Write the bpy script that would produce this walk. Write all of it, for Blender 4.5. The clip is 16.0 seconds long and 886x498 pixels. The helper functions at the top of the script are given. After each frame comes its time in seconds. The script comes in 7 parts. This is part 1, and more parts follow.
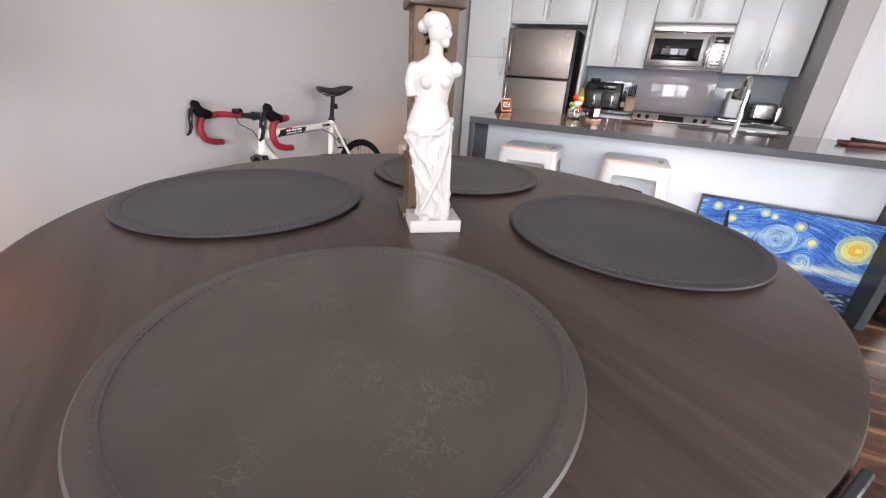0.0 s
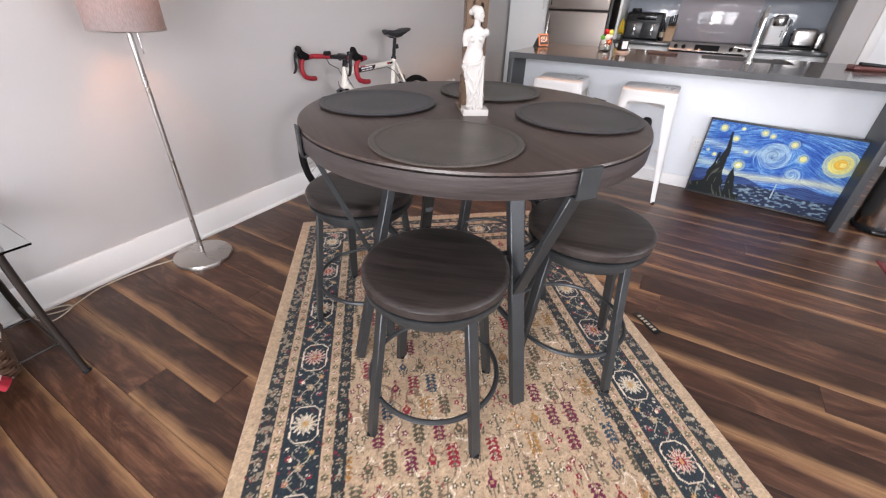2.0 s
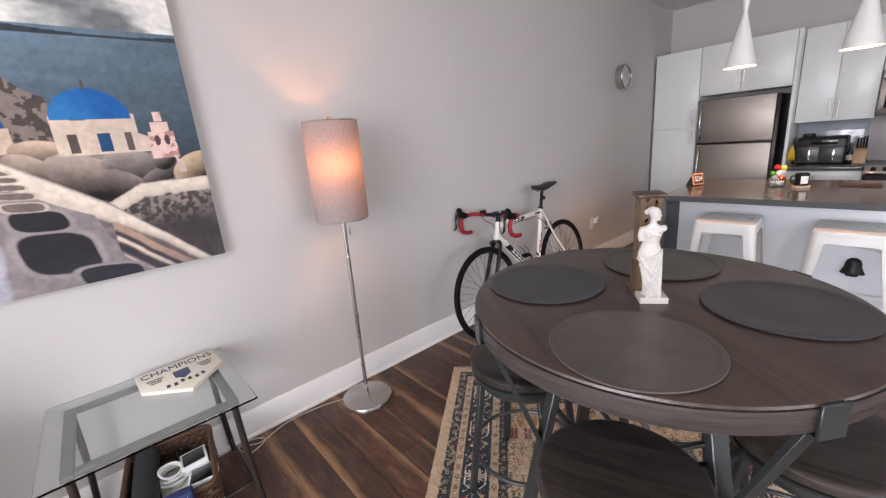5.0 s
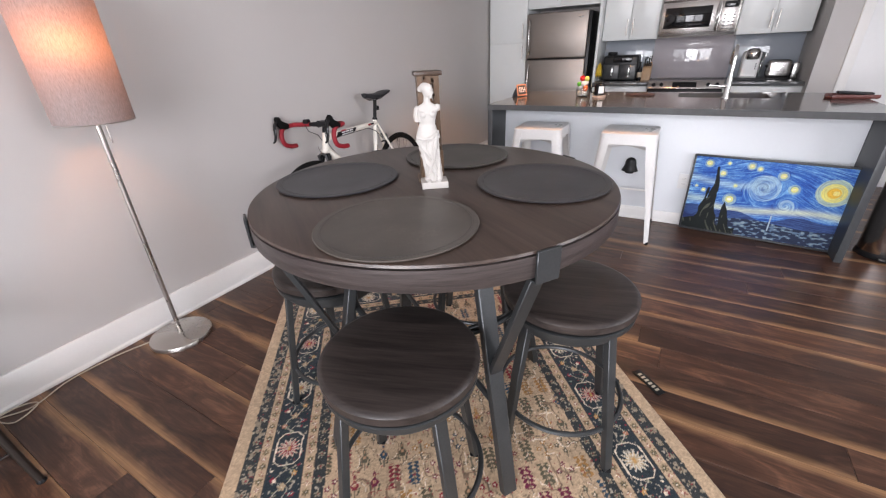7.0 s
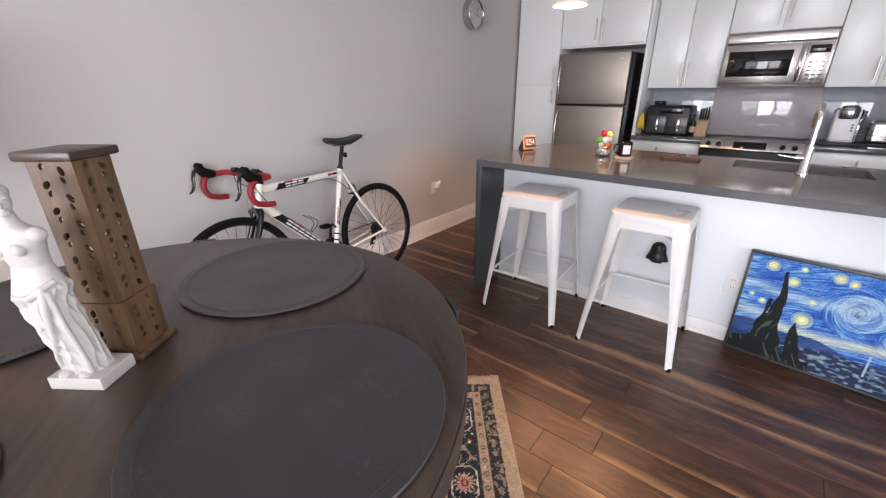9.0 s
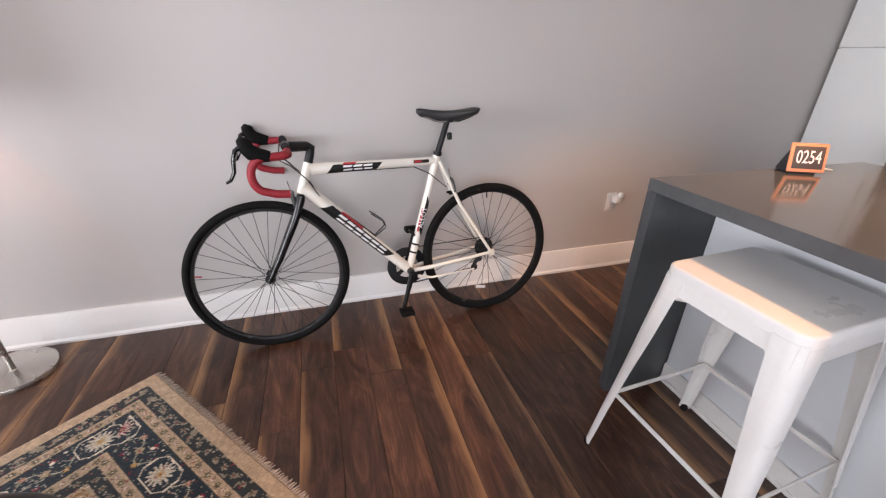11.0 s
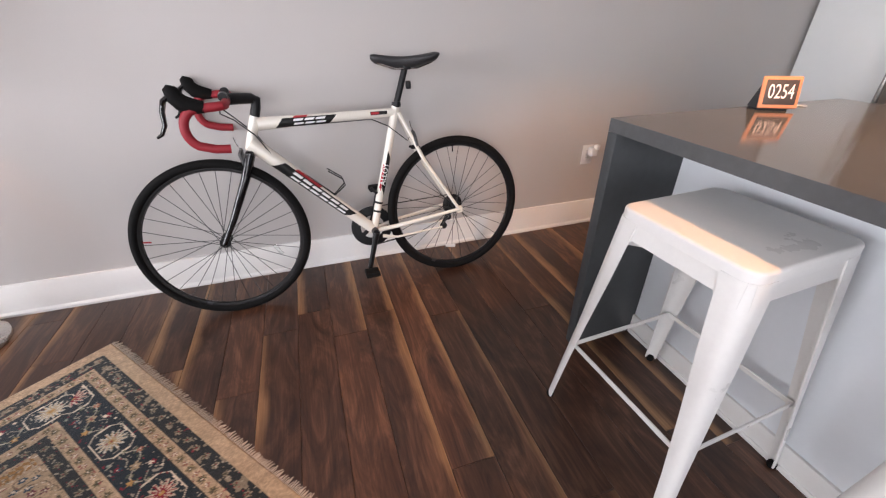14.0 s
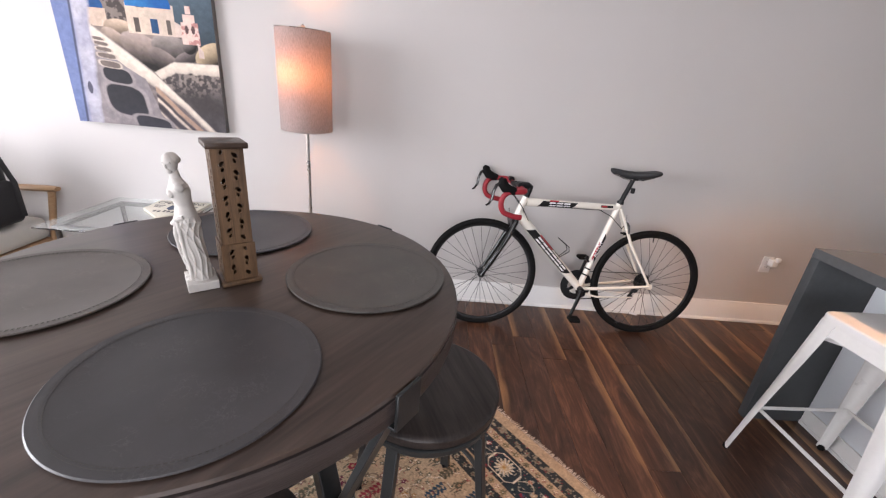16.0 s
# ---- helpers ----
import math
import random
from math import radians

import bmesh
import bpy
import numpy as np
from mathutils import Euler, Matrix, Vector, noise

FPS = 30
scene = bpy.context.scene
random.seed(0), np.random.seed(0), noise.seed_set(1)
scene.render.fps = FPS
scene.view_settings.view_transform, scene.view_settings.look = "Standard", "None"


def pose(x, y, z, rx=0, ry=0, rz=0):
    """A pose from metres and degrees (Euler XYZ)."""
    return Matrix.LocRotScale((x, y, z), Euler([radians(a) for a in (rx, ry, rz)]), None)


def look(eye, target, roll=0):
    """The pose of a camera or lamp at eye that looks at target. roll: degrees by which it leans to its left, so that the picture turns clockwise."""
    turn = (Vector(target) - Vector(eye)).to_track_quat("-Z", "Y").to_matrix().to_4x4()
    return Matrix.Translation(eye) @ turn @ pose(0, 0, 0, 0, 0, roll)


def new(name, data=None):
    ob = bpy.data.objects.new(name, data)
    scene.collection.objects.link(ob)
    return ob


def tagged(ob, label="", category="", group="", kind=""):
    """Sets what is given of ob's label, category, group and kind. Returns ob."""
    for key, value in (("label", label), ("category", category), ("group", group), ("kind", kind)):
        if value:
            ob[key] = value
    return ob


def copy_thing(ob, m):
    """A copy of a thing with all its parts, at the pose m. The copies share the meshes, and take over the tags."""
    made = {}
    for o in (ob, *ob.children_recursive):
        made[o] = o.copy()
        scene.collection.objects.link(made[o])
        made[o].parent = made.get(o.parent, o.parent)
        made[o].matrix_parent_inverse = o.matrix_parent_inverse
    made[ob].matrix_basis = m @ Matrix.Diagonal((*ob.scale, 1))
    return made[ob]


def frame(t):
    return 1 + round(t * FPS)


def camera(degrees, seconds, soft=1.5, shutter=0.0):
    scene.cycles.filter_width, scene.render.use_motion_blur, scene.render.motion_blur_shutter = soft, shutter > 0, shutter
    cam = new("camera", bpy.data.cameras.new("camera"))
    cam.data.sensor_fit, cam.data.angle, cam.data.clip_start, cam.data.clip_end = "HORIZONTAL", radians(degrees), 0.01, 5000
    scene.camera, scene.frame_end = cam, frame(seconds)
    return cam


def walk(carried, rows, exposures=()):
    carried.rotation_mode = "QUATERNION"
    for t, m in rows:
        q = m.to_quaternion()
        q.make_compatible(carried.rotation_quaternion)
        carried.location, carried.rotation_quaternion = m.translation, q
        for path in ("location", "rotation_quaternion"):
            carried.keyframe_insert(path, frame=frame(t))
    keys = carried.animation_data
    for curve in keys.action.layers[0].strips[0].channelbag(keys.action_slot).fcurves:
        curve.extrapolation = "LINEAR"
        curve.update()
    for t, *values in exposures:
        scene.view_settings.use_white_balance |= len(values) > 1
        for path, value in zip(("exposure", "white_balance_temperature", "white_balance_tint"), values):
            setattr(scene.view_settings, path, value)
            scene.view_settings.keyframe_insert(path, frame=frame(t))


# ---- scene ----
cam = camera(96.3, 16.0, soft=1.25)
PATH = [
    (0, (1.955, 0.693, 1.169), (1.233, 2.371, 0.355), 3.8),
    (0.5, (2.007, 0.544, 1.260), (1.236, 2.176, 0.398), 2.4),
    (1, (2.182, 0.334, 1.272), (1.422, 1.911, 0.303), 1.3),
    (1.5, (2.282, 0.162, 1.261), (1.514, 1.685, 0.206), 1.1),
    (2, (2.270, 0.065, 1.251), (1.430, 1.532, 0.183), 1.6),
    (2.5, (2.189, 0.032, 1.307), (1.100, 1.409, 0.349), 0.3),
    (3, (2.128, 0.028, 1.367), (0.726, 1.227, 0.595), -2.3),
    (3.2, (2.120, -0.002, 1.406), (0.613, 1.112, 0.706), -2.9),
    (5.3, (2.161, 0.056, 1.468), (0.720, 1.347, 0.960), -6.2),
    (5.5, (2.193, 0.085, 1.425), (0.817, 1.425, 0.867), -6.3),
    (6, (2.238, 0.113, 1.390), (1.046, 1.547, 0.667), -5.9),
    (6.5, (2.288, 0.165, 1.342), (1.263, 1.662, 0.501), -5.0),
    (7, (2.315, 0.232, 1.312), (1.400, 1.769, 0.418), -2.8),
    (7.5, (2.254, 0.404, 1.325), (1.329, 1.950, 0.458), -2.1),
    (8, (2.279, 0.577, 1.340), (1.339, 2.130, 0.501), -1.4),
    (8.5, (2.400, 0.874, 1.353), (1.383, 2.417, 0.590), -1.0),
    (9, (2.400, 1.180, 1.334), (1.242, 2.628, 0.584), -0.4),
    (9.5, (2.335, 1.461, 1.352), (0.985, 2.718, 0.579), -0.1),
    (10, (2.240, 1.801, 1.301), (0.712, 2.823, 0.514), -0.2),
    (10.2, (2.190, 1.928, 1.299), (0.604, 2.844, 0.494), 0.0),
    (12.3, (1.742, 2.608, 1.118), (-0.001, 2.849, 0.167), 2.2),
    (12.5, (1.755, 2.612, 1.112), (0.019, 2.843, 0.146), 1.8),
    (13, (1.797, 2.602, 1.110), (0.089, 2.852, 0.100), 0.8),
    (13.5, (1.865, 2.567, 1.116), (0.192, 2.927, 0.081), -0.2),
    (14, (1.971, 2.473, 1.171), (0.331, 3.018, 0.164), -0.1),
    (14.5, (2.095, 2.337, 1.241), (0.459, 2.964, 0.277), 1.7),
    (15, (2.254, 2.200, 1.276), (0.564, 2.777, 0.376), 3.8),
    (15.5, (2.393, 2.004, 1.349), (0.622, 2.404, 0.509), 5.0),
    (16, (2.506, 1.746, 1.406), (0.656, 1.798, 0.646), 5.2),
]
STOPS = [(0, 0.0), (2, -0.04), (3, -0.14), (5.5, -0.30), (6.5, -0.20), (8.5, -0.10), (10, 0.03), (12.5, 0.11), (14, 0.11), (16, 0.03)]
walk(cam, [(t, look(eye, target, roll)) for t, eye, target, roll in PATH], [(t, stops, 6540, 18) for t, stops in STOPS])

# ---- daylight, lamps, exposure ----
scene.view_settings.exposure = 0.0
WINDOW_POWER, EAST_FILL_POWER, PENDANT_POWER, FLOOR_LAMP_POWER = 330.0, 140.0, 40.0, 9.0
world = bpy.data.worlds.new("sky")
scene.world = world
world.use_nodes = True
wn = world.node_tree
sky = wn.nodes.new("ShaderNodeTexSky")
sky.sky_type, sky.sun_disc = "NISHITA", False
sky.sun_elevation, sky.sun_rotation = radians(48), radians(20)
wn.nodes["Background"].inputs["Strength"].default_value = 0.12
wn.links.new(sky.outputs[0], wn.nodes["Background"].inputs["Color"])


def lamp(name, kind, m, energy, colour, **settings):
    data = bpy.data.lights.new(name, kind)
    data.energy, data.color = energy, colour
    for key, value in settings.items():
        if key == "shape":
            data.shape = value
        elif key == "size":
            data.size = value
        elif key == "size_y":
            data.size_y = value
        elif key == "soft":
            data.shadow_soft_size = value
    ob = new(name, data)
    ob.matrix_world = m
    return ob


# daylight in the window openings behind the walk
for wx, share in ((0.95, 0.44), (2.35, 1.64), (3.75, 1.0)):
    lamp("window_daylight", "AREA", look((wx, -2.83, 1.42), (wx, 0, 0.55)), WINDOW_POWER * share / 3, (0.93, 0.97, 1.0), shape="RECTANGLE", size=1.22, size_y=2.0)

# fill light added on the unseen east side to brighten the far room
for wy in (0.45, 2.05):
    lamp("window_daylight", "AREA", look((5.62, wy, 1.42), (0, wy, 0.0)), EAST_FILL_POWER / 2, (0.93, 0.97, 1.0), shape="RECTANGLE", size=1.22, size_y=2.0)

# ---- materials ----


def nodes_of(name):
    m = bpy.data.materials.new(name)
    m.use_nodes = True
    return m, m.node_tree.nodes, m.node_tree.links, m.node_tree.nodes["Principled BSDF"]


def mapped(nd, ln, scale, kind="Object"):
    co, mp = nd.new("ShaderNodeTexCoord"), nd.new("ShaderNodeMapping")
    mp.inputs["Scale"].default_value = scale
    ln.new(co.outputs[kind], mp.inputs["Vector"])
    return mp.outputs[0]


def noise_of(nd, ln, vec, scale, detail=4.0, rough=0.55, distortion=0.0):
    n = nd.new("ShaderNodeTexNoise")
    n.inputs["Scale"].default_value, n.inputs["Detail"].default_value = scale, detail
    n.inputs["Roughness"].default_value, n.inputs["Distortion"].default_value = rough, distortion
    ln.new(vec, n.inputs["Vector"])
    return n.outputs["Fac"]


def ramp_of(nd, ln, fac, stops):
    r = nd.new("ShaderNodeValToRGB")
    while len(r.color_ramp.elements) < len(stops):
        r.color_ramp.elements.new(0.5)
    for e, (p, c) in zip(r.color_ramp.elements, stops):
        e.position, e.color = p, (*c, 1) if len(c) == 3 else c
    ln.new(fac, r.inputs["Fac"])
    return r.outputs["Color"]


def mix_of(nd, ln, fac, a, b, mode="MIX"):
    m = nd.new("ShaderNodeMix")
    m.data_type, m.blend_type = "RGBA", mode
    for value, slot in ((fac, m.inputs[0]), (a, m.inputs[6]), (b, m.inputs[7])):
        if isinstance(value, (int, float)):
            slot.default_value = value
        elif isinstance(value, tuple):
            slot.default_value = (*value, 1)
        else:
            ln.new(value, slot)
    return m.outputs[2]


def bump_of(nd, ln, bsdf, height, strength, distance=0.002):
    b = nd.new("ShaderNodeBump")
    b.inputs["Strength"].default_value, b.inputs["Distance"].default_value = strength, distance
    ln.new(height, b.inputs["Height"])
    ln.new(b.outputs[0], bsdf.inputs["Normal"])


def surface(name, colour, rough=0.5, metal=0.0, vary=0.12, coarse=3.0, fine=60.0, bump=0.1, stretch=(1, 1, 1), depth=0.001, coat=0.0, rough_vary=0.12):
    """Paint, plastic, metal: a base colour with slow and fine variation, uneven gloss and a light relief."""
    m, nd, ln, p = nodes_of(name)
    vec = mapped(nd, ln, stretch)
    slow, quick = noise_of(nd, ln, vec, coarse, 5), noise_of(nd, ln, vec, fine, 3)
    both = mix_of(nd, ln, 0.35, slow, quick)
    lo, hi = tuple(c * (1 - vary) for c in colour), tuple(min(1, c * (1 + vary)) for c in colour)
    ln.new(ramp_of(nd, ln, both, [(0.3, lo), (0.7, hi)]), p.inputs["Base Color"])
    r = nd.new("ShaderNodeMapRange")
    r.inputs["From Min"].default_value, r.inputs["From Max"].default_value = 0.3, 0.7
    r.inputs["To Min"].default_value, r.inputs["To Max"].default_value = max(0.02, rough * (1 - rough_vary)), min(1, rough * (1 + rough_vary))
    ln.new(slow, r.inputs["Value"])
    ln.new(r.outputs[0], p.inputs["Roughness"])
    p.inputs["Metallic"].default_value, p.inputs["Coat Weight"].default_value = metal, coat
    if bump:
        bump_of(nd, ln, p, quick, bump, depth)
    return m


def wood(name, dark, light, rough=0.45, scale=1.0, along=0, bump=0.25, vary=0.5):
    """Wood with grain along one axis of the object, and a tone of its own for each object."""
    m, nd, ln, p = nodes_of(name)
    s = [14 * scale] * 3
    s[along] = 0.9 * scale
    vec = mapped(nd, ln, tuple(s))
    info = nd.new("ShaderNodeObjectInfo")
    shift = nd.new("ShaderNodeVectorMath")
    shift.operation = "MULTIPLY_ADD"
    ln.new(info.outputs["Random"], shift.inputs[0])
    shift.inputs[1].default_value = (37, 53, 71)
    ln.new(vec, shift.inputs[2])
    vec = shift.outputs[0]
    grain = noise_of(nd, ln, vec, 1.6, 7, 0.6, 0.8)
    fibre = noise_of(nd, ln, vec, 9.0, 3)
    tone = mix_of(nd, ln, 0.3, grain, fibre)
    base = ramp_of(nd, ln, tone, [(0.3, dark), (0.7, light)])
    own = ramp_of(nd, ln, info.outputs["Random"], [(0, (1 - vary * 0.5,) * 3), (1, (1 + vary * 0.3,) * 3)])
    ln.new(mix_of(nd, ln, 1.0, base, own, "MULTIPLY"), p.inputs["Base Color"])
    p.inputs["Roughness"].default_value = rough
    bump_of(nd, ln, p, tone, bump, 0.001)
    return m


def plank_wood():
    """Dark walnut boards: figured heartwood, and pale sapwood along one edge of many boards."""
    m, nd, ln, p = nodes_of("walnut_plank")
    co, info = nd.new("ShaderNodeTexCoord"), nd.new("ShaderNodeObjectInfo")
    shift = nd.new("ShaderNodeVectorMath")
    shift.operation = "MULTIPLY_ADD"
    ln.new(info.outputs["Random"], shift.inputs[0])
    shift.inputs[1].default_value = (41, 67, 19)
    ln.new(co.outputs["Object"], shift.inputs[2])
    mp = nd.new("ShaderNodeMapping")
    mp.inputs["Scale"].default_value = (1.7, 7, 7)
    ln.new(shift.outputs[0], mp.inputs["Vector"])
    figure = noise_of(nd, ln, mp.outputs[0], 1.5, 8, 0.66, 2.4)
    mp2 = nd.new("ShaderNodeMapping")
    mp2.inputs["Scale"].default_value = (5, 160, 160)
    ln.new(shift.outputs[0], mp2.inputs["Vector"])
    pores = noise_of(nd, ln, mp2.outputs[0], 1.0, 3)
    tone = mix_of(nd, ln, 0.25, figure, pores)
    heart = ramp_of(nd, ln, tone, [(0.30, (0.014, 0.0062, 0.0043)), (0.5, (0.060, 0.0270, 0.0162)), (0.70, (0.166, 0.081, 0.047))])
    sep = nd.new("ShaderNodeSeparateXYZ")
    ln.new(co.outputs["Object"], sep.inputs[0])
    mp3 = nd.new("ShaderNodeMapping")
    mp3.inputs["Scale"].default_value = (1.6, 3, 3)
    ln.new(shift.outputs[0], mp3.inputs["Vector"])
    wander = noise_of(nd, ln, mp3.outputs[0], 1.0, 4, 0.6)
    add = nd.new("ShaderNodeMath")
    add.operation = "MULTIPLY_ADD"
    ln.new(wander, add.inputs[0])
    add.inputs[1].default_value = 0.13
    flip = nd.new("ShaderNodeMath")
    flip.operation = "GREATER_THAN"
    ln.new(info.outputs["Random"], flip.inputs[0])
    flip.inputs[1].default_value = 0.40
    sign = nd.new("ShaderNodeMath")
    sign.operation = "MULTIPLY_ADD"
    ln.new(flip.outputs[0], sign.inputs[0])
    sign.inputs[1].default_value, sign.inputs[2].default_value = 2.0, -1.0
    across = nd.new("ShaderNodeMath")
    across.operation = "MULTIPLY"
    ln.new(sep.outputs["Y"], across.inputs[0])
    ln.new(sign.outputs[0], across.inputs[1])
    ln.new(across.outputs[0], add.inputs[2])
    edge = nd.new("ShaderNodeMapRange")
    edge.inputs["From Min"].default_value, edge.inputs["From Max"].default_value = 0.100, 0.134
    ln.new(add.outputs[0], edge.inputs["Value"])
    many = nd.new("ShaderNodeMath")
    many.operation = "MULTIPLY"
    ln.new(info.outputs["Random"], many.inputs[0])
    many.inputs[1].default_value = 7.31
    part_of = nd.new("ShaderNodeMath")
    part_of.operation = "FRACT"
    ln.new(many.outputs[0], part_of.inputs[0])
    has = nd.new("ShaderNodeMath")
    has.operation = "GREATER_THAN"
    ln.new(part_of.outputs[0], has.inputs[0])
    has.inputs[1].default_value = 0.30
    sap = nd.new("ShaderNodeMath")
    sap.operation = "MULTIPLY"
    ln.new(edge.outputs[0], sap.inputs[0])
    ln.new(has.outputs[0], sap.inputs[1])
    pale = ramp_of(nd, ln, pores, [(0.3, (0.23, 0.115, 0.052)), (0.7, (0.38, 0.215, 0.105))])
    faded = nd.new("ShaderNodeMath")
    faded.operation = "MULTIPLY"
    faded.inputs[1].default_value = 0.8
    ln.new(sap.outputs[0], faded.inputs[0])
    own = ramp_of(nd, ln, info.outputs["Random"], [(0, (0.62, 0.6, 0.6)), (0.5, (1.0, 1.0, 1.0)), (1, (1.35, 1.28, 1.2))])
    base = mix_of(nd, ln, 1.0, heart, own, "MULTIPLY")
    ln.new(mix_of(nd, ln, faded.outputs[0], base, pale), p.inputs["Base Color"])
    r = nd.new("ShaderNodeMapRange")
    r.inputs["To Min"].default_value, r.inputs["To Max"].default_value = 0.24, 0.42
    ln.new(tone, r.inputs["Value"])
    ln.new(r.outputs[0], p.inputs["Roughness"])
    bump_of(nd, ln, p, tone, 0.18, 0.0012)
    return m


def glass(name, tint=(0.93, 0.97, 0.96), rough=0.0):
    m, nd, ln, p = nodes_of(name)
    p.inputs["Base Color"].default_value = (*tint, 1)
    p.inputs["Roughness"].default_value, p.inputs["Transmission Weight"].default_value, p.inputs["IOR"].default_value = rough, 1.0, 1.45
    return m


def glowing(name, colour, strength):
    m, nd, ln, p = nodes_of(name)
    p.inputs["Base Color"].default_value = (*colour, 1)
    p.inputs["Emission Color"].default_value, p.inputs["Emission Strength"].default_value = (*colour, 1), strength
    return m


def coloured(name, rough=0.8, bump=0.4, fine=400.0, depth=0.001, sheen=0.0, spec=0.18):
    """Print, paint or pile whose colours are carried by the mesh."""
    m, nd, ln, p = nodes_of(name)
    at = nd.new("ShaderNodeAttribute")
    at.attribute_name = "dye"
    quick = noise_of(nd, ln, mapped(nd, ln, (1, 1, 1)), fine, 2)
    ln.new(mix_of(nd, ln, 1.0, at.outputs["Color"], ramp_of(nd, ln, quick, [(0.25, (0.8,) * 3), (0.75, (1.15,) * 3)]), "MULTIPLY"), p.inputs["Base Color"])
    p.inputs["Roughness"].default_value, p.inputs["Sheen Weight"].default_value, p.inputs["Specular IOR Level"].default_value = rough, sheen, spec
    bump_of(nd, ln, p, quick, bump, depth)
    return m


def leather(name, colour):
    m, nd, ln, p = nodes_of(name)
    vec = mapped(nd, ln, (1, 1, 1))
    slow = noise_of(nd, ln, vec, 9, 6, 0.65)
    crease = nd.new("ShaderNodeTexVoronoi")
    crease.feature = "DISTANCE_TO_EDGE"
    crease.inputs["Scale"].default_value = 55
    warp = nd.new("ShaderNodeTexNoise")
    warp.inputs["Scale"].default_value, warp.inputs["Detail"].default_value = 22, 5
    ln.new(vec, warp.inputs["Vector"])
    ln.new(mix_of(nd, ln, 0.12, vec, warp.outputs["Color"]), crease.inputs["Vector"])
    line = ramp_of(nd, ln, crease.outputs["Distance"], [(0.0, (1, 1, 1)), (0.05, (0, 0, 0))])
    patch = ramp_of(nd, ln, noise_of(nd, ln, vec, 14, 3), [(0.50, (0, 0, 0)), (0.62, (1, 1, 1))])
    worn = mix_of(nd, ln, 1.0, line, patch, "MULTIPLY")
    lo, hi = tuple(c * 0.82 for c in colour), tuple(c * 1.25 for c in colour)
    base = ramp_of(nd, ln, slow, [(0.3, lo), (0.7, hi)])
    pale = tuple(min(1, c * 1.7 + 0.02) for c in colour)
    half = nd.new("ShaderNodeMath")
    half.operation = "MULTIPLY"
    half.inputs[1].default_value = 0.75
    ln.new(worn, half.inputs[0])
    ln.new(mix_of(nd, ln, half.outputs[0], base, pale), p.inputs["Base Color"])
    p.inputs["Roughness"].default_value, p.inputs["Specular IOR Level"].default_value = 0.42, 0.7
    bump_of(nd, ln, p, noise_of(nd, ln, vec, 300, 3), 0.15, 0.0006)
    return m


WALL = surface("grey_wall_paint", (0.507, 0.485, 0.470), 0.6, vary=0.03, coarse=1.2, fine=220, bump=0.12, depth=0.0008)
CEIL = surface("ceiling_paint", (0.72, 0.71, 0.70), 0.8, vary=0.02, bump=0.1)
TRIM = surface("white_trim_paint", (0.78, 0.77, 0.75), 0.4, vary=0.03, fine=90, bump=0.05)
DOORW = surface("white_door_paint", (0.76, 0.76, 0.76), 0.4, vary=0.02, bump=0.03)
PLANK = plank_wood()
SUB = surface("dark_underlay", (0.012, 0.008, 0.006), 0.9, bump=0)
CAB = surface("white_cabinet_lacquer", (0.74, 0.76, 0.75), 0.3, vary=0.02, coarse=2, fine=30, bump=0.02)
PANELW = surface("white_panel_paint", (0.75, 0.78, 0.81), 0.35, vary=0.02, bump=0.03)
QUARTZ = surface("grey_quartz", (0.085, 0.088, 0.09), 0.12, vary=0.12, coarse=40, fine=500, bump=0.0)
# same quartz as the tops; the end panels' shade is put into its colour
QUARTZ_SHADED = surface("grey_quartz_side", (0.055, 0.059, 0.062), 0.32, vary=0.1, coarse=40, fine=500, bump=0.0)
STEEL = surface("brushed_steel", (0.50, 0.49, 0.48), 0.26, 1.0, vary=0.06, coarse=2, fine=40, stretch=(1, 1, 30), bump=0.05)
FRIDGES = surface("fridge_steel", (0.30, 0.265, 0.24), 0.42, 1.0, vary=0.05, coarse=2, fine=40, stretch=(1, 30, 30), bump=0.05)
STEELX = surface("brushed_steel_across", (0.55, 0.53, 0.51), 0.22, 1.0, vary=0.06, coarse=2, fine=40, stretch=(1, 30, 30), bump=0.05)
CHROME = surface("chrome", (0.75, 0.75, 0.75), 0.07, 1.0, vary=0.02, bump=0)
NICKEL = surface("satin_nickel", (0.52, 0.49, 0.46), 0.28, 1.0, vary=0.05, fine=120, bump=0.03)
BLACKP = surface("black_plastic", (0.012, 0.012, 0.013), 0.35, vary=0.2, fine=200, bump=0.1)
BLACKG = surface("black_gloss", (0.008, 0.008, 0.009), 0.06, vary=0.1, bump=0)
RUBBER = surface("tyre_rubber", (0.007, 0.0068, 0.0068), 0.75, vary=0.25, fine=300, bump=0.3)
GUN = surface("gunmetal_paint", (0.052, 0.056, 0.058), 0.38, 0.55, vary=0.2, coarse=8, fine=160, bump=0.12)
TOPW = wood("charcoal_stained_wood", (0.024, 0.0155, 0.0125), (0.082, 0.056, 0.044), 0.34, 1.0, 0, 0.2, 0.1)
RIMW = surface("worn_stained_edge", (0.052, 0.042, 0.040), 0.42, vary=0.55, coarse=5, fine=22, stretch=(1, 1, 22), bump=0.5)
SEATW = wood("dark_seat_wood", (0.0065, 0.0050, 0.0047), (0.060, 0.047, 0.042), 0.40, 1.3, 0, 0.5, 0.25)
WMETAL = surface("white_enamelled_metal", (0.74, 0.73, 0.71), 0.3, vary=0.04, coarse=6, fine=80, bump=0.04)
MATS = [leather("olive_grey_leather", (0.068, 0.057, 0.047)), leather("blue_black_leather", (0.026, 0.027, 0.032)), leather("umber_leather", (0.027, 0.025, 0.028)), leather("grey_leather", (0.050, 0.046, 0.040))]
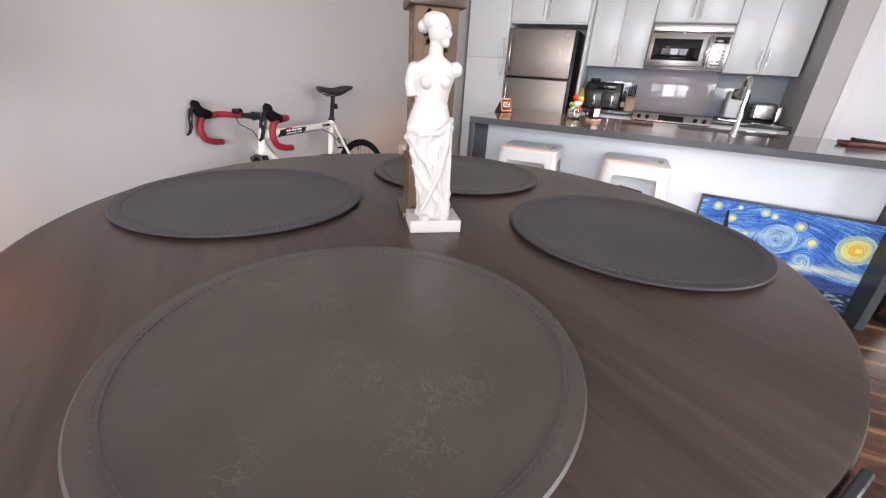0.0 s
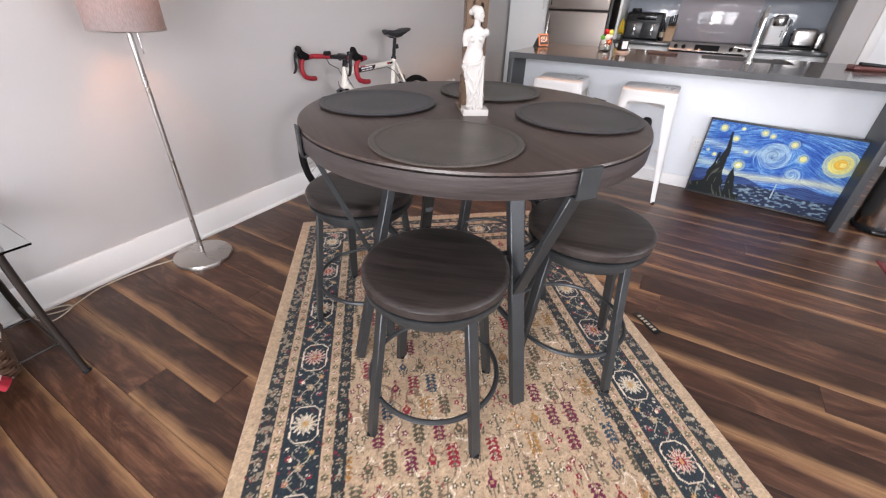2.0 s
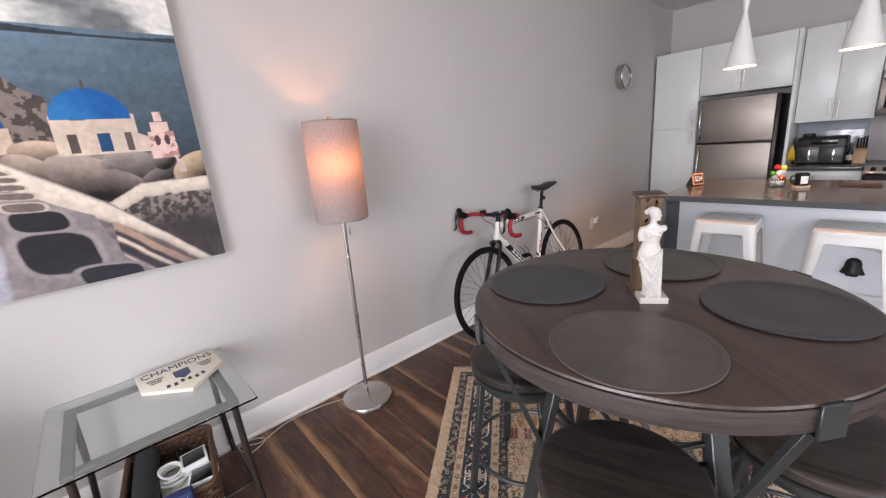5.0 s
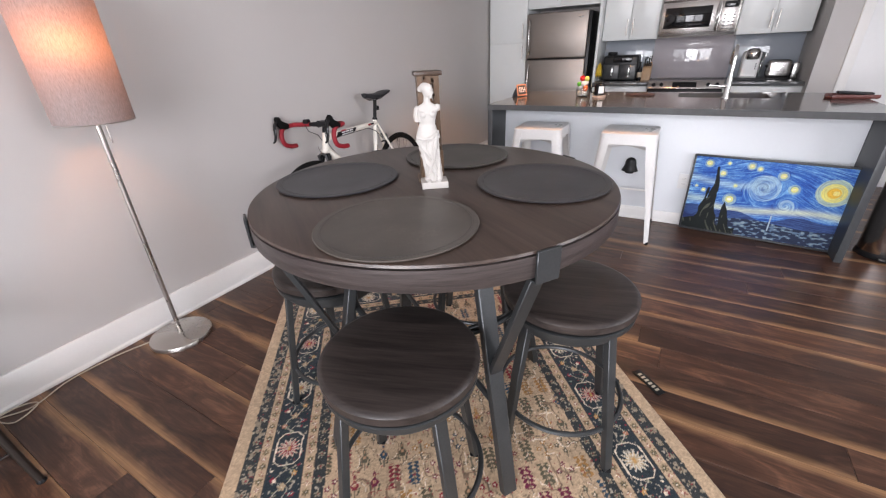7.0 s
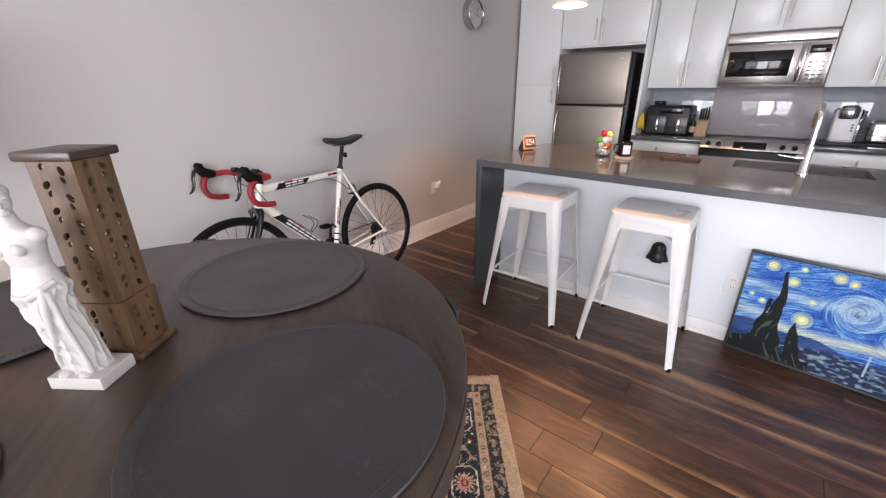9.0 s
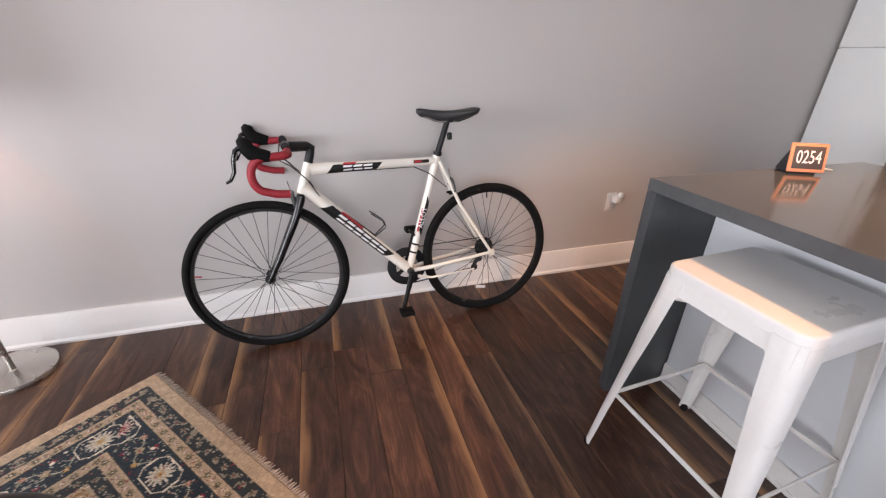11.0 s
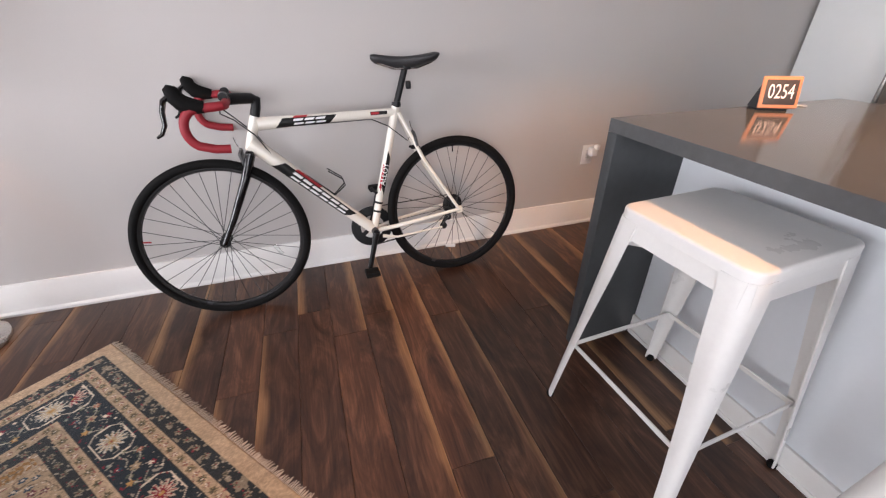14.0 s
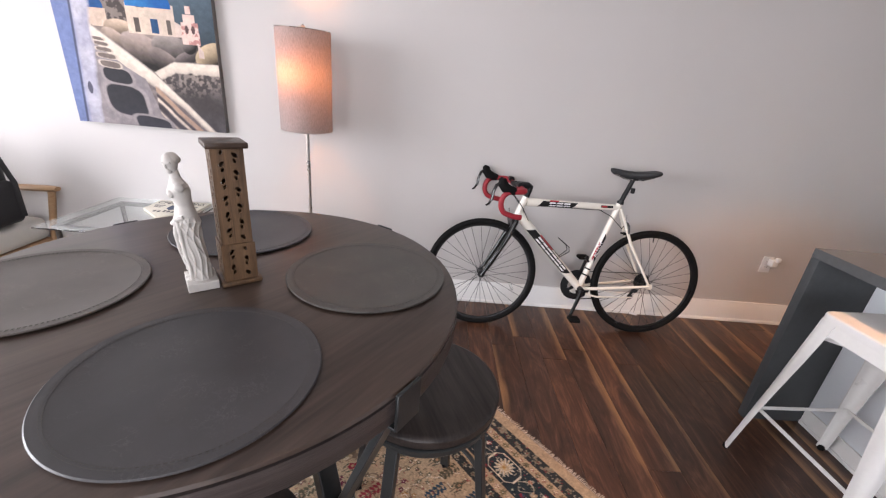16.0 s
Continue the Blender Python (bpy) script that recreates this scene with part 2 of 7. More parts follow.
THREAD = surface("pale_thread", (0.07, 0.066, 0.06), 0.8, bump=0)
PLASTER = surface("white_plaster", (0.49, 0.465, 0.435), 0.6, vary=0.04, coarse=12, fine=200, bump=0.15)
CARVED = wood("carved_brown_wood", (0.045, 0.024, 0.012), (0.17, 0.098, 0.052), 0.4, 3.0, 2, 0.3, 0.2)
BIKEW = surface("cream_white_bike_paint", (0.80, 0.76, 0.68), 0.22, vary=0.03, bump=0.0, coat=0.5)
REDTAPE = surface("red_bar_tape", (0.30, 0.012, 0.022), 0.6, vary=0.15, fine=250, bump=0.4)
DECALK = surface("black_decal", (0.012, 0.012, 0.012), 0.3, bump=0)
DECALR = surface("red_decal", (0.40, 0.02, 0.03), 0.3, bump=0)
DECALW = surface("white_decal", (0.8, 0.8, 0.8), 0.3, bump=0)
CLEAR = glass("clear_glass")
TABLEGLASS = glass("green_edged_glass", (0.90, 0.95, 0.94))
GREYTUBE = surface("grey_tube_paint", (0.11, 0.105, 0.10), 0.4, 0.3, vary=0.12, bump=0.06)
BRONZE = surface("bronze_tube_paint", (0.030, 0.023, 0.019), 0.4, 0.3, vary=0.2, bump=0.08)
WHITEP = surface("white_plastic", (0.75, 0.75, 0.74), 0.4, vary=0.03, bump=0.02)
for m, spec in ((RUBBER, 0.12), (BLACKP, 0.25), (BLACKG, 0.4), (DECALK, 0.2), (QUARTZ_SHADED, 0.35), (SEATW, 0.35)):
    m.node_tree.nodes["Principled BSDF"].inputs["Specular IOR Level"].default_value = spec

# ---- mesh tools ----


def box(bm, c, s, bevel=0.0, m=None, seg=2):
    at = Matrix.Translation(c) @ Matrix.Diagonal((*s, 1))
    made = bmesh.ops.create_cube(bm, size=1, matrix=(m @ at) if m else at)["verts"]
    if bevel:
        edges = list({e for v in made for e in v.link_edges})
        bmesh.ops.bevel(bm, geom=edges, offset=bevel, segments=seg, affect="EDGES", profile=0.5)


def tube(bm, pts, r, seg=8, closed=False, flat=None):
    """A tube of radius r (one number, or one for each point) along points; flat=(a, b) makes an oval or strap section."""
    pts = [Vector(q) for q in pts]
    n = len(pts)
    rs = r if isinstance(r, (list, tuple)) else [r] * n
    rings, ref = [], None
    for i, q in enumerate(pts):
        a, b = pts[(i - 1) % n] if closed or i else q, pts[(i + 1) % n] if closed or i < n - 1 else q
        d = (b - a).normalized()
        if ref is None:
            ref = d.orthogonal().normalized() if abs(d.z) > 0.95 else Vector((0, 0, 1)).cross(d).normalized()
        ref = (ref - d * ref.dot(d)).normalized()
        side = d.cross(ref)
        ka, kb = flat or (1, 1)
        rings.append([bm.verts.new(q + rs[i] * (ka * math.cos(w) * ref + kb * math.sin(w) * side)) for w in (2 * math.pi * k / seg for k in range(seg))])
    for i in range(n if closed else n - 1):
        a, b = rings[i], rings[(i + 1) % n]
        for k in range(seg):
            bm.faces.new((a[k], a[(k + 1) % seg], b[(k + 1) % seg], b[k]))
    if not closed:
        bm.faces.new(rings[0][::-1])
        bm.faces.new(rings[-1])


def rod(bm, p, q, r, r2=None, seg=14):
    tube(bm, [p, q], [r, r if r2 is None else r2], seg)


def strap(bm, p, q, width, thick, across=(0, 1, 0), bevel=0.002):
    """A flat bar from p to q; its width lies along across."""
    p, q = Vector(p), Vector(q)
    z = (q - p).normalized()
    x = Vector(across)
    x = (x - z * x.dot(z)).normalized()
    y = z.cross(x)
    m = Matrix((x, y, z)).transposed().to_4x4()
    m.translation = (p + q) / 2
    box(bm, (0, 0, 0), (width, thick, (q - p).length), bevel, m, 1)


def lathe(bm, profile, seg=32, m=None, close=True):
    """A turned body: (radius, height) from the bottom up."""
    rings = []
    for r, z in profile:
        if r < 1e-6:
            rings.append([bm.verts.new((0, 0, z))])
        else:
            rings.append([bm.verts.new((r * math.cos(w), r * math.sin(w), z)) for w in (2 * math.pi * k / seg for k in range(seg))])
    for a, b in zip(rings, rings[1:]):
        for k in range(seg):
            v = [a[k % len(a)], a[(k + 1) % seg % len(a)], b[(k + 1) % seg % len(b)], b[k % len(b)]]
            v = list(dict.fromkeys(v))
            if len(v) > 2:
                bm.faces.new(v)
    if close:
        if len(rings[0]) > 1:
            bm.faces.new(rings[0][::-1])
        if len(rings[-1]) > 1:
            bm.faces.new(rings[-1])
    if m:
        bmesh.ops.transform(bm, matrix=m, verts=[v for ring in rings for v in ring])


def ball(bm, c, r, seg=20, m=None):
    s = (r, r, r) if isinstance(r, (int, float)) else r
    at = Matrix.Translation(c) @ (m or Matrix()) @ Matrix.Diagonal((*s, 1))
    bmesh.ops.create_uvsphere(bm, u_segments=seg, v_segments=max(8, seg * 2 // 3), radius=1, matrix=at)


def prism(bm, pts, z0, z1, m=None, bevel=0.0):
    """A slab with the outline pts, from z0 to z1."""
    lo, hi = [bm.verts.new((x, y, z0)) for x, y in pts], [bm.verts.new((x, y, z1)) for x, y in pts]
    n = len(pts)
    bm.faces.new(lo[::-1])
    bm.faces.new(hi)
    for k in range(n):
        bm.faces.new((lo[k], lo[(k + 1) % n], hi[(k + 1) % n], hi[k]))
    if bevel:
        edges = list({e for v in lo + hi for e in v.link_edges})
        res = bmesh.ops.bevel(bm, geom=edges, offset=bevel, segments=2, affect="EDGES", profile=0.5)
        if m:
            bmesh.ops.transform(bm, matrix=m, verts=list({v for f in res["faces"] for v in f.verts} | {v for v in lo + hi if v.is_valid}))
    elif m:
        bmesh.ops.transform(bm, matrix=m, verts=lo + hi)


def pierced(bm, outline, holes, thick, m):
    """A board in the xz plane with holes cut right through it."""
    tmp = bmesh.new()
    for loop in [outline] + holes:
        vs = [tmp.verts.new((x, 0, z)) for x, z in loop]
        for a, b in zip(vs, vs[1:] + vs[:1]):
            tmp.edges.new((a, b))
    bmesh.ops.triangle_fill(tmp, use_beauty=True, use_dissolve=False, edges=tmp.edges[:])
    faces = tmp.faces[:]
    out = bmesh.ops.extrude_face_region(tmp, geom=faces)["geom"]
    bmesh.ops.translate(tmp, vec=(0, thick, 0), verts=[v for v in out if isinstance(v, bmesh.types.BMVert)])
    bmesh.ops.recalc_face_normals(tmp, faces=tmp.faces[:])
    bmesh.ops.transform(tmp, matrix=m, verts=tmp.verts[:])
    me = bpy.data.meshes.new("tmp")
    tmp.to_mesh(me)
    tmp.free()
    bm.from_mesh(me)
    bpy.data.meshes.remove(me)


def mesh_of(name, bm, material, smooth=38):
    bmesh.ops.recalc_face_normals(bm, faces=bm.faces[:])
    me = bpy.data.meshes.new(name)
    bm.to_mesh(me)
    bm.free()
    for one in material if isinstance(material, (list, tuple)) else [material]:
        me.materials.append(one)
    if smooth:
        me.shade_smooth()
        me.set_sharp_from_angle(angle=radians(smooth))
    return me


def part(name, bm, material, parent, label="", m=None, smooth=38):
    ob = new(name, mesh_of(name, bm, material, smooth))
    ob.parent = parent
    if m:
        ob.matrix_basis = m
    if label:
        ob["label"] = label
    return ob


def again(ob, m):
    """One more object on the same mesh, under the same parent."""
    o = new(ob.name.split(".")[0], ob.data)
    o.parent = ob.parent
    o.matrix_basis = m
    if "label" in ob:
        o["label"] = ob["label"]
    return o


def thing(name, m, label, category, group="", kind=""):
    ob = new(name)
    ob.empty_display_size = 0.1
    ob.matrix_basis = m
    return tagged(ob, label, category, group, kind)


def solid(name, bm, material, label, category, m=None, group="", kind="", smooth=38):
    ob = new(name, mesh_of(name, bm, material, smooth))
    if m:
        ob.matrix_basis = m
    return tagged(ob, label, category, group, kind)


def lettering(name, text, size, material, parent, m, depth=0.0006, align="CENTER", label=""):
    data = bpy.data.curves.new(name, "FONT")
    data.body, data.size, data.extrude, data.align_x, data.align_y = text, size, depth, align, "CENTER"
    tmp = bpy.data.objects.new(name, data)
    scene.collection.objects.link(tmp)
    me = bpy.data.meshes.new_from_object(tmp.evaluated_get(bpy.context.evaluated_depsgraph_get()))
    bpy.data.objects.remove(tmp)
    bpy.data.curves.remove(data)
    me.materials.clear()
    me.materials.append(material)
    ob = new(name, me)
    ob.parent, ob.matrix_basis = parent, m
    if label:
        ob["label"] = label
    return ob


def dyed_sheet(name, w, h, nx, ny, colour, height=None):
    """A sheet in the xy plane, w by h, finely divided; colour(u, v) gives the dye and height(u, v) the relief, both as arrays."""
    u, v = np.meshgrid(np.linspace(0, 1, nx + 1), np.linspace(0, 1, ny + 1))
    z = height(u, v) if height else np.zeros_like(u)
    co = np.stack([u * w, v * h, z], -1).reshape(-1, 3)
    i = np.arange(nx * ny)
    a = (i // nx) * (nx + 1) + i % nx
    quads = np.stack([a, a + 1, a + nx + 2, a + nx + 1], -1)
    me = bpy.data.meshes.new(name)
    me.vertices.add(len(co))
    me.vertices.foreach_set("co", co.ravel())
    me.loops.add(4 * len(quads))
    me.loops.foreach_set("vertex_index", quads.ravel())
    me.polygons.add(len(quads))
    me.polygons.foreach_set("loop_start", np.arange(len(quads)) * 4)
    me.update(calc_edges=True)
    dye = me.attributes.new("dye", "FLOAT_COLOR", "POINT")
    rgb = np.clip(colour(u, v), 0, 1).reshape(-1, 3)
    dye.data.foreach_set("color", np.concatenate([rgb, np.ones((len(rgb), 1))], 1).ravel())
    me.shade_smooth()
    return me

# ---- the room ----
H = 2.77


def slab(name, c, s, material, label, category="wall", bevel=0.0):
    bm = bmesh.new()
    box(bm, c, s, bevel)
    return solid(name, bm, material, label, category, kind="structure", smooth=0)


slab("wall_west", (-0.06, 1.6, H / 2), (0.12, 9.04, H), WALL, "long light grey painted wall behind the bicycle")
slab("wall_north", (1.65, 6.06, H / 2), (3.3, 0.12, H), WALL, "grey painted wall behind the kitchen cabinets")
slab("wall_recess", (3.33, 5.69, H / 2), (0.12, 0.62, H), WALL, "grey return wall beside the kitchen cabinets")
slab("wall_closet", (3.365, 5.32, H / 2), (0.19, 0.12, H), WALL, "grey wall end beside a white door")
slab("wall_closet_over", (3.99, 5.32, 2.45), (1.06, 0.12, H - 2.13), WALL, "grey wall above a white door")
slab("wall_closet_east", (4.97, 5.32, H / 2), (0.9, 0.12, H), WALL, "grey wall beside a white door")
# east wall, out of view; its two window openings are added for the fill
for nm, cy, sy, cz, sz in (("wall_east", 1.3, 8.2, 0.16, 0.32), ("wall_east_over", 1.3, 8.2, 2.62, 0.3), ("wall_east_pier", -1.515, 2.57, 1.395, 2.15), ("wall_east_pier", 1.25, 0.26, 1.395, 2.15), ("wall_east_pier", 4.06, 2.68, 1.395, 2.15)):
    slab(nm, (5.46, cy, cz), (0.12, sy, sz), WALL, "grey painted wall across the room, beside windows")
slab("ceiling", (2.7, 1.6, H + 0.06), (5.6, 9.04, 0.12), CEIL, "plain off-white ceiling", "ceiling")
# window wall behind the walk, with three tall openings
slab("wall_south", (2.7, -2.72, 0.16), (5.4, 0.16, 0.32), WALL, "grey wall below tall windows")
slab("wall_south_over", (2.7, -2.72, 2.62), (5.4, 0.16, 0.3), WALL, "grey wall above tall windows")
for x0, x1 in ((0.0, 0.28), (1.62, 1.68), (3.02, 3.08), (4.42, 5.4)):
    slab("wall_south_pier", ((x0 + x1) / 2, -2.72, 1.395), (x1 - x0, 0.16, 2.15), WALL, "grey wall pier between windows")
# the last two, on the east side, are added in front of the fill lamps
for k, at in enumerate([pose(x0 + 0.67, -2.72, 0.32) for x0 in (0.28, 1.68, 3.08)] + [pose(5.46, y0, 0.32, 0, 0, 90) for y0 in (0.445, 2.05)]):
    win = thing("window_%d" % (k + 1), at, "tall white-framed window with bright daylight", "window", kind="structure")
    for nm, c, s in (("sill", (0, 0.02, 0.02), (1.34, 0.2, 0.04)), ("head", (0, 0, 2.125), (1.34, 0.08, 0.05)), ("jamb", (-0.645, 0, 1.07), (0.05, 0.08, 2.06)), ("jamb", (0.645, 0, 1.07), (0.05, 0.08, 2.06)), ("mullion", (0, 0, 1.07), (0.05, 0.07, 2.06)), ("transom", (0, 0.002, 0.72), (1.24, 0.066, 0.05)), ("transom", (0, 0.002, 1.55), (1.24, 0.066, 0.05))):
        bm = bmesh.new()
        box(bm, c, s, 0.004)
        part(nm, bm, TRIM, win)

# baseboard with its shoe moulding
bm = bmesh.new()
prism(bm, [(0, 0), (0.026, 0), (0.026, 0.012), (0.017, 0.022), (0.015, 0.148), (0.011, 0.155), (0, 0.155)], -2.64, 5.5, Matrix(((1, 0, 0, 0), (0, 0, 1, 0), (0, 1, 0, 0), (0, 0, 0, 1))))
solid("baseboard", bm, TRIM, "tall white painted baseboard along the grey wall", "baseboard", kind="structure")

# closet door with its casing
door = thing("door_1", pose(3.99, 5.26, 0), "plain white door in a white casing", "door", kind="structure")
bm = bmesh.new()
for c, s in (((-0.495, -0.008, 1.045), (0.07, 0.018, 2.09)), ((0.495, -0.008, 1.045), (0.07, 0.018, 2.09)), ((0, -0.008, 2.125), (1.06, 0.018, 0.07))):
    box(bm, c, s, 0.004)
part("casing", bm, TRIM, door)
bm = bmesh.new()
box(bm, (0, 0.03, 1.045), (0.914, 0.035, 2.075), 0.003)
part("leaf", bm, DOORW, door)
bm = bmesh.new()
lathe(bm, [(0.026, 0), (0.026, 0.006), (0.010, 0.012), (0.010, 0.04), (0.027, 0.05), (0.027, 0.066), (0.0, 0.075)], 20, pose(0.4, 0.012, 0.98, 90))
part("knob", bm, NICKEL, door)

# floor boards along x
floor = thing("floor", pose(0, 0, 0), "dark walnut plank floor with pale sapwood streaks", "floor", kind="structure")
bm = bmesh.new()
box(bm, (2.7, 1.65, -0.035), (5.5, 8.9, 0.04))
part("underlay", bm, SUB, floor)

# ---- dining set ----
TC, TZ, TR = Vector((1.677, 1.268, 0)), 0.944, 0.546
RUGZ = 0.010
LEG_TURN = -34.0

table = thing("round_table", pose(TC.x, TC.y, RUGZ, 0, 0, LEG_TURN), "round counter-height table, charcoal-stained wood top on gunmetal legs", "table")
top_h = TZ - RUGZ
bm = bmesh.new()
lathe(bm, [(TR - 0.006, top_h - 0.012), (TR, top_h - 0.008), (TR - 0.002, top_h - 0.002), (TR - 0.008, top_h), (0.0, top_h)], 128)
part("tabletop", bm, TOPW, table, "charcoal-stained planked top")
bm = bmesh.new()
lathe(bm, [(TR - 0.03, top_h - 0.068), (TR - 0.004, top_h - 0.068), (TR, top_h - 0.062), (TR + 0.001, top_h - 0.013), (TR - 0.03, top_h - 0.0125)], 128)
part("edge_band", bm, RIMW, table, "worn wooden edge band with lighter grain")
bm = bmesh.new()
box(bm, (0, 0, top_h - 0.075), (0.66, 0.09, 0.022), 0.002)
box(bm, (0, 0, top_h - 0.0765), (0.09, 0.66, 0.02), 0.002)
part("subframe", bm, GUN, table)
legs = [math.radians(90 * k) for k in range(4)]
for w in legs:
    u = Vector((math.cos(w), math.sin(w), 0))
    s = Vector((-u.y, u.x, 0))
    bm = bmesh.new()
    strap(bm, u * 0.26 + Vector((0, 0, top_h - 0.068)), u * 0.455 + Vector((0, 0, 0.004)), 0.05, 0.028, s, 0.003)
    leg = part("leg", bm, GUN, table)
    bm = bmesh.new()
    strap(bm, u * (TR - 0.02) + Vector((0, 0, top_h - 0.066)), u * 0.345 + Vector((0, 0, 0.40)), 0.042, 0.016, s, 0.002)
    part("brace", bm, GUN, leg)
    bm = bmesh.new()
    m = Matrix((u, s, Vector((0, 0, 1)))).transposed().to_4x4()
    box(bm, (TR + 0.0055, 0, top_h - 0.040), (0.007, 0.062, 0.078), 0.0015, m, 1)
    box(bm, (TR - 0.03, 0, top_h - 0.077), (0.07, 0.062, 0.006), 0.001, m, 1)
    part("clip", bm, GUN, leg, "gunmetal strap over the table edge")
    bm = bmesh.new()
    rod(bm, u * 0.352 + s * 0.026 + Vector((0, 0, 0.44)), u * 0.352 - s * 0.026 + Vector((0, 0, 0.44)), 0.008, seg=10)
    part("bolt", bm, GUN, leg)
bm = bmesh.new()
tube(bm, [(0.30 * math.cos(w), 0.30 * math.sin(w), 0.56) for w in np.linspace(0, 2 * math.pi, 65)[:-1]], 0.010, 8, True)
part("ring", bm, GUN, table, "round steel stretcher ring")
bm = bmesh.new()
for k in range(4):
    w = legs[k]
    rod(bm, (0, 0, 0.31), (0.355 * math.cos(w), 0.355 * math.sin(w), 0.31), 0.010, seg=10)
part("cross_stretcher", bm, GUN, table)


def swivel_stool():
    st = thing("swivel_stool", pose(0, 0, 0), "round backless stool, dark wooden seat on grey steel legs", "stool", "stools round the table")
    z, r = 0.606, 0.210
    bm = bmesh.new()
    lathe(bm, [(r - 0.012, z - 0.040), (r, z - 0.032), (r + 0.001, z - 0.010), (r - 0.004, z - 0.003), (r - 0.014, z + 0.001), (0.12, z - 0.003), (0, z - 0.005)], 72)
    part("seat", bm, SEATW, st, "dished dark-stained wooden seat")
    bm = bmesh.new()
    lathe(bm, [(0.12, z - 0.068), (0.196, z - 0.068), (0.205, z - 0.064), (0.207, z - 0.048), (0.200, z - 0.044), (0.206, z - 0.041), (0.12, z - 0.041)], 64)
    part("seat_ring", bm, GUN, st, "grey steel ring under the seat")
    bm = bmesh.new()
    lathe(bm, [(0.10, z - 0.098), (0.180, z - 0.098), (0.184, z - 0.092), (0.184, z - 0.074), (0.178, z - 0.070), (0.10, z - 0.070)], 64)
    part("swivel_plate", bm, GUN, st)
    for k in range(4):
        w = math.radians(45 + 90 * k)
        u, s = Vector((math.cos(w), math.sin(w), 0)), Vector((-math.sin(w), math.cos(w), 0))
        bm = bmesh.new()
        strap(bm, u * 0.172 + Vector((0, 0, z - 0.072)), u * 0.245 + Vector((0, 0, 0.003)), 0.034, 0.022, s, 0.002)
        leg = part("leg", bm, GUN, st)
        bm = bmesh.new()
        box(bm, u * 0.2455 + Vector((0, 0, 0.004)), (0.03, 0.03, 0.008), 0.002)
        part("foot", bm, BLACKP, leg)
    bm = bmesh.new()
    tube(bm, [(0.2125 * math.cos(w), 0.2125 * math.sin(w), 0.175) for w in np.linspace(0, 2 * math.pi, 65)[:-1]], 0.0085, 8, True)
    part("foot_ring", bm, GUN, st, "round steel foot ring")
    return st


stool = swivel_stool()
STOOLS = [(1.790, 0.865, 19.4), (2.108, 1.368, 14.0), (1.252, 1.168, 15.0), (1.588, 1.760, 20.0)]
stool.matrix_basis = pose(STOOLS[0][0], STOOLS[0][1], RUGZ, 0, 0, STOOLS[0][2])
for x, y, turn in STOOLS[1:]:
    copy_thing(stool, pose(x, y, RUGZ, 0, 0, turn))

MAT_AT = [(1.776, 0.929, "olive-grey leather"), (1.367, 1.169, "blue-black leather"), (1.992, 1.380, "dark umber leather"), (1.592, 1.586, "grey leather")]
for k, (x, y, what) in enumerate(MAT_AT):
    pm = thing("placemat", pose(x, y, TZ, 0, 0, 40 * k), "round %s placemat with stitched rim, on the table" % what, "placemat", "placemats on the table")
    r = 0.196
    bm = bmesh.new()
    lathe(bm, [(r - 0.020, 0.0), (r - 0.010, 0.0008), (r - 0.002, 0.0034), (r, 0.0058), (r - 0.002, 0.0078), (r - 0.008, 0.0072), (r - 0.016, 0.0074), (r - 0.021, 0.0060), (0.10, 0.0056), (0, 0.0056)], 96)
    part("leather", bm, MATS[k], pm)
    bm = bmesh.new()
    for rr in (r - 0.0185, r - 0.0145):
        n = 150
        for i in range(n):
            w = 2 * math.pi * i / n
            m = pose(rr * math.cos(w), rr * math.sin(w), 0.0073, 0, 0, math.degrees(w))
            box(bm, (0, 0, 0), (0.0007, 0.0046, 0.0008), 0, m)
    part("stitching", bm, THREAD, pm, "fine pale stitching")

# plaster statuette: one plain mesh, lofted from oval sections
bm = bmesh.new()
rings = []
SEC = [(0.018, 0.0275, 0.024, 0.002, 0.000), (0.034, 0.0265, 0.024, 0.002, 0.0), (0.070, 0.0265, 0.024, 0.000, -0.002), (0.105, 0.029, 0.025, -0.003, -0.003), (0.130, 0.0315, 0.025, -0.006, -0.002), (0.150, 0.0325, 0.024, -0.006, 0.0), (0.160, 0.029, 0.021, -0.006, 0.001), (0.180, 0.0225, 0.0165, -0.0045, 0.002), (0.194, 0.0235, 0.018, -0.003, 0.001), (0.208, 0.0275, 0.020, -0.002, 0.001), (0.219, 0.0305, 0.018, -0.001, 0.001), (0.227, 0.026, 0.014, 0.0, 0.001), (0.232, 0.016, 0.012, 0.000, 0.0), (0.237, 0.0095, 0.010, 0.000, 0.0), (0.252, 0.0085, 0.0085, 0.001, -0.001)]
zs = np.linspace(SEC[0][0], SEC[-1][0], 120)
cols = [np.interp(zs, [q[0] for q in SEC], [q[i] for q in SEC]) for i in range(1, 5)]
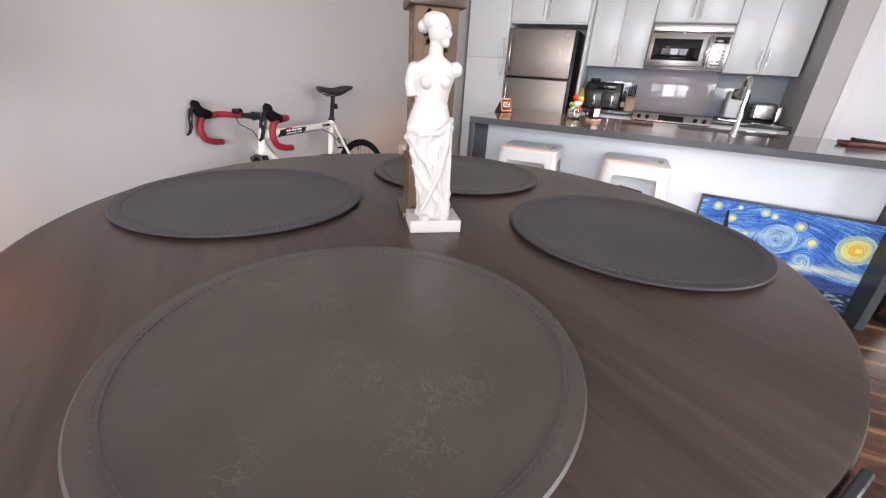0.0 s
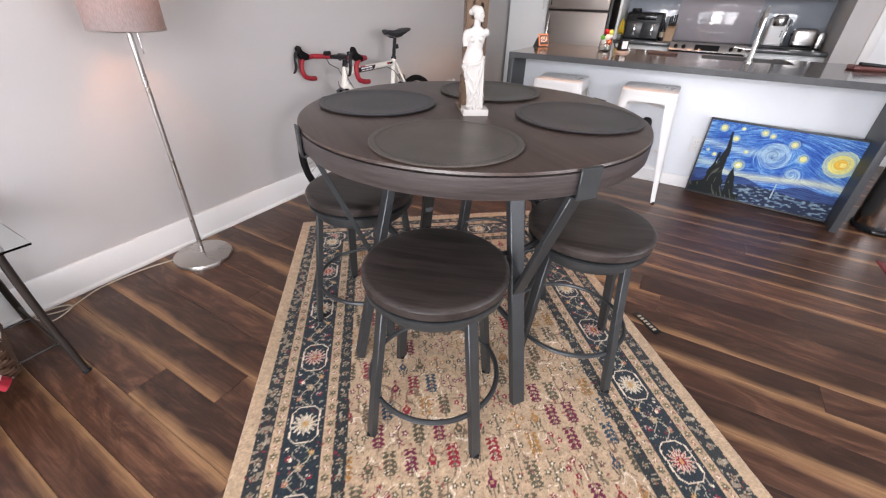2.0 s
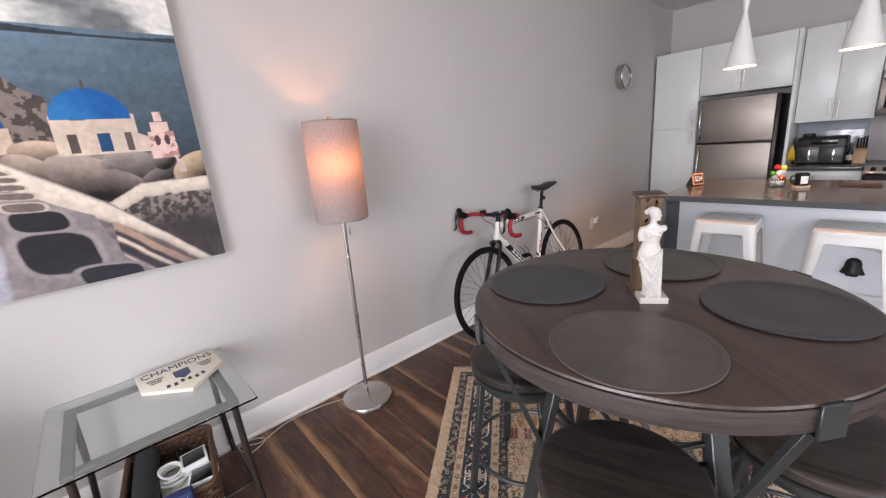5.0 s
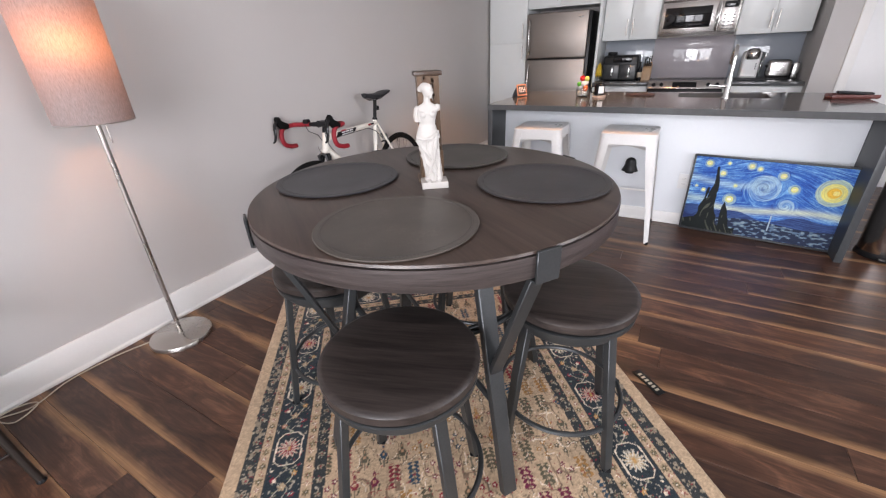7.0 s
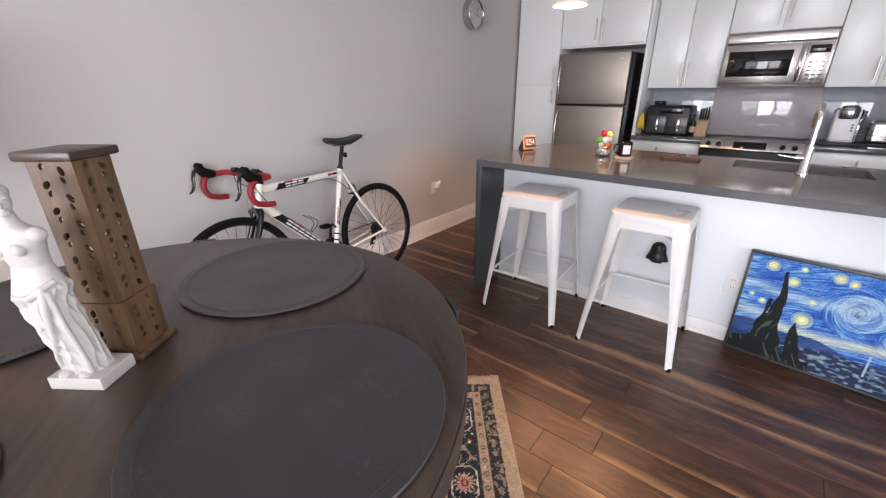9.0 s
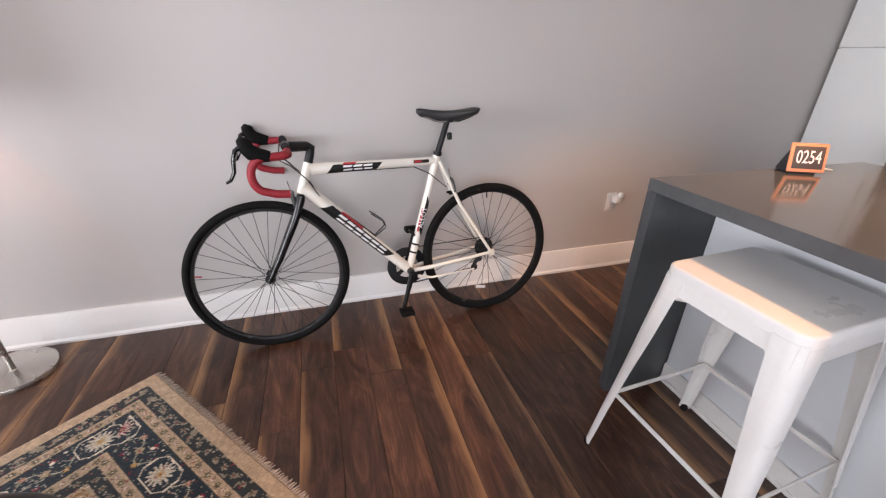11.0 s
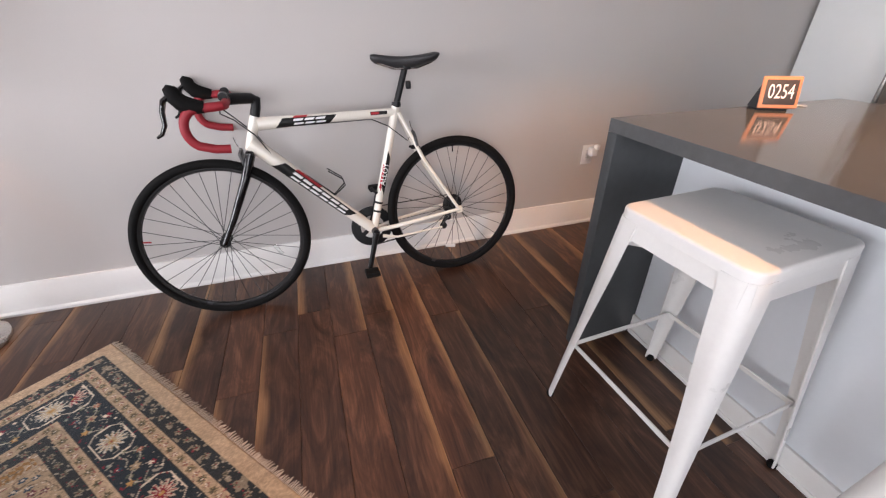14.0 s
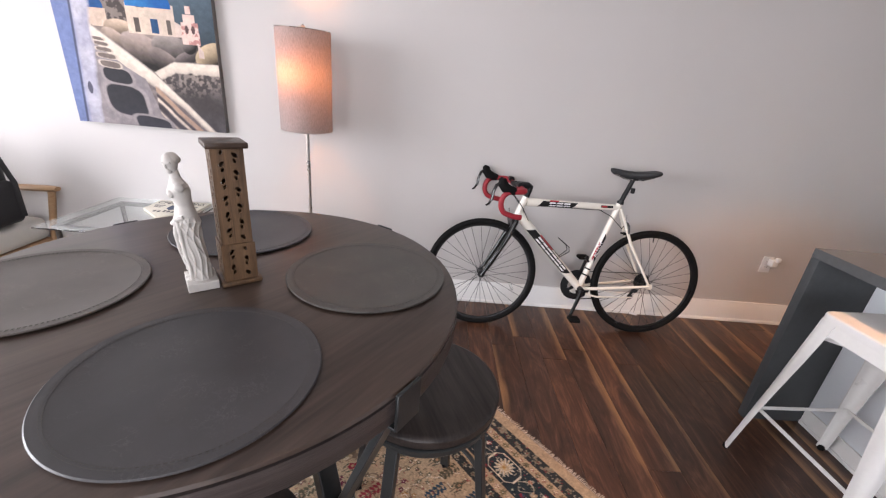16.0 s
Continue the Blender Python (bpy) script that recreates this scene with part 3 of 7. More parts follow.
for i, z in enumerate(zs):
    ring = []
    for k in range(96):
        w = 2 * math.pi * k / 96
        hem = 0.150 + 0.008 * math.cos(w)
        drape = max(0.0, min(1.0, (hem - z) / 0.006))
        roll = max(0.0, 1 - abs(z - hem + 0.009) / 0.010)
        # folds sweep down from one hip to the other foot, sharp-edged
        s1 = 1 - abs(math.sin(3.5 * w + 62 * z + 0.9 * math.sin(50 * z + 2 * w)))
        s2 = 1 - abs(math.sin(6.0 * w - 18 * z + 0.8 * math.sin(70 * z)))
        sweep = 0.5 + 0.5 * math.sin(w + 0.4)
        fold = drape * (0.0042 * s1**2 * (1 - 0.5 * sweep) + 0.0030 * s2**2 - 0.0030) + 0.0035 * roll
        ring.append(bm.verts.new((cols[2][i] + (cols[0][i] + fold) * math.cos(w), cols[3][i] + (cols[1][i] + fold) * math.sin(w), z)))
    rings.append(ring)
for a, b in zip(rings, rings[1:]):
    for k in range(96):
        bm.faces.new((a[k], a[(k + 1) % 96], b[(k + 1) % 96], b[k]))
bm.faces.new(rings[0][::-1])
bm.faces.new(rings[-1])
box(bm, (0.002, -0.002, 0.0095), (0.078, 0.060, 0.019), 0.0012)
# head, turned towards one shoulder
hd = bmesh.new()
ball(hd, (0, -0.003, 0.0), (0.0125, 0.0150, 0.0185))
ball(hd, (0, 0.004, 0.007), (0.0145, 0.0165, 0.0120))
ball(hd, (0, 0.019, 0.001), (0.008, 0.0085, 0.008))
ball(hd, (0, -0.0180, -0.003), (0.0023, 0.0034, 0.0045), 12)
ball(hd, (0, -0.0140, -0.014), (0.0060, 0.0050, 0.0045), 12)
ball(hd, (0, -0.0165, -0.0095), (0.0035, 0.0026, 0.0016), 12)
for e in (-1, 1):
    ball(hd, (e * 0.0055, -0.0152, 0.0035), (0.0042, 0.0022, 0.0014), 12)
bmesh.ops.transform(hd, matrix=pose(0.001, -0.001, 0.2655, 6, 0, 54), verts=hd.verts[:])
spare = bpy.data.meshes.new("head_shape")
hd.to_mesh(spare)
hd.free()
bm.from_mesh(spare)
bpy.data.meshes.remove(spare)
for sx, dz in ((-1, 0), (1, 0.004)):
    ball(bm, (sx * 0.0130 - 0.002, -0.0155, 0.205 + dz * 0.3), (0.0082, 0.0072, 0.0080), 14)
    ball(bm, (sx * 0.0275, 0.0, 0.219 + dz * 0.6), (0.0095, 0.0100, 0.0098), 14)
tube(bm, [(-0.029, 0, 0.217), (-0.0325, -0.001, 0.203), (-0.0305, -0.003, 0.187)], [0.0092, 0.0088, 0.0080], 16)
tube(bm, [(-0.037, -0.006, 0.146), (-0.022, -0.022, 0.141), (0.002, -0.027, 0.144), (0.017, -0.020, 0.154), (0.024, -0.006, 0.160)], [0.0042, 0.0048, 0.0045, 0.0042, 0.004], 10)
tube(bm, [(0.016, -0.020, 0.152), (0.013, -0.026, 0.125), (0.004, -0.027, 0.085), (-0.012, -0.024, 0.048), (-0.022, -0.016, 0.026)], [0.0045, 0.0050, 0.0036, 0.0032, 0.004], 10)
tube(bm, [(0.019, -0.018, 0.150), (0.020, -0.020, 0.10), (0.020, -0.018, 0.05), (0.019, -0.019, 0.022)], [0.004, 0.0034, 0.003, 0.005], 10)
tube(bm, [(-0.034, -0.012, 0.134), (-0.022, -0.022, 0.112), (-0.006, -0.026, 0.096)], [0.003, 0.0036, 0.003], 10)
tube(bm, [(-0.031, -0.010, 0.098), (-0.018, -0.021, 0.074), (-0.004, -0.025, 0.060)], [0.003, 0.0034, 0.003], 10)
ball(bm, (-0.015, -0.022, 0.0215), (0.008, 0.010, 0.005), 12)
ball(bm, (0.014, -0.021, 0.0215), (0.008, 0.010, 0.005), 12)
for v in bm.verts:
    rise = max(0.0, v.co.z - 0.019)
    v.co.x, v.co.y = v.co.x - 0.038 * rise, v.co.y - 0.0845 * rise
statue = solid("statuette", bm, PLASTER, "white plaster statuette of an armless draped figure on the table", "statuette", pose(1.700, 1.230, TZ, 0, 0, 36) @ Matrix.Diagonal((1.0, 1.0, 1.03, 1)), smooth=60)
fuse = statue.modifiers.new("fuse", "REMESH")
fuse.mode, fuse.voxel_size, fuse.use_smooth_shade = "VOXEL", 0.0009, True
ease = statue.modifiers.new("ease", "SMOOTH")
ease.factor, ease.iterations = 0.5, 1

# pierced wooden incense tower
tower = thing("incense_tower", pose(1.6575, 1.2915, TZ, 0, 0, 37) @ Matrix.Diagonal((0.96, 0.96, 1.035, 1)), "carved brown wooden incense tower with pierced leaf-shaped holes", "incense holder")


def leaf_hole(x, z, w, h, a):
    ca, sa = math.cos(a), math.sin(a)
    return [(x + (w * math.cos(q)) * ca - (h * math.sin(q)) * sa, z + (w * math.cos(q)) * sa + (h * math.sin(q)) * ca) for q in (2 * math.pi * i / 12 for i in range(12))]


rng = random.Random(5)


def vine_holes(half, z0, z1):
    out, z, k = [], z0 + 0.014, 0
    while z < z1 - 0.012:
        side = -1 if k % 2 else 1
        out.append(leaf_hole(side * half * 0.42, z, 0.0042, 0.0068, side * 0.6 + rng.uniform(-0.3, 0.3)))
        out.append(leaf_hole(-side * half * 0.38, z + 0.006, 0.0032, 0.0048, -side * 0.5))
        z += 0.0175
        k += 1
    return out


for nm, half, z0, z1 in (("lower_box", 0.036, 0.010, 0.094), ("shaft", 0.0325, 0.094, 0.296)):
    bm = bmesh.new()
    for k in range(4):
        inset = 0.0 if k % 2 else 0.005
        outline = [(-half + inset, z0), (half - inset, z0), (half - inset, z1), (-half + inset, z1)]
        pierced(bm, outline, vine_holes(half, z0, z1), 0.005, pose(0, 0, 0, 0, 0, 90 * k) @ pose(0, -half, 0))
    part(nm, bm, CARVED, tower, smooth=0)
bm = bmesh.new()
box(bm, (0, 0, 0.005), (0.092, 0.088, 0.010), 0.003)
part("base", bm, CARVED, tower)
bm = bmesh.new()
box(bm, (0, 0, 0.302), (0.084, 0.084, 0.012), 0.003)
part("lid", bm, wood("dark_lid_wood", (0.03, 0.017, 0.011), (0.085, 0.05, 0.032), 0.35, 2.0), tower, "dark wooden lid")

# ---- kitchen island ----
IX0, IX1, IY0, IY1, IZ = 0.942, 3.372, 3.36, 4.40, 0.905
isl = thing("kitchen_island", pose(0, 0, 0), "white kitchen island with a grey quartz waterfall top", "kitchen island")
bm = bmesh.new()
SX0, SX1, SY0, SY1 = 2.27, 2.86, 4.0, 4.32
for c, s in ((((IX0 + SX0) / 2, (IY0 + IY1) / 2), (SX0 - IX0, IY1 - IY0)), (((SX1 + IX1) / 2, (IY0 + IY1) / 2), (IX1 - SX1, IY1 - IY0)), (((SX0 + SX1) / 2, (IY0 + SY0) / 2), (SX1 - SX0, SY0 - IY0)), (((SX0 + SX1) / 2, (SY1 + IY1) / 2), (SX1 - SX0, IY1 - SY1))):
    box(bm, (*c, IZ - 0.02), (*s, 0.04))
bmesh.ops.remove_doubles(bm, verts=bm.verts[:], dist=0.0001)
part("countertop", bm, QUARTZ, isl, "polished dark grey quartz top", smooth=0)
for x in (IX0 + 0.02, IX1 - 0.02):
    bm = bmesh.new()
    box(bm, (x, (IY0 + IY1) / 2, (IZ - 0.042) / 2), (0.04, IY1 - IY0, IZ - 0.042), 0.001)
    part("end_panel", bm, QUARTZ_SHADED, isl, "grey quartz waterfall end panel")
bm = bmesh.new()
box(bm, ((IX0 + IX1) / 2, 3.655 + 0.01, 0.43), (IX1 - IX0 - 0.084, 0.02, 0.86), 0.001)
part("back_panel", bm, PANELW, isl, "plain white back panel")
bm = bmesh.new()
box(bm, ((IX0 + IX1) / 2, 3.655 - 0.006, 0.045), (IX1 - IX0 - 0.086, 0.012, 0.09), 0.002)
box(bm, ((IX0 + IX1) / 2, 3.655 - 0.009, 0.010), (IX1 - IX0 - 0.086, 0.018, 0.02), 0.004)
part("plinth", bm, TRIM, isl, "white painted base trim")
bm = bmesh.new()
for k in range(4):
    w = (IX1 - IX0 - 0.09) / 4
    box(bm, (IX0 + 0.045 + w * (k + 0.5), 4.36, 0.47), (w - 0.004, 0.02, 0.76), 0.002)
part("cabinet_fronts", bm, CAB, isl)
bm = bmesh.new()
box(bm, ((IX0 + IX1) / 2, 4.01, 0.43), (IX1 - IX0 - 0.09, 0.66, 0.40), 0)
part("carcass", bm, PANELW, isl)

sink = thing("sink", pose(0, 0, 0), "stainless steel double-bowl sink set into the island top", "sink")
for x0, x1 in ((SX0 + 0.002, 2.555), (2.575, SX1 - 0.002)):
    bm = bmesh.new()
    cx, cy, w, d = (x0 + x1) / 2, (SY0 + SY1) / 2, x1 - x0, SY1 - SY0 - 0.004
    for c, s in (((cx, cy, 0.705), (w, d, 0.004)), ((x0 + 0.002, cy, 0.786), (0.004, d, 0.16)), ((x1 - 0.002, cy, 0.786), (0.004, d, 0.16)), ((cx, cy - d / 2 + 0.002, 0.786), (w - 0.01, 0.004, 0.16)), ((cx, cy + d / 2 - 0.002, 0.786), (w - 0.01, 0.004, 0.16))):
        box(bm, c, s)
    part("bowl", bm, STEEL, sink, smooth=0)
bm = bmesh.new()
box(bm, (2.565, (SY0 + SY1) / 2, 0.85), (0.022, SY1 - SY0 - 0.006, 0.03), 0.004)
part("divider", bm, STEEL, sink)

fau = thing("kitchen_faucet", pose(2.575, 3.945, IZ), "tall chrome pull-down kitchen faucet", "faucet")
bm = bmesh.new()
lathe(bm, [(0.026, 0), (0.027, 0.004), (0.024, 0.012), (0.019, 0.02), (0.018, 0.14), (0.014, 0.15)], 24)
part("body", bm, CHROME, fau)
bm = bmesh.new()
arc = [(0, 0, 0.13), (0, 0, 0.26)] + [(0, 0.085 - 0.085 * math.cos(a), 0.26 + 0.085 * math.sin(a)) for a in np.linspace(0.2, 2.6, 14)]
tube(bm, arc, 0.0125, 14)
part("spout", bm, CHROME, fau)
bm = bmesh.new()
rod(bm, (0, 0.158, 0.305), (0.0, 0.185, 0.225), 0.015, 0.019, 16)
part("spray_head", bm, CHROME, fau)
bm = bmesh.new()
rod(bm, (-0.012, 0, 0.085), (-0.045, 0, 0.085), 0.014, seg=16)
rod(bm, (-0.045, 0, 0.085), (-0.115, 0, 0.092), 0.006, 0.005, 10)
part("handle", bm, CHROME, fau)


def metal_stool(label):
    st = thing("metal_stool", pose(0, 0, 0), label, "stool", "white counter stools")
    zt, a, b = 0.757, 0.177, 0.241
    bm = bmesh.new()
    box(bm, (0, 0, zt - 0.016), (2 * a + 0.004, 2 * a + 0.004, 0.032), 0.0)
    corner = [e for e in bm.edges if abs(e.verts[0].co.z - e.verts[1].co.z) > 0.02]
    bmesh.ops.bevel(bm, geom=corner, offset=0.035, segments=5, affect="EDGES", profile=0.5)
    rim = [e for e in bm.edges if min(v.co.z for v in e.verts) > zt - 0.001]
    bmesh.ops.bevel(bm, geom=rim, offset=0.008, segments=3, affect="EDGES", profile=0.5)
    part("seat", bm, WMETAL, st, "pressed square seat with rounded corners")
    bm = bmesh.new()
    for k in range(4):
        m = pose(0, 0, 0, 0, 0, 90 * k)
        pts = [(-a + 0.012, zt - 0.030), (a - 0.012, zt - 0.030), (a - 0.010, zt - 0.084), (a - 0.058, zt - 0.084), (a - 0.066, zt - 0.074), (-a + 0.066, zt - 0.074), (-a + 0.058, zt - 0.084), (-a + 0.010, zt - 0.084)]
        lo, hi = [bm.verts.new(m @ Vector((x, -a + 0.001 - (zt - 0.030 - z) * 0.1, z))) for x, z in pts], [bm.verts.new(m @ Vector((x, -a + 0.0025 - (zt - 0.030 - z) * 0.1, z))) for x, z in pts]
        bm.faces.new(lo)
        bm.faces.new(hi[::-1])
        for i in range(len(pts)):
            bm.faces.new((lo[i], hi[i], hi[(i + 1) % len(pts)], lo[(i + 1) % len(pts)]))
    part("apron", bm, WMETAL, st)
    for k in range(4):
        sx, sy = ((-1, -1), (1, -1), (1, 1), (-1, 1))[k]
        top, low = Vector((sx * (a - 0.001), sy * (a - 0.001), zt - 0.026)), Vector((sx * b, sy * b, 0.012))
        bm = bmesh.new()
        d = (low - top)
        wide = [0.066, 0.056, 0.042, 0.031, 0.024]
        secs = []
        for i, q in enumerate(np.linspace(0, 1, 5)):
            c, w = top + d * q, wide[i]
            rc = min(0.034, w * 0.8)
            arc = [(-rc + rc * math.cos(g) + 0.004, -rc + rc * math.sin(g) + 0.004) for g in np.linspace(0, math.pi / 2, 6)]
            inner = [(-rc + (rc - 0.004) * math.cos(g) + 0.004, -rc + (rc - 0.004) * math.sin(g) + 0.004) for g in np.linspace(math.pi / 2, 0, 6)]
            pts = [(0.004, -w)] + arc + [(-w, 0.004), (-w, 0.0)] + inner + [(0.0, -w)]
            secs.append([bm.verts.new(c + Vector((sx * px, sy * py, 0))) for px, py in pts])
        for s0, s1 in zip(secs, secs[1:]):
            for i in range(len(s0)):
                bm.faces.new((s0[i], s0[(i + 1) % len(s0)], s1[(i + 1) % len(s0)], s1[i]))
        bm.faces.new(secs[0])
        bm.faces.new(secs[-1][::-1])
        leg = part("leg", bm, WMETAL, st, smooth=50)
        bm = bmesh.new()
        lathe(bm, [(0.011, 0), (0.013, 0.004), (0.013, 0.016), (0.009, 0.022)], 14, Matrix.Translation((sx * (b - 0.008), sy * (b - 0.008), 0)))
        part("foot", bm, RUBBER, leg, "black rubber foot")
    q = (zt - 0.04 - 0.26) / (zt - 0.052)
    e = a + (b - a) * q - 0.014
    for k in range(4):
        bm = bmesh.new()
        m = pose(0, 0, 0, 0, 0, 90 * k)
        strap(bm, m @ Vector((-e, -e, 0.26)), m @ Vector((e, -e, 0.26)), 0.016, 0.005, (0, 0, 1), 0.001)
        part("stretcher", bm, WMETAL, st)
    bm = bmesh.new()
    strap(bm, (-a + 0.02, -a + 0.02, zt - 0.10), (a - 0.02, a - 0.02, zt - 0.10), 0.02, 0.004, (0, 0, 1), 0.001)
    strap(bm, (-a + 0.02, a - 0.02, zt - 0.106), (a - 0.02, -a + 0.02, zt - 0.106), 0.02, 0.004, (0, 0, 1), 0.001)
    part("cross_brace", bm, WMETAL, st)
    return st


white_stool = metal_stool("white enamelled metal stool pulled up to the island")
white_stool.matrix_basis = pose(1.393, 3.388, 0, 0, 0, 3)
copy_thing(white_stool, pose(2.033, 3.384, 0, 0, 0, 1))

# ---- kitchen wall ----


def handle(parent, x, y, z0, z1, thick=0.006):
    bm = bmesh.new()
    rod(bm, (x, y - 0.03, z0), (x, y - 0.03, z1), thick, seg=10)
    for z in (z0 + 0.02, z1 - 0.02):
        rod(bm, (x, y, z), (x, y - 0.03, z), 0.004, seg=8)
    part("handle", bm, NICKEL, parent, "satin steel bar handle")


def cabinet(name, x0, x1, y0, y1, z0, z1, doors, label):
    """doors: (x0, x1, z0, z1, handle x, handle z0, handle z1)."""
    cab = thing(name, pose(x0, y0, z0), label, "cabinet", "white kitchen cabinets")
    bm = bmesh.new()
    box(bm, ((x1 - x0) / 2, (y1 - y0) / 2 + 0.011, (z1 - z0) / 2), (x1 - x0, y1 - y0 - 0.022, z1 - z0), 0.001)
    part("body", bm, CAB, cab)
    for a, b, c, d, hx, h0, h1 in doors:
        bm = bmesh.new()
        box(bm, ((a + b) / 2 - x0, 0.0095, (c + d) / 2 - z0), (b - a - 0.004, 0.019, d - c - 0.004), 0.0018)
        leaf = part("door", bm, CAB, cab)
        handle(leaf, hx - x0, 0.0, h0 - z0, h1 - z0)
    return cab


KW = 5.998
cabinet("pantry_cabinet", 0.026, 0.508, 5.5, KW, 0.0, 2.215, [(0.026, 0.508, 0.10, 1.352, 0.465, 1.17, 1.32), (0.026, 0.508, 1.352, 2.215, 0.465, 1.39, 1.56)], "tall white two-door pantry cabinet beside the fridge")
cabinet("fridge_cabinet", 0.512, 1.328, 5.5, KW, 1.70, 2.215, [(0.512, 0.895, 1.715, 2.215, 0.865, 1.76, 1.94), (0.895, 1.328, 1.715, 2.215, 0.925, 1.76, 1.94)], "white two-door cabinet above the fridge")
bm = bmesh.new()
box(bm, (1.344, (5.5 + KW) / 2, 1.108), (0.026, KW - 5.5, 2.215), 0.001)
solid("fridge_gable", bm, CAB, "white end panel between fridge and counter", "panel")
cabinet("wall_cabinet", 1.362, 1.932, 5.655, KW, 1.325, 2.215, [(1.362, 1.646, 1.325, 2.215, 1.618, 1.37, 1.53), (1.646, 1.932, 1.325, 2.215, 1.676, 1.37, 1.53)], "white two-door wall cabinet over the counter")
cabinet("wall_cabinet", 1.936, 2.640, 5.655, KW, 1.745, 2.215, [(1.936, 2.288, 1.745, 2.215, 2.255, 1.79, 1.95), (2.288, 2.640, 1.745, 2.215, 2.322, 1.79, 1.95)], "short white wall cabinet above the microwave")
cabinet("wall_cabinet", 2.644, 3.244, 5.655, KW, 1.325, 2.215, [(2.644, 2.93, 1.325, 2.215, 2.902, 1.37, 1.53), (2.93, 3.244, 1.325, 2.215, 2.96, 1.37, 1.53)], "white two-door wall cabinet beside the microwave")
cabinet("base_cabinet", 1.362, 1.936, 5.40, KW, 0.0, 0.865, [(1.362, 1.936, 0.70, 0.86, 1.6, 0.74, 0.82), (1.362, 1.936, 0.10, 0.70, 1.88, 0.5, 0.66)], "white base cabinet with a drawer under the counter")
cabinet("base_cabinet", 2.640, 3.268, 5.40, KW, 0.0, 0.865, [(2.640, 3.268, 0.70, 0.86, 2.95, 0.74, 0.82), (2.640, 3.268, 0.10, 0.70, 2.7, 0.5, 0.66)], "white base cabinet beside the range")
for x0, x1 in ((1.362, 1.938), (2.638, 3.268)):
    bm = bmesh.new()
    box(bm, ((x0 + x1) / 2, (5.37 + KW) / 2, 0.887), (x1 - x0, KW - 5.37, 0.036), 0.002)
    solid("worktop", bm, QUARTZ, "polished dark grey quartz worktop", "worktop", group="kitchen worktops")
SPLASH = surface("grey_glass_tile", (0.33, 0.36, 0.40), 0.06, vary=0.03, coarse=2, bump=0.0, coat=0.3)
SPLASHP = surface("pale_glass_panel", (0.42, 0.39, 0.41), 0.05, vary=0.03, coarse=2, bump=0.0, coat=0.3)
for x0, x1, mt in ((1.362, 1.900, SPLASH), (1.903, 2.672, SPLASHP), (2.675, 3.266, SPLASH)):
    bm = bmesh.new()
    box(bm, ((x0 + x1) / 2, 5.992, 1.115), (x1 - x0, 0.010, 0.42), 0.001)
    solid("backsplash_panel", bm, mt, "glossy grey glass backsplash panel", "backsplash", group="backsplash")

fridge = thing("fridge", pose(0.53, 5.44, 0), "stainless steel top-freezer fridge with black sides", "fridge")
bm = bmesh.new()
box(bm, (0.36, 0.31, 0.825), (0.735, 0.49, 1.63), 0.004)
part("cabinet_body", bm, BLACKP, fridge, "black textured sides")
for nm, z0, z1, h0, h1 in (("freezer_door", 1.172, 1.648, 1.22, 1.58), ("fridge_door", 0.08, 1.162, 0.62, 1.11)):
    bm = bmesh.new()
    box(bm, (0.352, 0.03, (z0 + z1) / 2), (0.704, 0.058, z1 - z0), 0.012, seg=3)
    d = part(nm, bm, FRIDGES, fridge, "brushed steel door")
    bm = bmesh.new()
    pts = [(0.04, 0.0, h0)] + [(0.04, -0.012 - 0.035 * math.sin(math.pi * q), h0 + (h1 - h0) * q) for q in np.linspace(0.05, 0.95, 11)] + [(0.04, 0.0, h1)]
    tube(bm, pts, 0.011, 10)
    part("handle", bm, STEEL, d, "curved steel handle")
bm = bmesh.new()
box(bm, (0.62, -0.0002, 1.585), (0.055, 0.001, 0.008))
part("badge", bm, CHROME, fridge)

mw = thing("microwave", pose(1.94, 5.61, 1.335), "stainless steel over-the-range microwave with a dark window", "microwave")
bm = bmesh.new()
box(bm, (0.348, 0.2, 0.2), (0.695, 0.37, 0.40), 0.003)
part("case", bm, STEELX, mw)
bm = bmesh.new()
box(bm, (0.348, 0.004, 0.359), (0.695, 0.035, 0.078), 0.012, seg=3)
part("vent", bm, STEELX, mw)
bm = bmesh.new()
box(bm, (0.27, 0.003, 0.165), (0.53, 0.030, 0.295), 0.006)
d = part("door", bm, STEELX, mw)
bm = bmesh.new()
box(bm, (0.25, -0.0125, 0.17), (0.42, 0.004, 0.19), 0.001)
part("window", bm, BLACKG, d, "dark glass window")
bm = bmesh.new()
pts = [(0.515, -0.012, 0.04)] + [(0.515, -0.02 - 0.03 * math.sin(math.pi * q), 0.05 + 0.23 * q) for q in np.linspace(0.05, 0.95, 9)] + [(0.515, -0.012, 0.29)]
tube(bm, pts, 0.010, 10)
part("handle", bm, CHROME, d)
bm = bmesh.new()
box(bm, (0.615, 0.003, 0.165), (0.15, 0.030, 0.295), 0.004)
p = part("control_panel", bm, STEELX, mw, "steel control panel")
bm = bmesh.new()
box(bm, (0.615, -0.0122, 0.262), (0.12, 0.003, 0.055), 0.001)
part("display", bm, BLACKG, p, "dark display")
bm = bmesh.new()
for i in range(5):
    for j in range(3):
        box(bm, (0.580 + 0.035 * j, -0.0128, 0.05 + 0.03 * i), (0.024, 0.002, 0.012), 0.0005)
part("buttons", bm, surface("dim_button", (0.08, 0.08, 0.085), 0.4, bump=0), p)

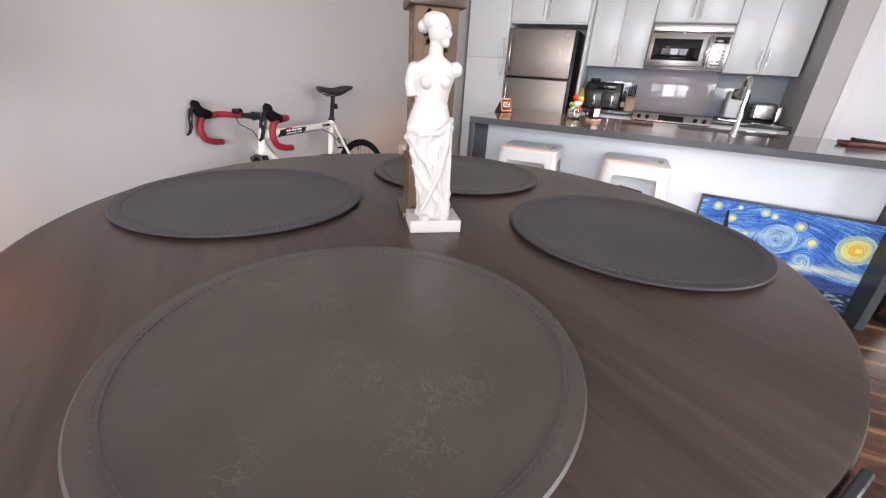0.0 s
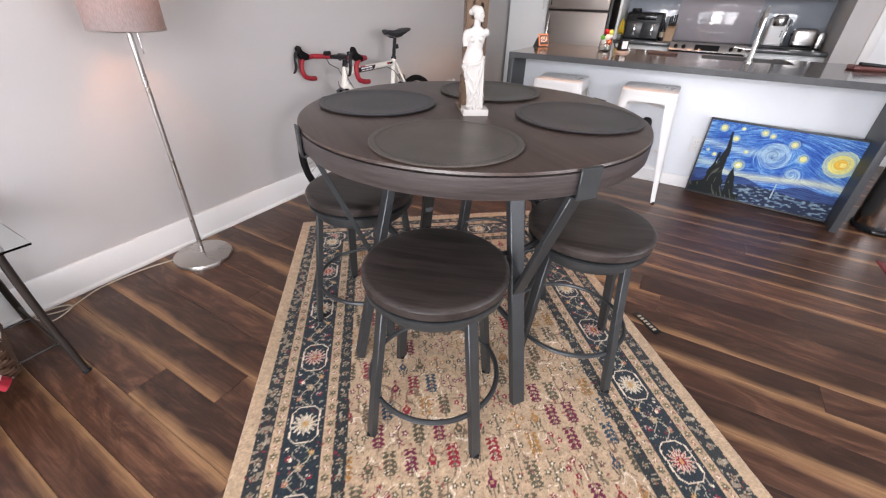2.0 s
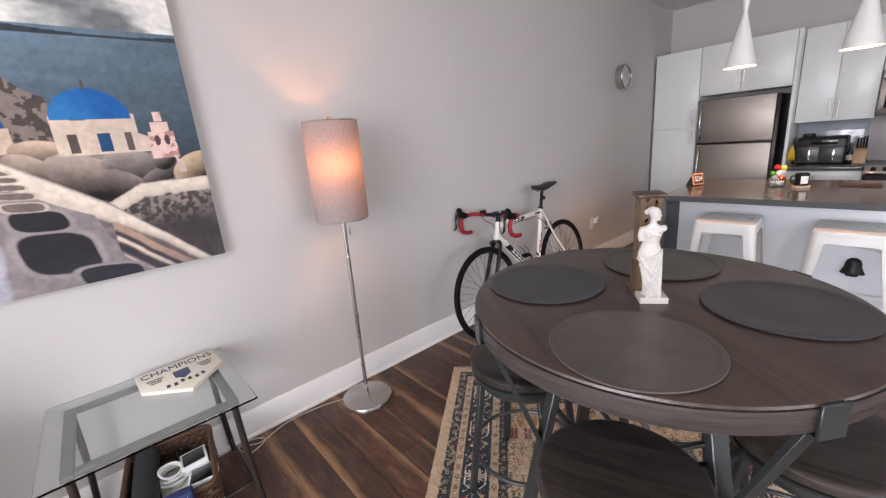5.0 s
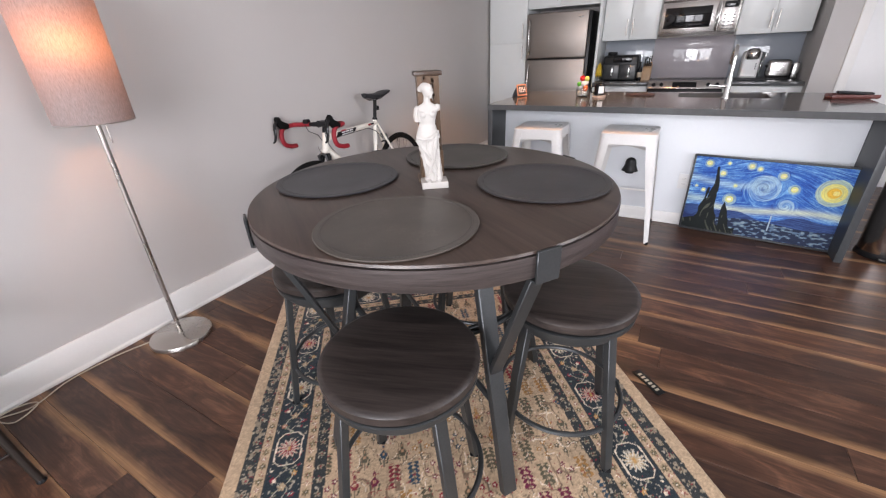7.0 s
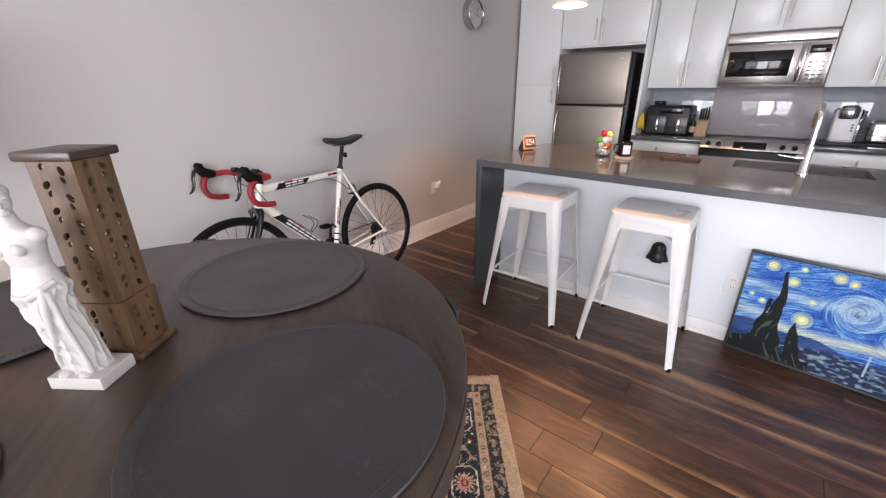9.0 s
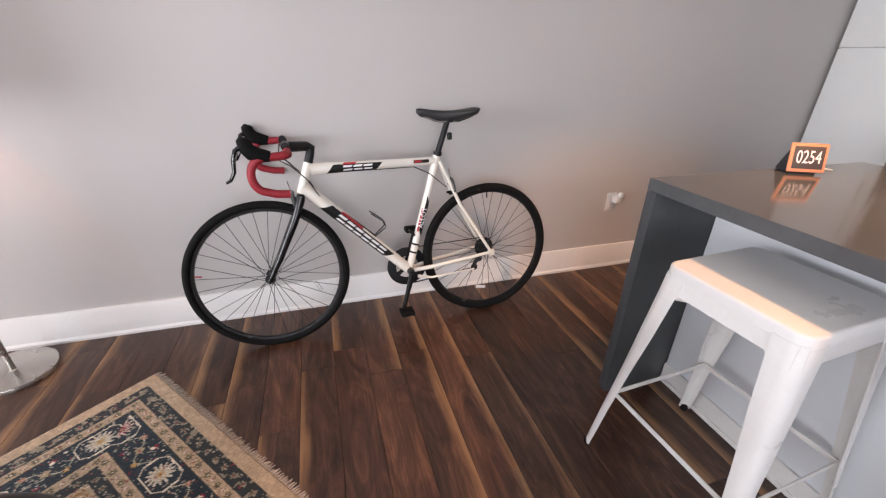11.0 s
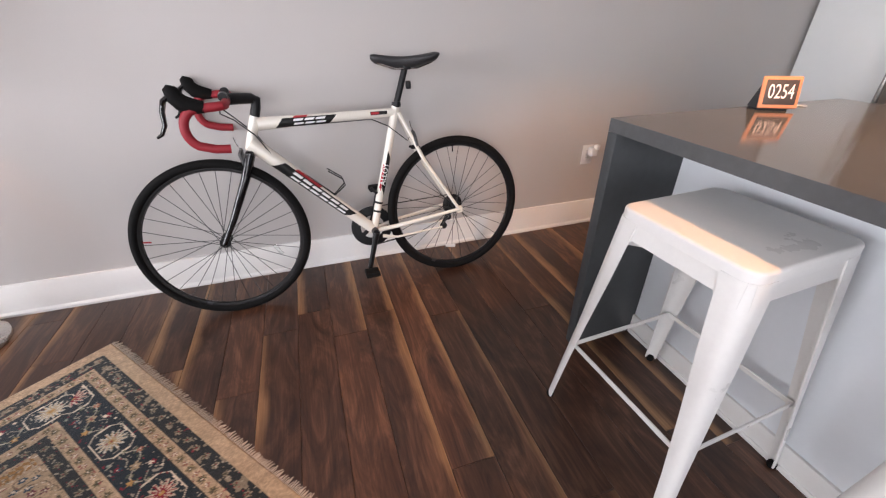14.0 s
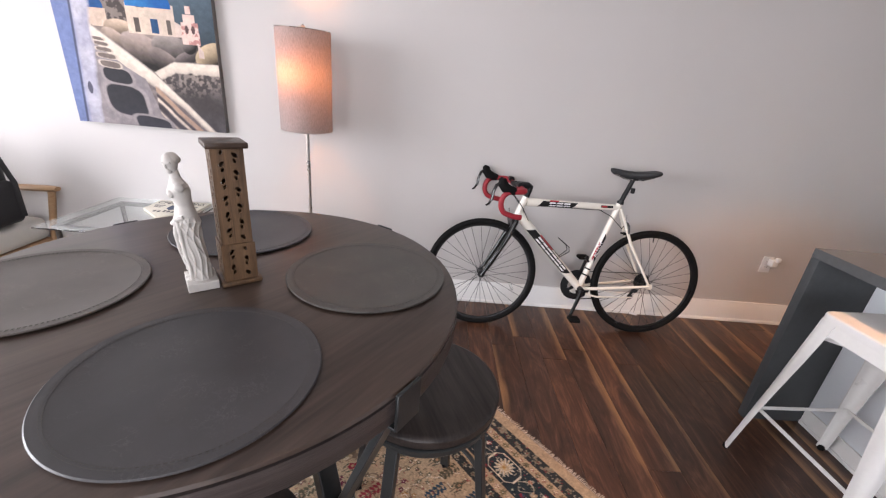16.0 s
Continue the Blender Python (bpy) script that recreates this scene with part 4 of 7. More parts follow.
rg = thing("range", pose(1.942, 5.34, 0), "black and steel slide-in range with front knobs", "range")
bm = bmesh.new()
box(bm, (0.347, 0.34, 0.45), (0.692, 0.62, 0.88), 0.002)
part("body", bm, BLACKP, rg)
bm = bmesh.new()
box(bm, (0.347, 0.335, 0.897), (0.694, 0.60, 0.012), 0.003)
part("cooktop", bm, BLACKG, rg, "black glass cooktop")
bm = bmesh.new()
box(bm, (0, 0, 0), (0.694, 0.085, 0.03), 0.004, pose(0.347, 0.010, 0.880, 62))
cp = part("control_panel", bm, STEELX, rg)
bm = bmesh.new()
box(bm, (0, 0, 0), (0.22, 0.055, 0.004), 0.001, pose(0.347, -0.008, 0.885, 62))
part("display", bm, BLACKG, cp)
for x in (0.06, 0.135, 0.56, 0.635):
    bm = bmesh.new()
    lathe(bm, [(0.019, 0), (0.019, 0.012), (0.016, 0.02), (0, 0.021)], 18, pose(x, -0.002, 0.882, 62))
    part("knob", bm, BLACKP, cp)
bm = bmesh.new()
box(bm, (0.347, 0.012, 0.52), (0.685, 0.035, 0.50), 0.005)
d = part("oven_door", bm, BLACKG, rg)
bm = bmesh.new()
tube(bm, [(0.06, 0, 0.73), (0.06, -0.045, 0.735), (0.635, -0.045, 0.735), (0.635, 0, 0.73)], 0.010, 10)
part("handle", bm, STEEL, d)

# ---- patterned rug ----
RW, RL = 1.62, 2.34
RUG_A = Vector((0.372, 1.556))


def cell_noise(a, b, seed):
    h = np.sin(a * 127.1 + b * 311.7 + seed * 74.7) * 43758.5453
    return h - np.floor(h)


def value_noise(x, y, seed):
    ix, iy = np.floor(x), np.floor(y)
    fx, fy = x - ix, y - iy
    fx, fy = fx * fx * (3 - 2 * fx), fy * fy * (3 - 2 * fy)
    n = lambda a, b: cell_noise(ix + a, iy + b, seed)
    return (n(0, 0) * (1 - fx) + n(1, 0) * fx) * (1 - fy) + (n(0, 1) * (1 - fx) + n(1, 1) * fx) * fy


def cloudy(x, y, seed, octaves=4):
    return sum(value_noise(x * 2**o, y * 2**o, seed + o) * 0.5 ** (o + 1) for o in range(octaves)) / (1 - 0.5**octaves)


def lay(base, mask, colour):
    k = np.clip(mask, 0, 1)[..., None]
    return base * (1 - k) + np.array(colour) * k


BEIGE, CREAM, NAVY, SLATE, RUGRED, OLIVE, GOLD, TEAL = (0.47, 0.335, 0.215), (0.72, 0.61, 0.47), (0.013, 0.023, 0.031), (0.022, 0.026, 0.027), (0.26, 0.012, 0.030), (0.085, 0.072, 0.042), (0.50, 0.27, 0.09), (0.020, 0.055, 0.090)


def rosette(c, ds, dd, size, petals, inner, outer, eye):
    r, w = np.hypot(ds, dd), np.arctan2(dd, ds)
    edge = size * (0.80 + 0.2 * np.cos(petals * w))
    c = lay(c, r < edge, outer)
    c = lay(c, (r < edge * 0.86) & (np.cos(petals * w + 1.2) > 0.35) & (r > edge * 0.35), inner)
    c = lay(c, r < edge * 0.42, inner)
    return lay(c, r < edge * 0.22, eye)


def rug_colour(u, v):
    x, y = u * RW, v * RL
    dx, dy = np.minimum(x, RW - x), np.minimum(y, RL - y)
    d = np.minimum(dx, dy)
    s = np.where(dx < dy, y - RL / 2, x - RW / 2) + 0.0
    wob = 0.0018 * (value_noise(x * 90, y * 90, 3) - 0.5)
    d = d + wob
    c = np.zeros(u.shape + (3,)) + np.array(BEIGE)
    grain = cloudy(x * 60, y * 60, 9, 3)
    c = c * (0.82 + 0.36 * grain)[..., None]

    def local(pitch, shift=0.0):
        q = (s + shift) / pitch
        return (q - np.round(q)) * pitch, np.round(q)

    # outer dark guard with small blossoms
    band = (d > 0.052) & (d < 0.102)
    c = lay(c, band, SLATE)
    a, i = local(0.052)
    c = np.where((band)[..., None], rosette(c, a, d - 0.077, 0.0135, 5, OLIVE, (0.30, 0.24, 0.17), RUGRED), c)
    a, i = local(0.052, 0.026)
    c = lay(c, band & (value_noise(x * 70, y * 70, 44) > 0.74), (0.26, 0.21, 0.15))
    # beige guard with green blossoms
    band = (d > 0.102) & (d < 0.145)
    c = lay(c, band & ((d < 0.105) | (d > 0.142)), (0.03, 0.03, 0.03))
    a, i = local(0.058)
    c = np.where(band[..., None], rosette(c, a, d - 0.1235, 0.0145, 6, OLIVE, (0.26, 0.19, 0.10), CREAM), c)
    a, i = local(0.058, 0.029)
    c = np.where(band[..., None], rosette(c, a, d - 0.1235, 0.0095, 4, CREAM, (0.30, 0.14, 0.10), GOLD), c)
    # navy main border with medallions in octagons, vines and blossoms
    band = (d > 0.145) & (d < 0.268)
    c = lay(c, band, np.array(NAVY))
    c = c * np.where(band, 0.75 + 0.5 * grain, 1)[..., None]
    a, i = local(0.302)
    dd = d - 0.206
    octagon = np.maximum(np.maximum(np.abs(a) - 0.068, np.abs(dd) - 0.046), (np.abs(a) + np.abs(dd)) - 0.092)
    c = lay(c, band & (np.abs(octagon) < 0.0022), CREAM)
    wave = 0.030 * np.sin(s * 2 * np.pi / 0.151)
    c = lay(c, band & (np.abs(dd - wave) < 0.0020) & (np.abs(a) > 0.070), (0.50, 0.44, 0.34))
    c = lay(c, band & (np.abs(dd + 0.6 * wave + 0.012 * np.sin(s * 90)) < 0.0016) & (np.abs(a) > 0.062), (0.40, 0.36, 0.28))
    sprig = np.mod(s, 0.0215) - 0.01075
    c = lay(c, band & (np.abs(np.abs(dd - wave) - 0.008) < 0.0045) & (np.abs(sprig - (dd - wave) * 0.5) < 0.0022) & (np.abs(a) > 0.070), (0.16, 0.17, 0.10))
    red = np.mod(i, 2) < 0.5
    for which, inner, outer in ((red, RUGRED, (0.58, 0.44, 0.34)), (~red, (0.50, 0.36, 0.20), (0.62, 0.56, 0.46))):
        pick = band & which
        c = np.where(pick[..., None], rosette(c, a, dd, 0.043, 14, inner, outer, GOLD), c)
    for off, dv, size, col in ((0.151, 0.0, 0.016, (0.42, 0.30, 0.18)), (0.105, 0.034, 0.011, GOLD), (-0.105, -0.034, 0.011, (0.40, 0.17, 0.10)), (0.12, -0.036, 0.012, RUGRED), (-0.12, 0.036, 0.010, RUGRED), (0.178, 0.030, 0.008, TEAL), (-0.178, -0.03, 0.008, CREAM), (0.085, -0.045, 0.006, CREAM), (-0.085, 0.046, 0.006, (0.2, 0.25, 0.2))):
        q = (s + off) / 0.302
        aa = (q - np.round(q)) * 0.302
        c = np.where(band[..., None], rosette(c, aa, dd - dv, size, 5, col, col, CREAM), c)
    # inner beige guard and inner dark line
    band = (d > 0.268) & (d < 0.312)
    c = lay(c, band & ((d < 0.271) | (d > 0.309)), (0.03, 0.03, 0.03))
    a, i = local(0.062)
    c = np.where(band[..., None], rosette(c, a, d - 0.29, 0.0145, 6, OLIVE, (0.26, 0.19, 0.10), CREAM), c)
    a, i = local(0.062, 0.031)
    c = np.where(band[..., None], rosette(c, a, d - 0.29, 0.010, 4, CREAM, (0.30, 0.14, 0.10), GOLD), c)
    band = (d > 0.312) & (d < 0.350)
    c = lay(c, band, SLATE)
    a, i = local(0.05)
    c = np.where(band[..., None], rosette(c, a, d - 0.331, 0.012, 5, OLIVE, (0.28, 0.23, 0.16), RUGRED), c)
    # field: rows of small trees, palmettes and blossoms
    field = d > 0.350
    fx, fy = x - 0.35, y - 0.35
    cw, ch = 0.068, 0.096
    cy0 = np.floor(fy / ch)
    cx0 = np.floor(fx / cw + 0.5 * np.mod(cy0, 2))
    lx = (fx / cw + 0.5 * np.mod(cy0, 2) - cx0 - 0.5) * cw
    ly = (fy / ch - cy0 - 0.5) * ch
    kind, tint = cell_noise(cx0, cy0, 2), cell_noise(cx0, cy0, 8)
    palette = [RUGRED, OLIVE, (0.20, 0.015, 0.03), TEAL, OLIVE, (0.10, 0.09, 0.055), (0.14, 0.012, 0.04), (0.34, 0.17, 0.05)]
    stem = field & (np.abs(lx) < 0.0022) & (ly > -0.052) & (ly < 0.02)
    c = lay(c, stem, (0.16, 0.13, 0.09))
    for k, col in enumerate(palette):
        mine = field & (np.floor(tint * len(palette)) == k)
        leaf = mine & (kind < 0.40) & (np.abs(np.abs(lx) - 0.0105) < 0.0100 * np.abs(np.cos(ly * 190 + np.abs(lx) * 90))) & (ly > -0.036) & (ly < 0.046)
        c = lay(c, leaf, col)
        flame = mine & (kind >= 0.40) & (kind < 0.66)
        taper = np.clip((0.044 - ly) / 0.06, 0, 1)
        bud = flame & (np.abs(lx) < 0.020 * taper * (0.72 + 0.28 * np.cos(ly * 210))) & (ly > -0.018) & (ly < 0.044)
        c = lay(c, bud, col)
        c = lay(c, bud & (np.abs(lx) < 0.007 * taper) & (np.cos(ly * 260) > 0.1), (0.42, 0.24, 0.14))
        c = lay(c, flame & (np.abs(np.abs(lx) - 0.012 - 0.25 * (ly + 0.03)) < 0.0028) & (ly > -0.036) & (ly < -0.008), (0.09, 0.08, 0.05))
        bl = mine & (kind >= 0.66)
        for ox, oy in ((0, 0.028), (-0.022, 0.004), (0.022, 0.004), (0, -0.022)):
            w = np.arctan2(ly - oy, lx - ox)
            c = lay(c, bl & (np.hypot(lx - ox, ly - oy) < 0.0115 * (0.75 + 0.25 * np.cos(5 * w))), col)
            c = lay(c, bl & (np.hypot(lx - ox, ly - oy) < 0.0035), CREAM)
    scroll = cloudy(x * 14, y * 14, 21, 2)
    c = lay(c, field & (np.abs(scroll - 0.5) < 0.012) & (kind > 0.2), (0.20, 0.13, 0.085))
    c = lay(c, field & (np.abs(scroll - 0.56) < 0.006), CREAM)
    speck = value_noise(x * 260, y * 260, 31)
    fleck = value_noise(x * 150, y * 150, 52)
    hue = value_noise(x * 75, y * 75, 53)
    dark_band = ((d > 0.052) & (d < 0.102)) | ((d > 0.145) & (d < 0.268)) | ((d > 0.312) & (d < 0.350))
    c = lay(c, (fleck > 0.80) * dark_band * (hue < 0.5) * 0.75, (0.46, 0.40, 0.31))
    c = lay(c, (fleck > 0.84) * dark_band * (hue > 0.66) * 0.8, RUGRED)
    c = lay(c, (fleck > 0.80) * ~dark_band * (d > 0.102) * (hue < 0.42) * 0.7, OLIVE)
    c = lay(c, (fleck > 0.82) * ~dark_band * (d > 0.102) * (hue > 0.62) * 0.8, (0.24, 0.03, 0.035))
    return c * (0.66 + 0.62 * speck)[..., None] * (0.9 + 0.2 * cloudy(x * 3, y * 3, 17, 3))[..., None]


def rug_height(u, v):
    x, y = u * RW, v * RL
    d = np.minimum(np.minimum(x, RW - x), np.minimum(y, RL - y))
    return 0.0085 * np.clip(d / 0.004, 0, 1) + 0.0012 * value_noise(x * 300, y * 300, 5) - 0.0008


rug = thing("area_rug", pose(RUG_A.x + RL * math.cos(radians(-50.5)), RUG_A.y + RL * math.sin(radians(-50.5)), 0.0012, 0, 0, 39.5), "beige and navy floral oriental area rug under the table", "rug")
me = dyed_sheet("pile", RW, RL, 440, 620, rug_colour, rug_height)
me.materials.append(coloured("wool_pile", 0.95, 0.5, 900, 0.002, 0.2))
o = new("woven_field", me)
o.parent = rug
bm = bmesh.new()
rng = random.Random(3)
for y0, sgn in ((RL, 1), (0.0, -1)):
    for i in range(320):
        x = RW * (i + 0.5) / 320
        n = rng.uniform(0.012, 0.026)
        dx = rng.uniform(-0.006, 0.006)
        tube(bm, [(x, y0 - sgn * 0.002, 0.006), (x + dx * 0.5, y0 + sgn * n * 0.6, 0.004), (x + dx, y0 + sgn * n, 0.001)], 0.0015, 4)
tagged(part("fringe", bm, surface("cream_fringe", (0.66, 0.57, 0.47), 0.9, vary=0.15, bump=0.2), rug, "short cream fringe"), kind="stuff")
tag = thing("rug_tag", pose(2.398, 1.728, 0.002, 0, 0, -41), "small black woven tag beside the rug's edge", "tag")
bm = bmesh.new()
box(bm, (0, 0.016, 0.0015), (0.145, 0.040, 0.002), 0.0005)
part("cloth", bm, DECALK, tag)
bm = bmesh.new()
for k in range(6):
    box(bm, (-0.048 + 0.019 * k, 0.016, 0.0028), (0.011, 0.018, 0.0005))
part("writing", bm, surface("tag_thread", (0.4, 0.36, 0.28), 0.8, bump=0), tag)

# red runner further along
rr = thing("red_rug", pose(3.50, 3.06, 0.0012, 0, 0, -86), "red patterned rug lying further along the floor", "rug")


def red_rug_colour(u, v):
    x, y = u * 1.5, v * 1.0
    d = np.minimum(np.minimum(x, 1.5 - x), np.minimum(y, 1.0 - y))
    c = np.zeros(u.shape + (3,)) + np.array((0.16, 0.020, 0.022))
    c = lay(c, (d > 0.03) & (d < 0.10), (0.24, 0.10, 0.075))
    c = lay(c, (d > 0.03) & (d < 0.10) & (value_noise(x * 60, y * 60, 4) > 0.55), (0.05, 0.03, 0.04))
    c = lay(c, (d > 0.12) & (value_noise(x * 34, y * 34, 6) > 0.58), (0.30, 0.16, 0.11))
    c = lay(c, (d > 0.12) & (value_noise(x * 50, y * 50, 8) > 0.68), (0.03, 0.03, 0.05))
    return c


me = dyed_sheet("pile", 1.5, 1.0, 180, 120, red_rug_colour, lambda u, v: 0.006 * np.clip(np.minimum(np.minimum(u, 1 - u), np.minimum(v, 1 - v)) / 0.006, 0, 1))
me.materials.append(coloured("red_wool_pile", 0.95, 0.5, 700, 0.002, 0.1))
o = new("woven_field", me)
o.parent = rr

# ---- swirling night-sky painting, framed, leaning on the island ----


def streaked(nx, ny, angle, steps=14, seed=4):
    """Brush strokes: noise smeared along a direction field."""
    g = np.random.RandomState(seed).rand(ny + 1, nx + 1)
    gy, gx = np.mgrid[0 : ny + 1, 0 : nx + 1].astype(float)
    out, n = np.zeros_like(g), 0
    for sgn in (1, -1):
        px, py = gx.copy(), gy.copy()
        for _ in range(steps):
            ix, iy = np.clip(px.astype(int), 0, nx), np.clip(py.astype(int), 0, ny)
            out += g[iy, ix]
            n += 1
            px += sgn * np.cos(angle[iy, ix])
            py += sgn * np.sin(angle[iy, ix])
    out /= n
    return np.clip((out - out.mean()) / (out.std() * 2.2) * 0.5 + 0.5, 0, 1)


def night_colour(u, v):
    ny, nx = u.shape[0] - 1, u.shape[1] - 1
    ax, ay = u * 1.64, v
    ang = 0.35 * np.sin(ax * 3.2 + 0.6) + 0.25 * np.sin(ay * 7)
    for cx, cy, rad, turn in ((0.80, 0.665, 0.20, 1), (1.06, 0.47, 0.10, -1)):
        r = np.hypot(ax - cx, ay - cy)
        k = np.clip(1.4 - r / rad, 0, 1)
        sp = np.arctan2(ay - cy, ax - cx) + turn * (math.pi / 2 - 0.25)
        ang = np.where(k > 0.15, sp, ang)
    stars = [(0.10, 0.915, 0.032), (0.205, 0.80, 0.030), (0.375, 0.925, 0.030), (0.43, 0.90, 0.022), (0.58, 0.84, 0.034), (0.665, 0.69, 0.036), (0.29, 0.47, 0.046), (0.10, 0.555, 0.020), (0.045, 0.60, 0.013), (0.305, 0.655, 0.018), (0.23, 0.935, 0.016)]
    moon = (0.885, 0.70, 0.085)
    for cx, cy, q in stars + [moon]:
        r = np.hypot(ax - cx * 1.64, ay - cy)
        ang = np.where(r < q * 1.9, np.arctan2(ay - cy, ax - cx * 1.64) + math.pi / 2, ang)
    st = streaked(nx, ny, ang)
    tone = cloudy(ax * 5, ay * 5, 40, 3)
    deep, mid, pale = np.array((0.008, 0.026, 0.20)), np.array((0.025, 0.13, 0.50)), np.array((0.25, 0.52, 0.70))
    k = np.clip(st * 0.75 + tone * 0.5 - 0.12, 0, 1)[..., None]
    c = np.where(k < 0.5, deep + (mid - deep) * k * 2, mid + (pale - mid) * (k - 0.5) * 2)
    for cx, cy, rad in ((0.80, 0.665, 0.17), (1.06, 0.47, 0.085)):
        r = np.hypot(ax - cx, ay - cy)
        arm = np.mod(np.arctan2(ay - cy, ax - cx) / (2 * math.pi) + r / rad * 1.3, 1)
        c = lay(c, (r < rad) * (0.35 + 0.5 * (arm < 0.5)) * (0.4 + 0.8 * st), (0.36, 0.55, 0.66))
    flow = 0.77 - 0.06 * np.sin(ax * 3.4)
    c = lay(c, np.exp(-(((ay - flow + 0.05) / 0.045) ** 2)) * (ax < 0.9) * (0.3 + 0.6 * st), (0.40, 0.58, 0.66))
    glow = 0.375 + 0.035 * np.sin(ax * 4.2 + 2.4) + 0.05 * np.clip(ax - 1.15, 0, 1)
    c = lay(c, np.exp(-(((ay - glow) / 0.042) ** 2)) * (0.55 + 0.5 * st) * (ax > 0.3), (0.62, 0.68, 0.50))
    c = lay(c, np.exp(-(((ay - 0.43) / 0.05) ** 2)) * (ax < 0.26) * (0.5 + 0.5 * st), (0.45, 0.60, 0.58))
    for cx, cy, q in stars:
        r = np.hypot(ax - cx * 1.64, ay - cy)
        c = lay(c, (r < q * 1.7) * 0.55 * (0.4 + st), (0.42, 0.58, 0.48))
        c = lay(c, (r < q) * (0.6 + 0.5 * st), (0.72, 0.70, 0.22))
        c = lay(c, r < q * 0.42, (0.85, 0.78, 0.40) if q < 0.045 else (0.90, 0.86, 0.66))
    r = np.hypot(ax - moon[0] * 1.64, ay - moon[1])
    c = lay(c, (r < 0.165) * (0.45 + 0.5 * st), (0.50, 0.62, 0.42))
    c = lay(c, (r < 0.115) * (0.6 + 0.4 * st), (0.82, 0.72, 0.16))
    c = lay(c, (r < 0.062) * 0.9, (0.85, 0.50, 0.04))
    c = lay(c, (np.hypot(ax - moon[0] * 1.64 - 0.02, ay - moon[1]) < 0.030) * 0.9, (0.90, 0.78, 0.25))
    hill = 0.30 + 0.035 * np.sin(ax * 5.5) + 0.03 * np.sin(ax * 11 + 1) + 0.03 * np.clip(ax - 1.3, 0, 1)
    c = lay(c, (ay < hill) * 1.0, (0.018, 0.035, 0.13))
    c = lay(c, (ay < hill) * st * (ay > 0.19) * 0.7, (0.06, 0.13, 0.33))
    town = (ay < 0.215 - 0.02 * np.sin(ax * 6)) & (ax > 0.33)
    c = lay(c, town, (0.020, 0.030, 0.065))
    dash = value_noise(ax * 26, ay * 58, 12)
    c = lay(c, town & (dash > 0.60), (0.10, 0.16, 0.24))
    c = lay(c, town & (dash > 0.80), (0.22, 0.30, 0.34))
    c = lay(c, (np.abs(ax - 0.96) < 0.006 + 0.02 * np.clip(0.24 - ay, 0, 1)) & (ay < 0.33) & (ay > 0.12), (0.35, 0.45, 0.52))
    lean = 0.285 + 0.014 * np.sin(ay * 12) - 0.05 * np.clip(0.4 - ay, 0, 1)
    lick = value_noise(ax * 26, ay * 9, 77) - 0.5
    width = 0.012 + 0.125 * np.clip(0.88 - ay, 0, 1) ** 1.25 + 0.05 * lick * np.clip(0.95 - ay, 0, 1)
    tree = (np.abs(ax - lean) < width) & (ay < 0.885)
    tree |= (np.abs(ax - 0.43 - 0.12 * (0.5 - ay)) < 0.008 + 0.20 * np.clip(0.42 - ay, 0, 1) + 0.04 * lick) & (ay < 0.43)
    tree |= (np.abs(ax - 0.215 + 0.05 * (0.5 - ay)) < 0.006 + 0.16 * np.clip(0.58 - ay, 0, 1) + 0.04 * lick) & (ay < 0.60)
    tree |= (ay < 0.12 + 0.05 * np.sin(ax * 9)) & (ax < 0.62)
    c = lay(c, tree, (0.006, 0.009, 0.009))
    c = lay(c, tree & (value_noise(ax * 60 + 4 * np.sin(ay * 8), ay * 9, 78) > 0.80) & (ay < 0.5), (0.07, 0.075, 0.055))
    return c * (0.8 + 0.4 * st)[..., None]


PIC_W, PIC_H = 0.913, 0.562
a_bl, a_br = Vector((2.462, 3.602, 0.0)), Vector((3.364, 3.51, 0.0))
xdir = (a_br - a_bl).normalized()
up = Vector((0.0, 0.058, 1.0))
up = (up - xdir * up.dot(xdir)).normalized()
pm = Matrix((xdir, up, xdir.cross(up))).transposed().to_4x4()
pm.translation = a_bl + Vector((0, 0, 0.002))
pic = thing("framed_painting", pm, "framed blue swirling night-sky painting leaning against the island", "painting")
me = dyed_sheet("canvas", PIC_W - 0.024, PIC_H - 0.024, 330, 200, night_colour)
me.materials.append(coloured("oil_paint", 0.45, 0.5, 260, 0.0012))
o = new("canvas", me)
o.parent, o.matrix_basis = pic, pose(0.012, 0.012, 0.004)
for c, s in (((PIC_W / 2, 0.006, 0), (PIC_W, 0.012, 0.032)), ((PIC_W / 2, PIC_H - 0.006, 0), (PIC_W, 0.012, 0.032)), ((0.006, PIC_H / 2, 0), (0.012, PIC_H - 0.025, 0.032)), ((PIC_W - 0.006, PIC_H / 2, 0), (0.012, PIC_H - 0.025, 0.032))):
    bm = bmesh.new()
    box(bm, c, s, 0.0015)
    part("frame_rail", bm, surface("dark_frame_paint", (0.03, 0.032, 0.036), 0.4, vary=0.15), pic)
bm = bmesh.new()
box(bm, (PIC_W / 2, PIC_H / 2, -0.004), (PIC_W - 0.026, PIC_H - 0.026, 0.01))
part("backing", bm, BLACKP, pic)

# ---- canvas print: island church over the sea ----


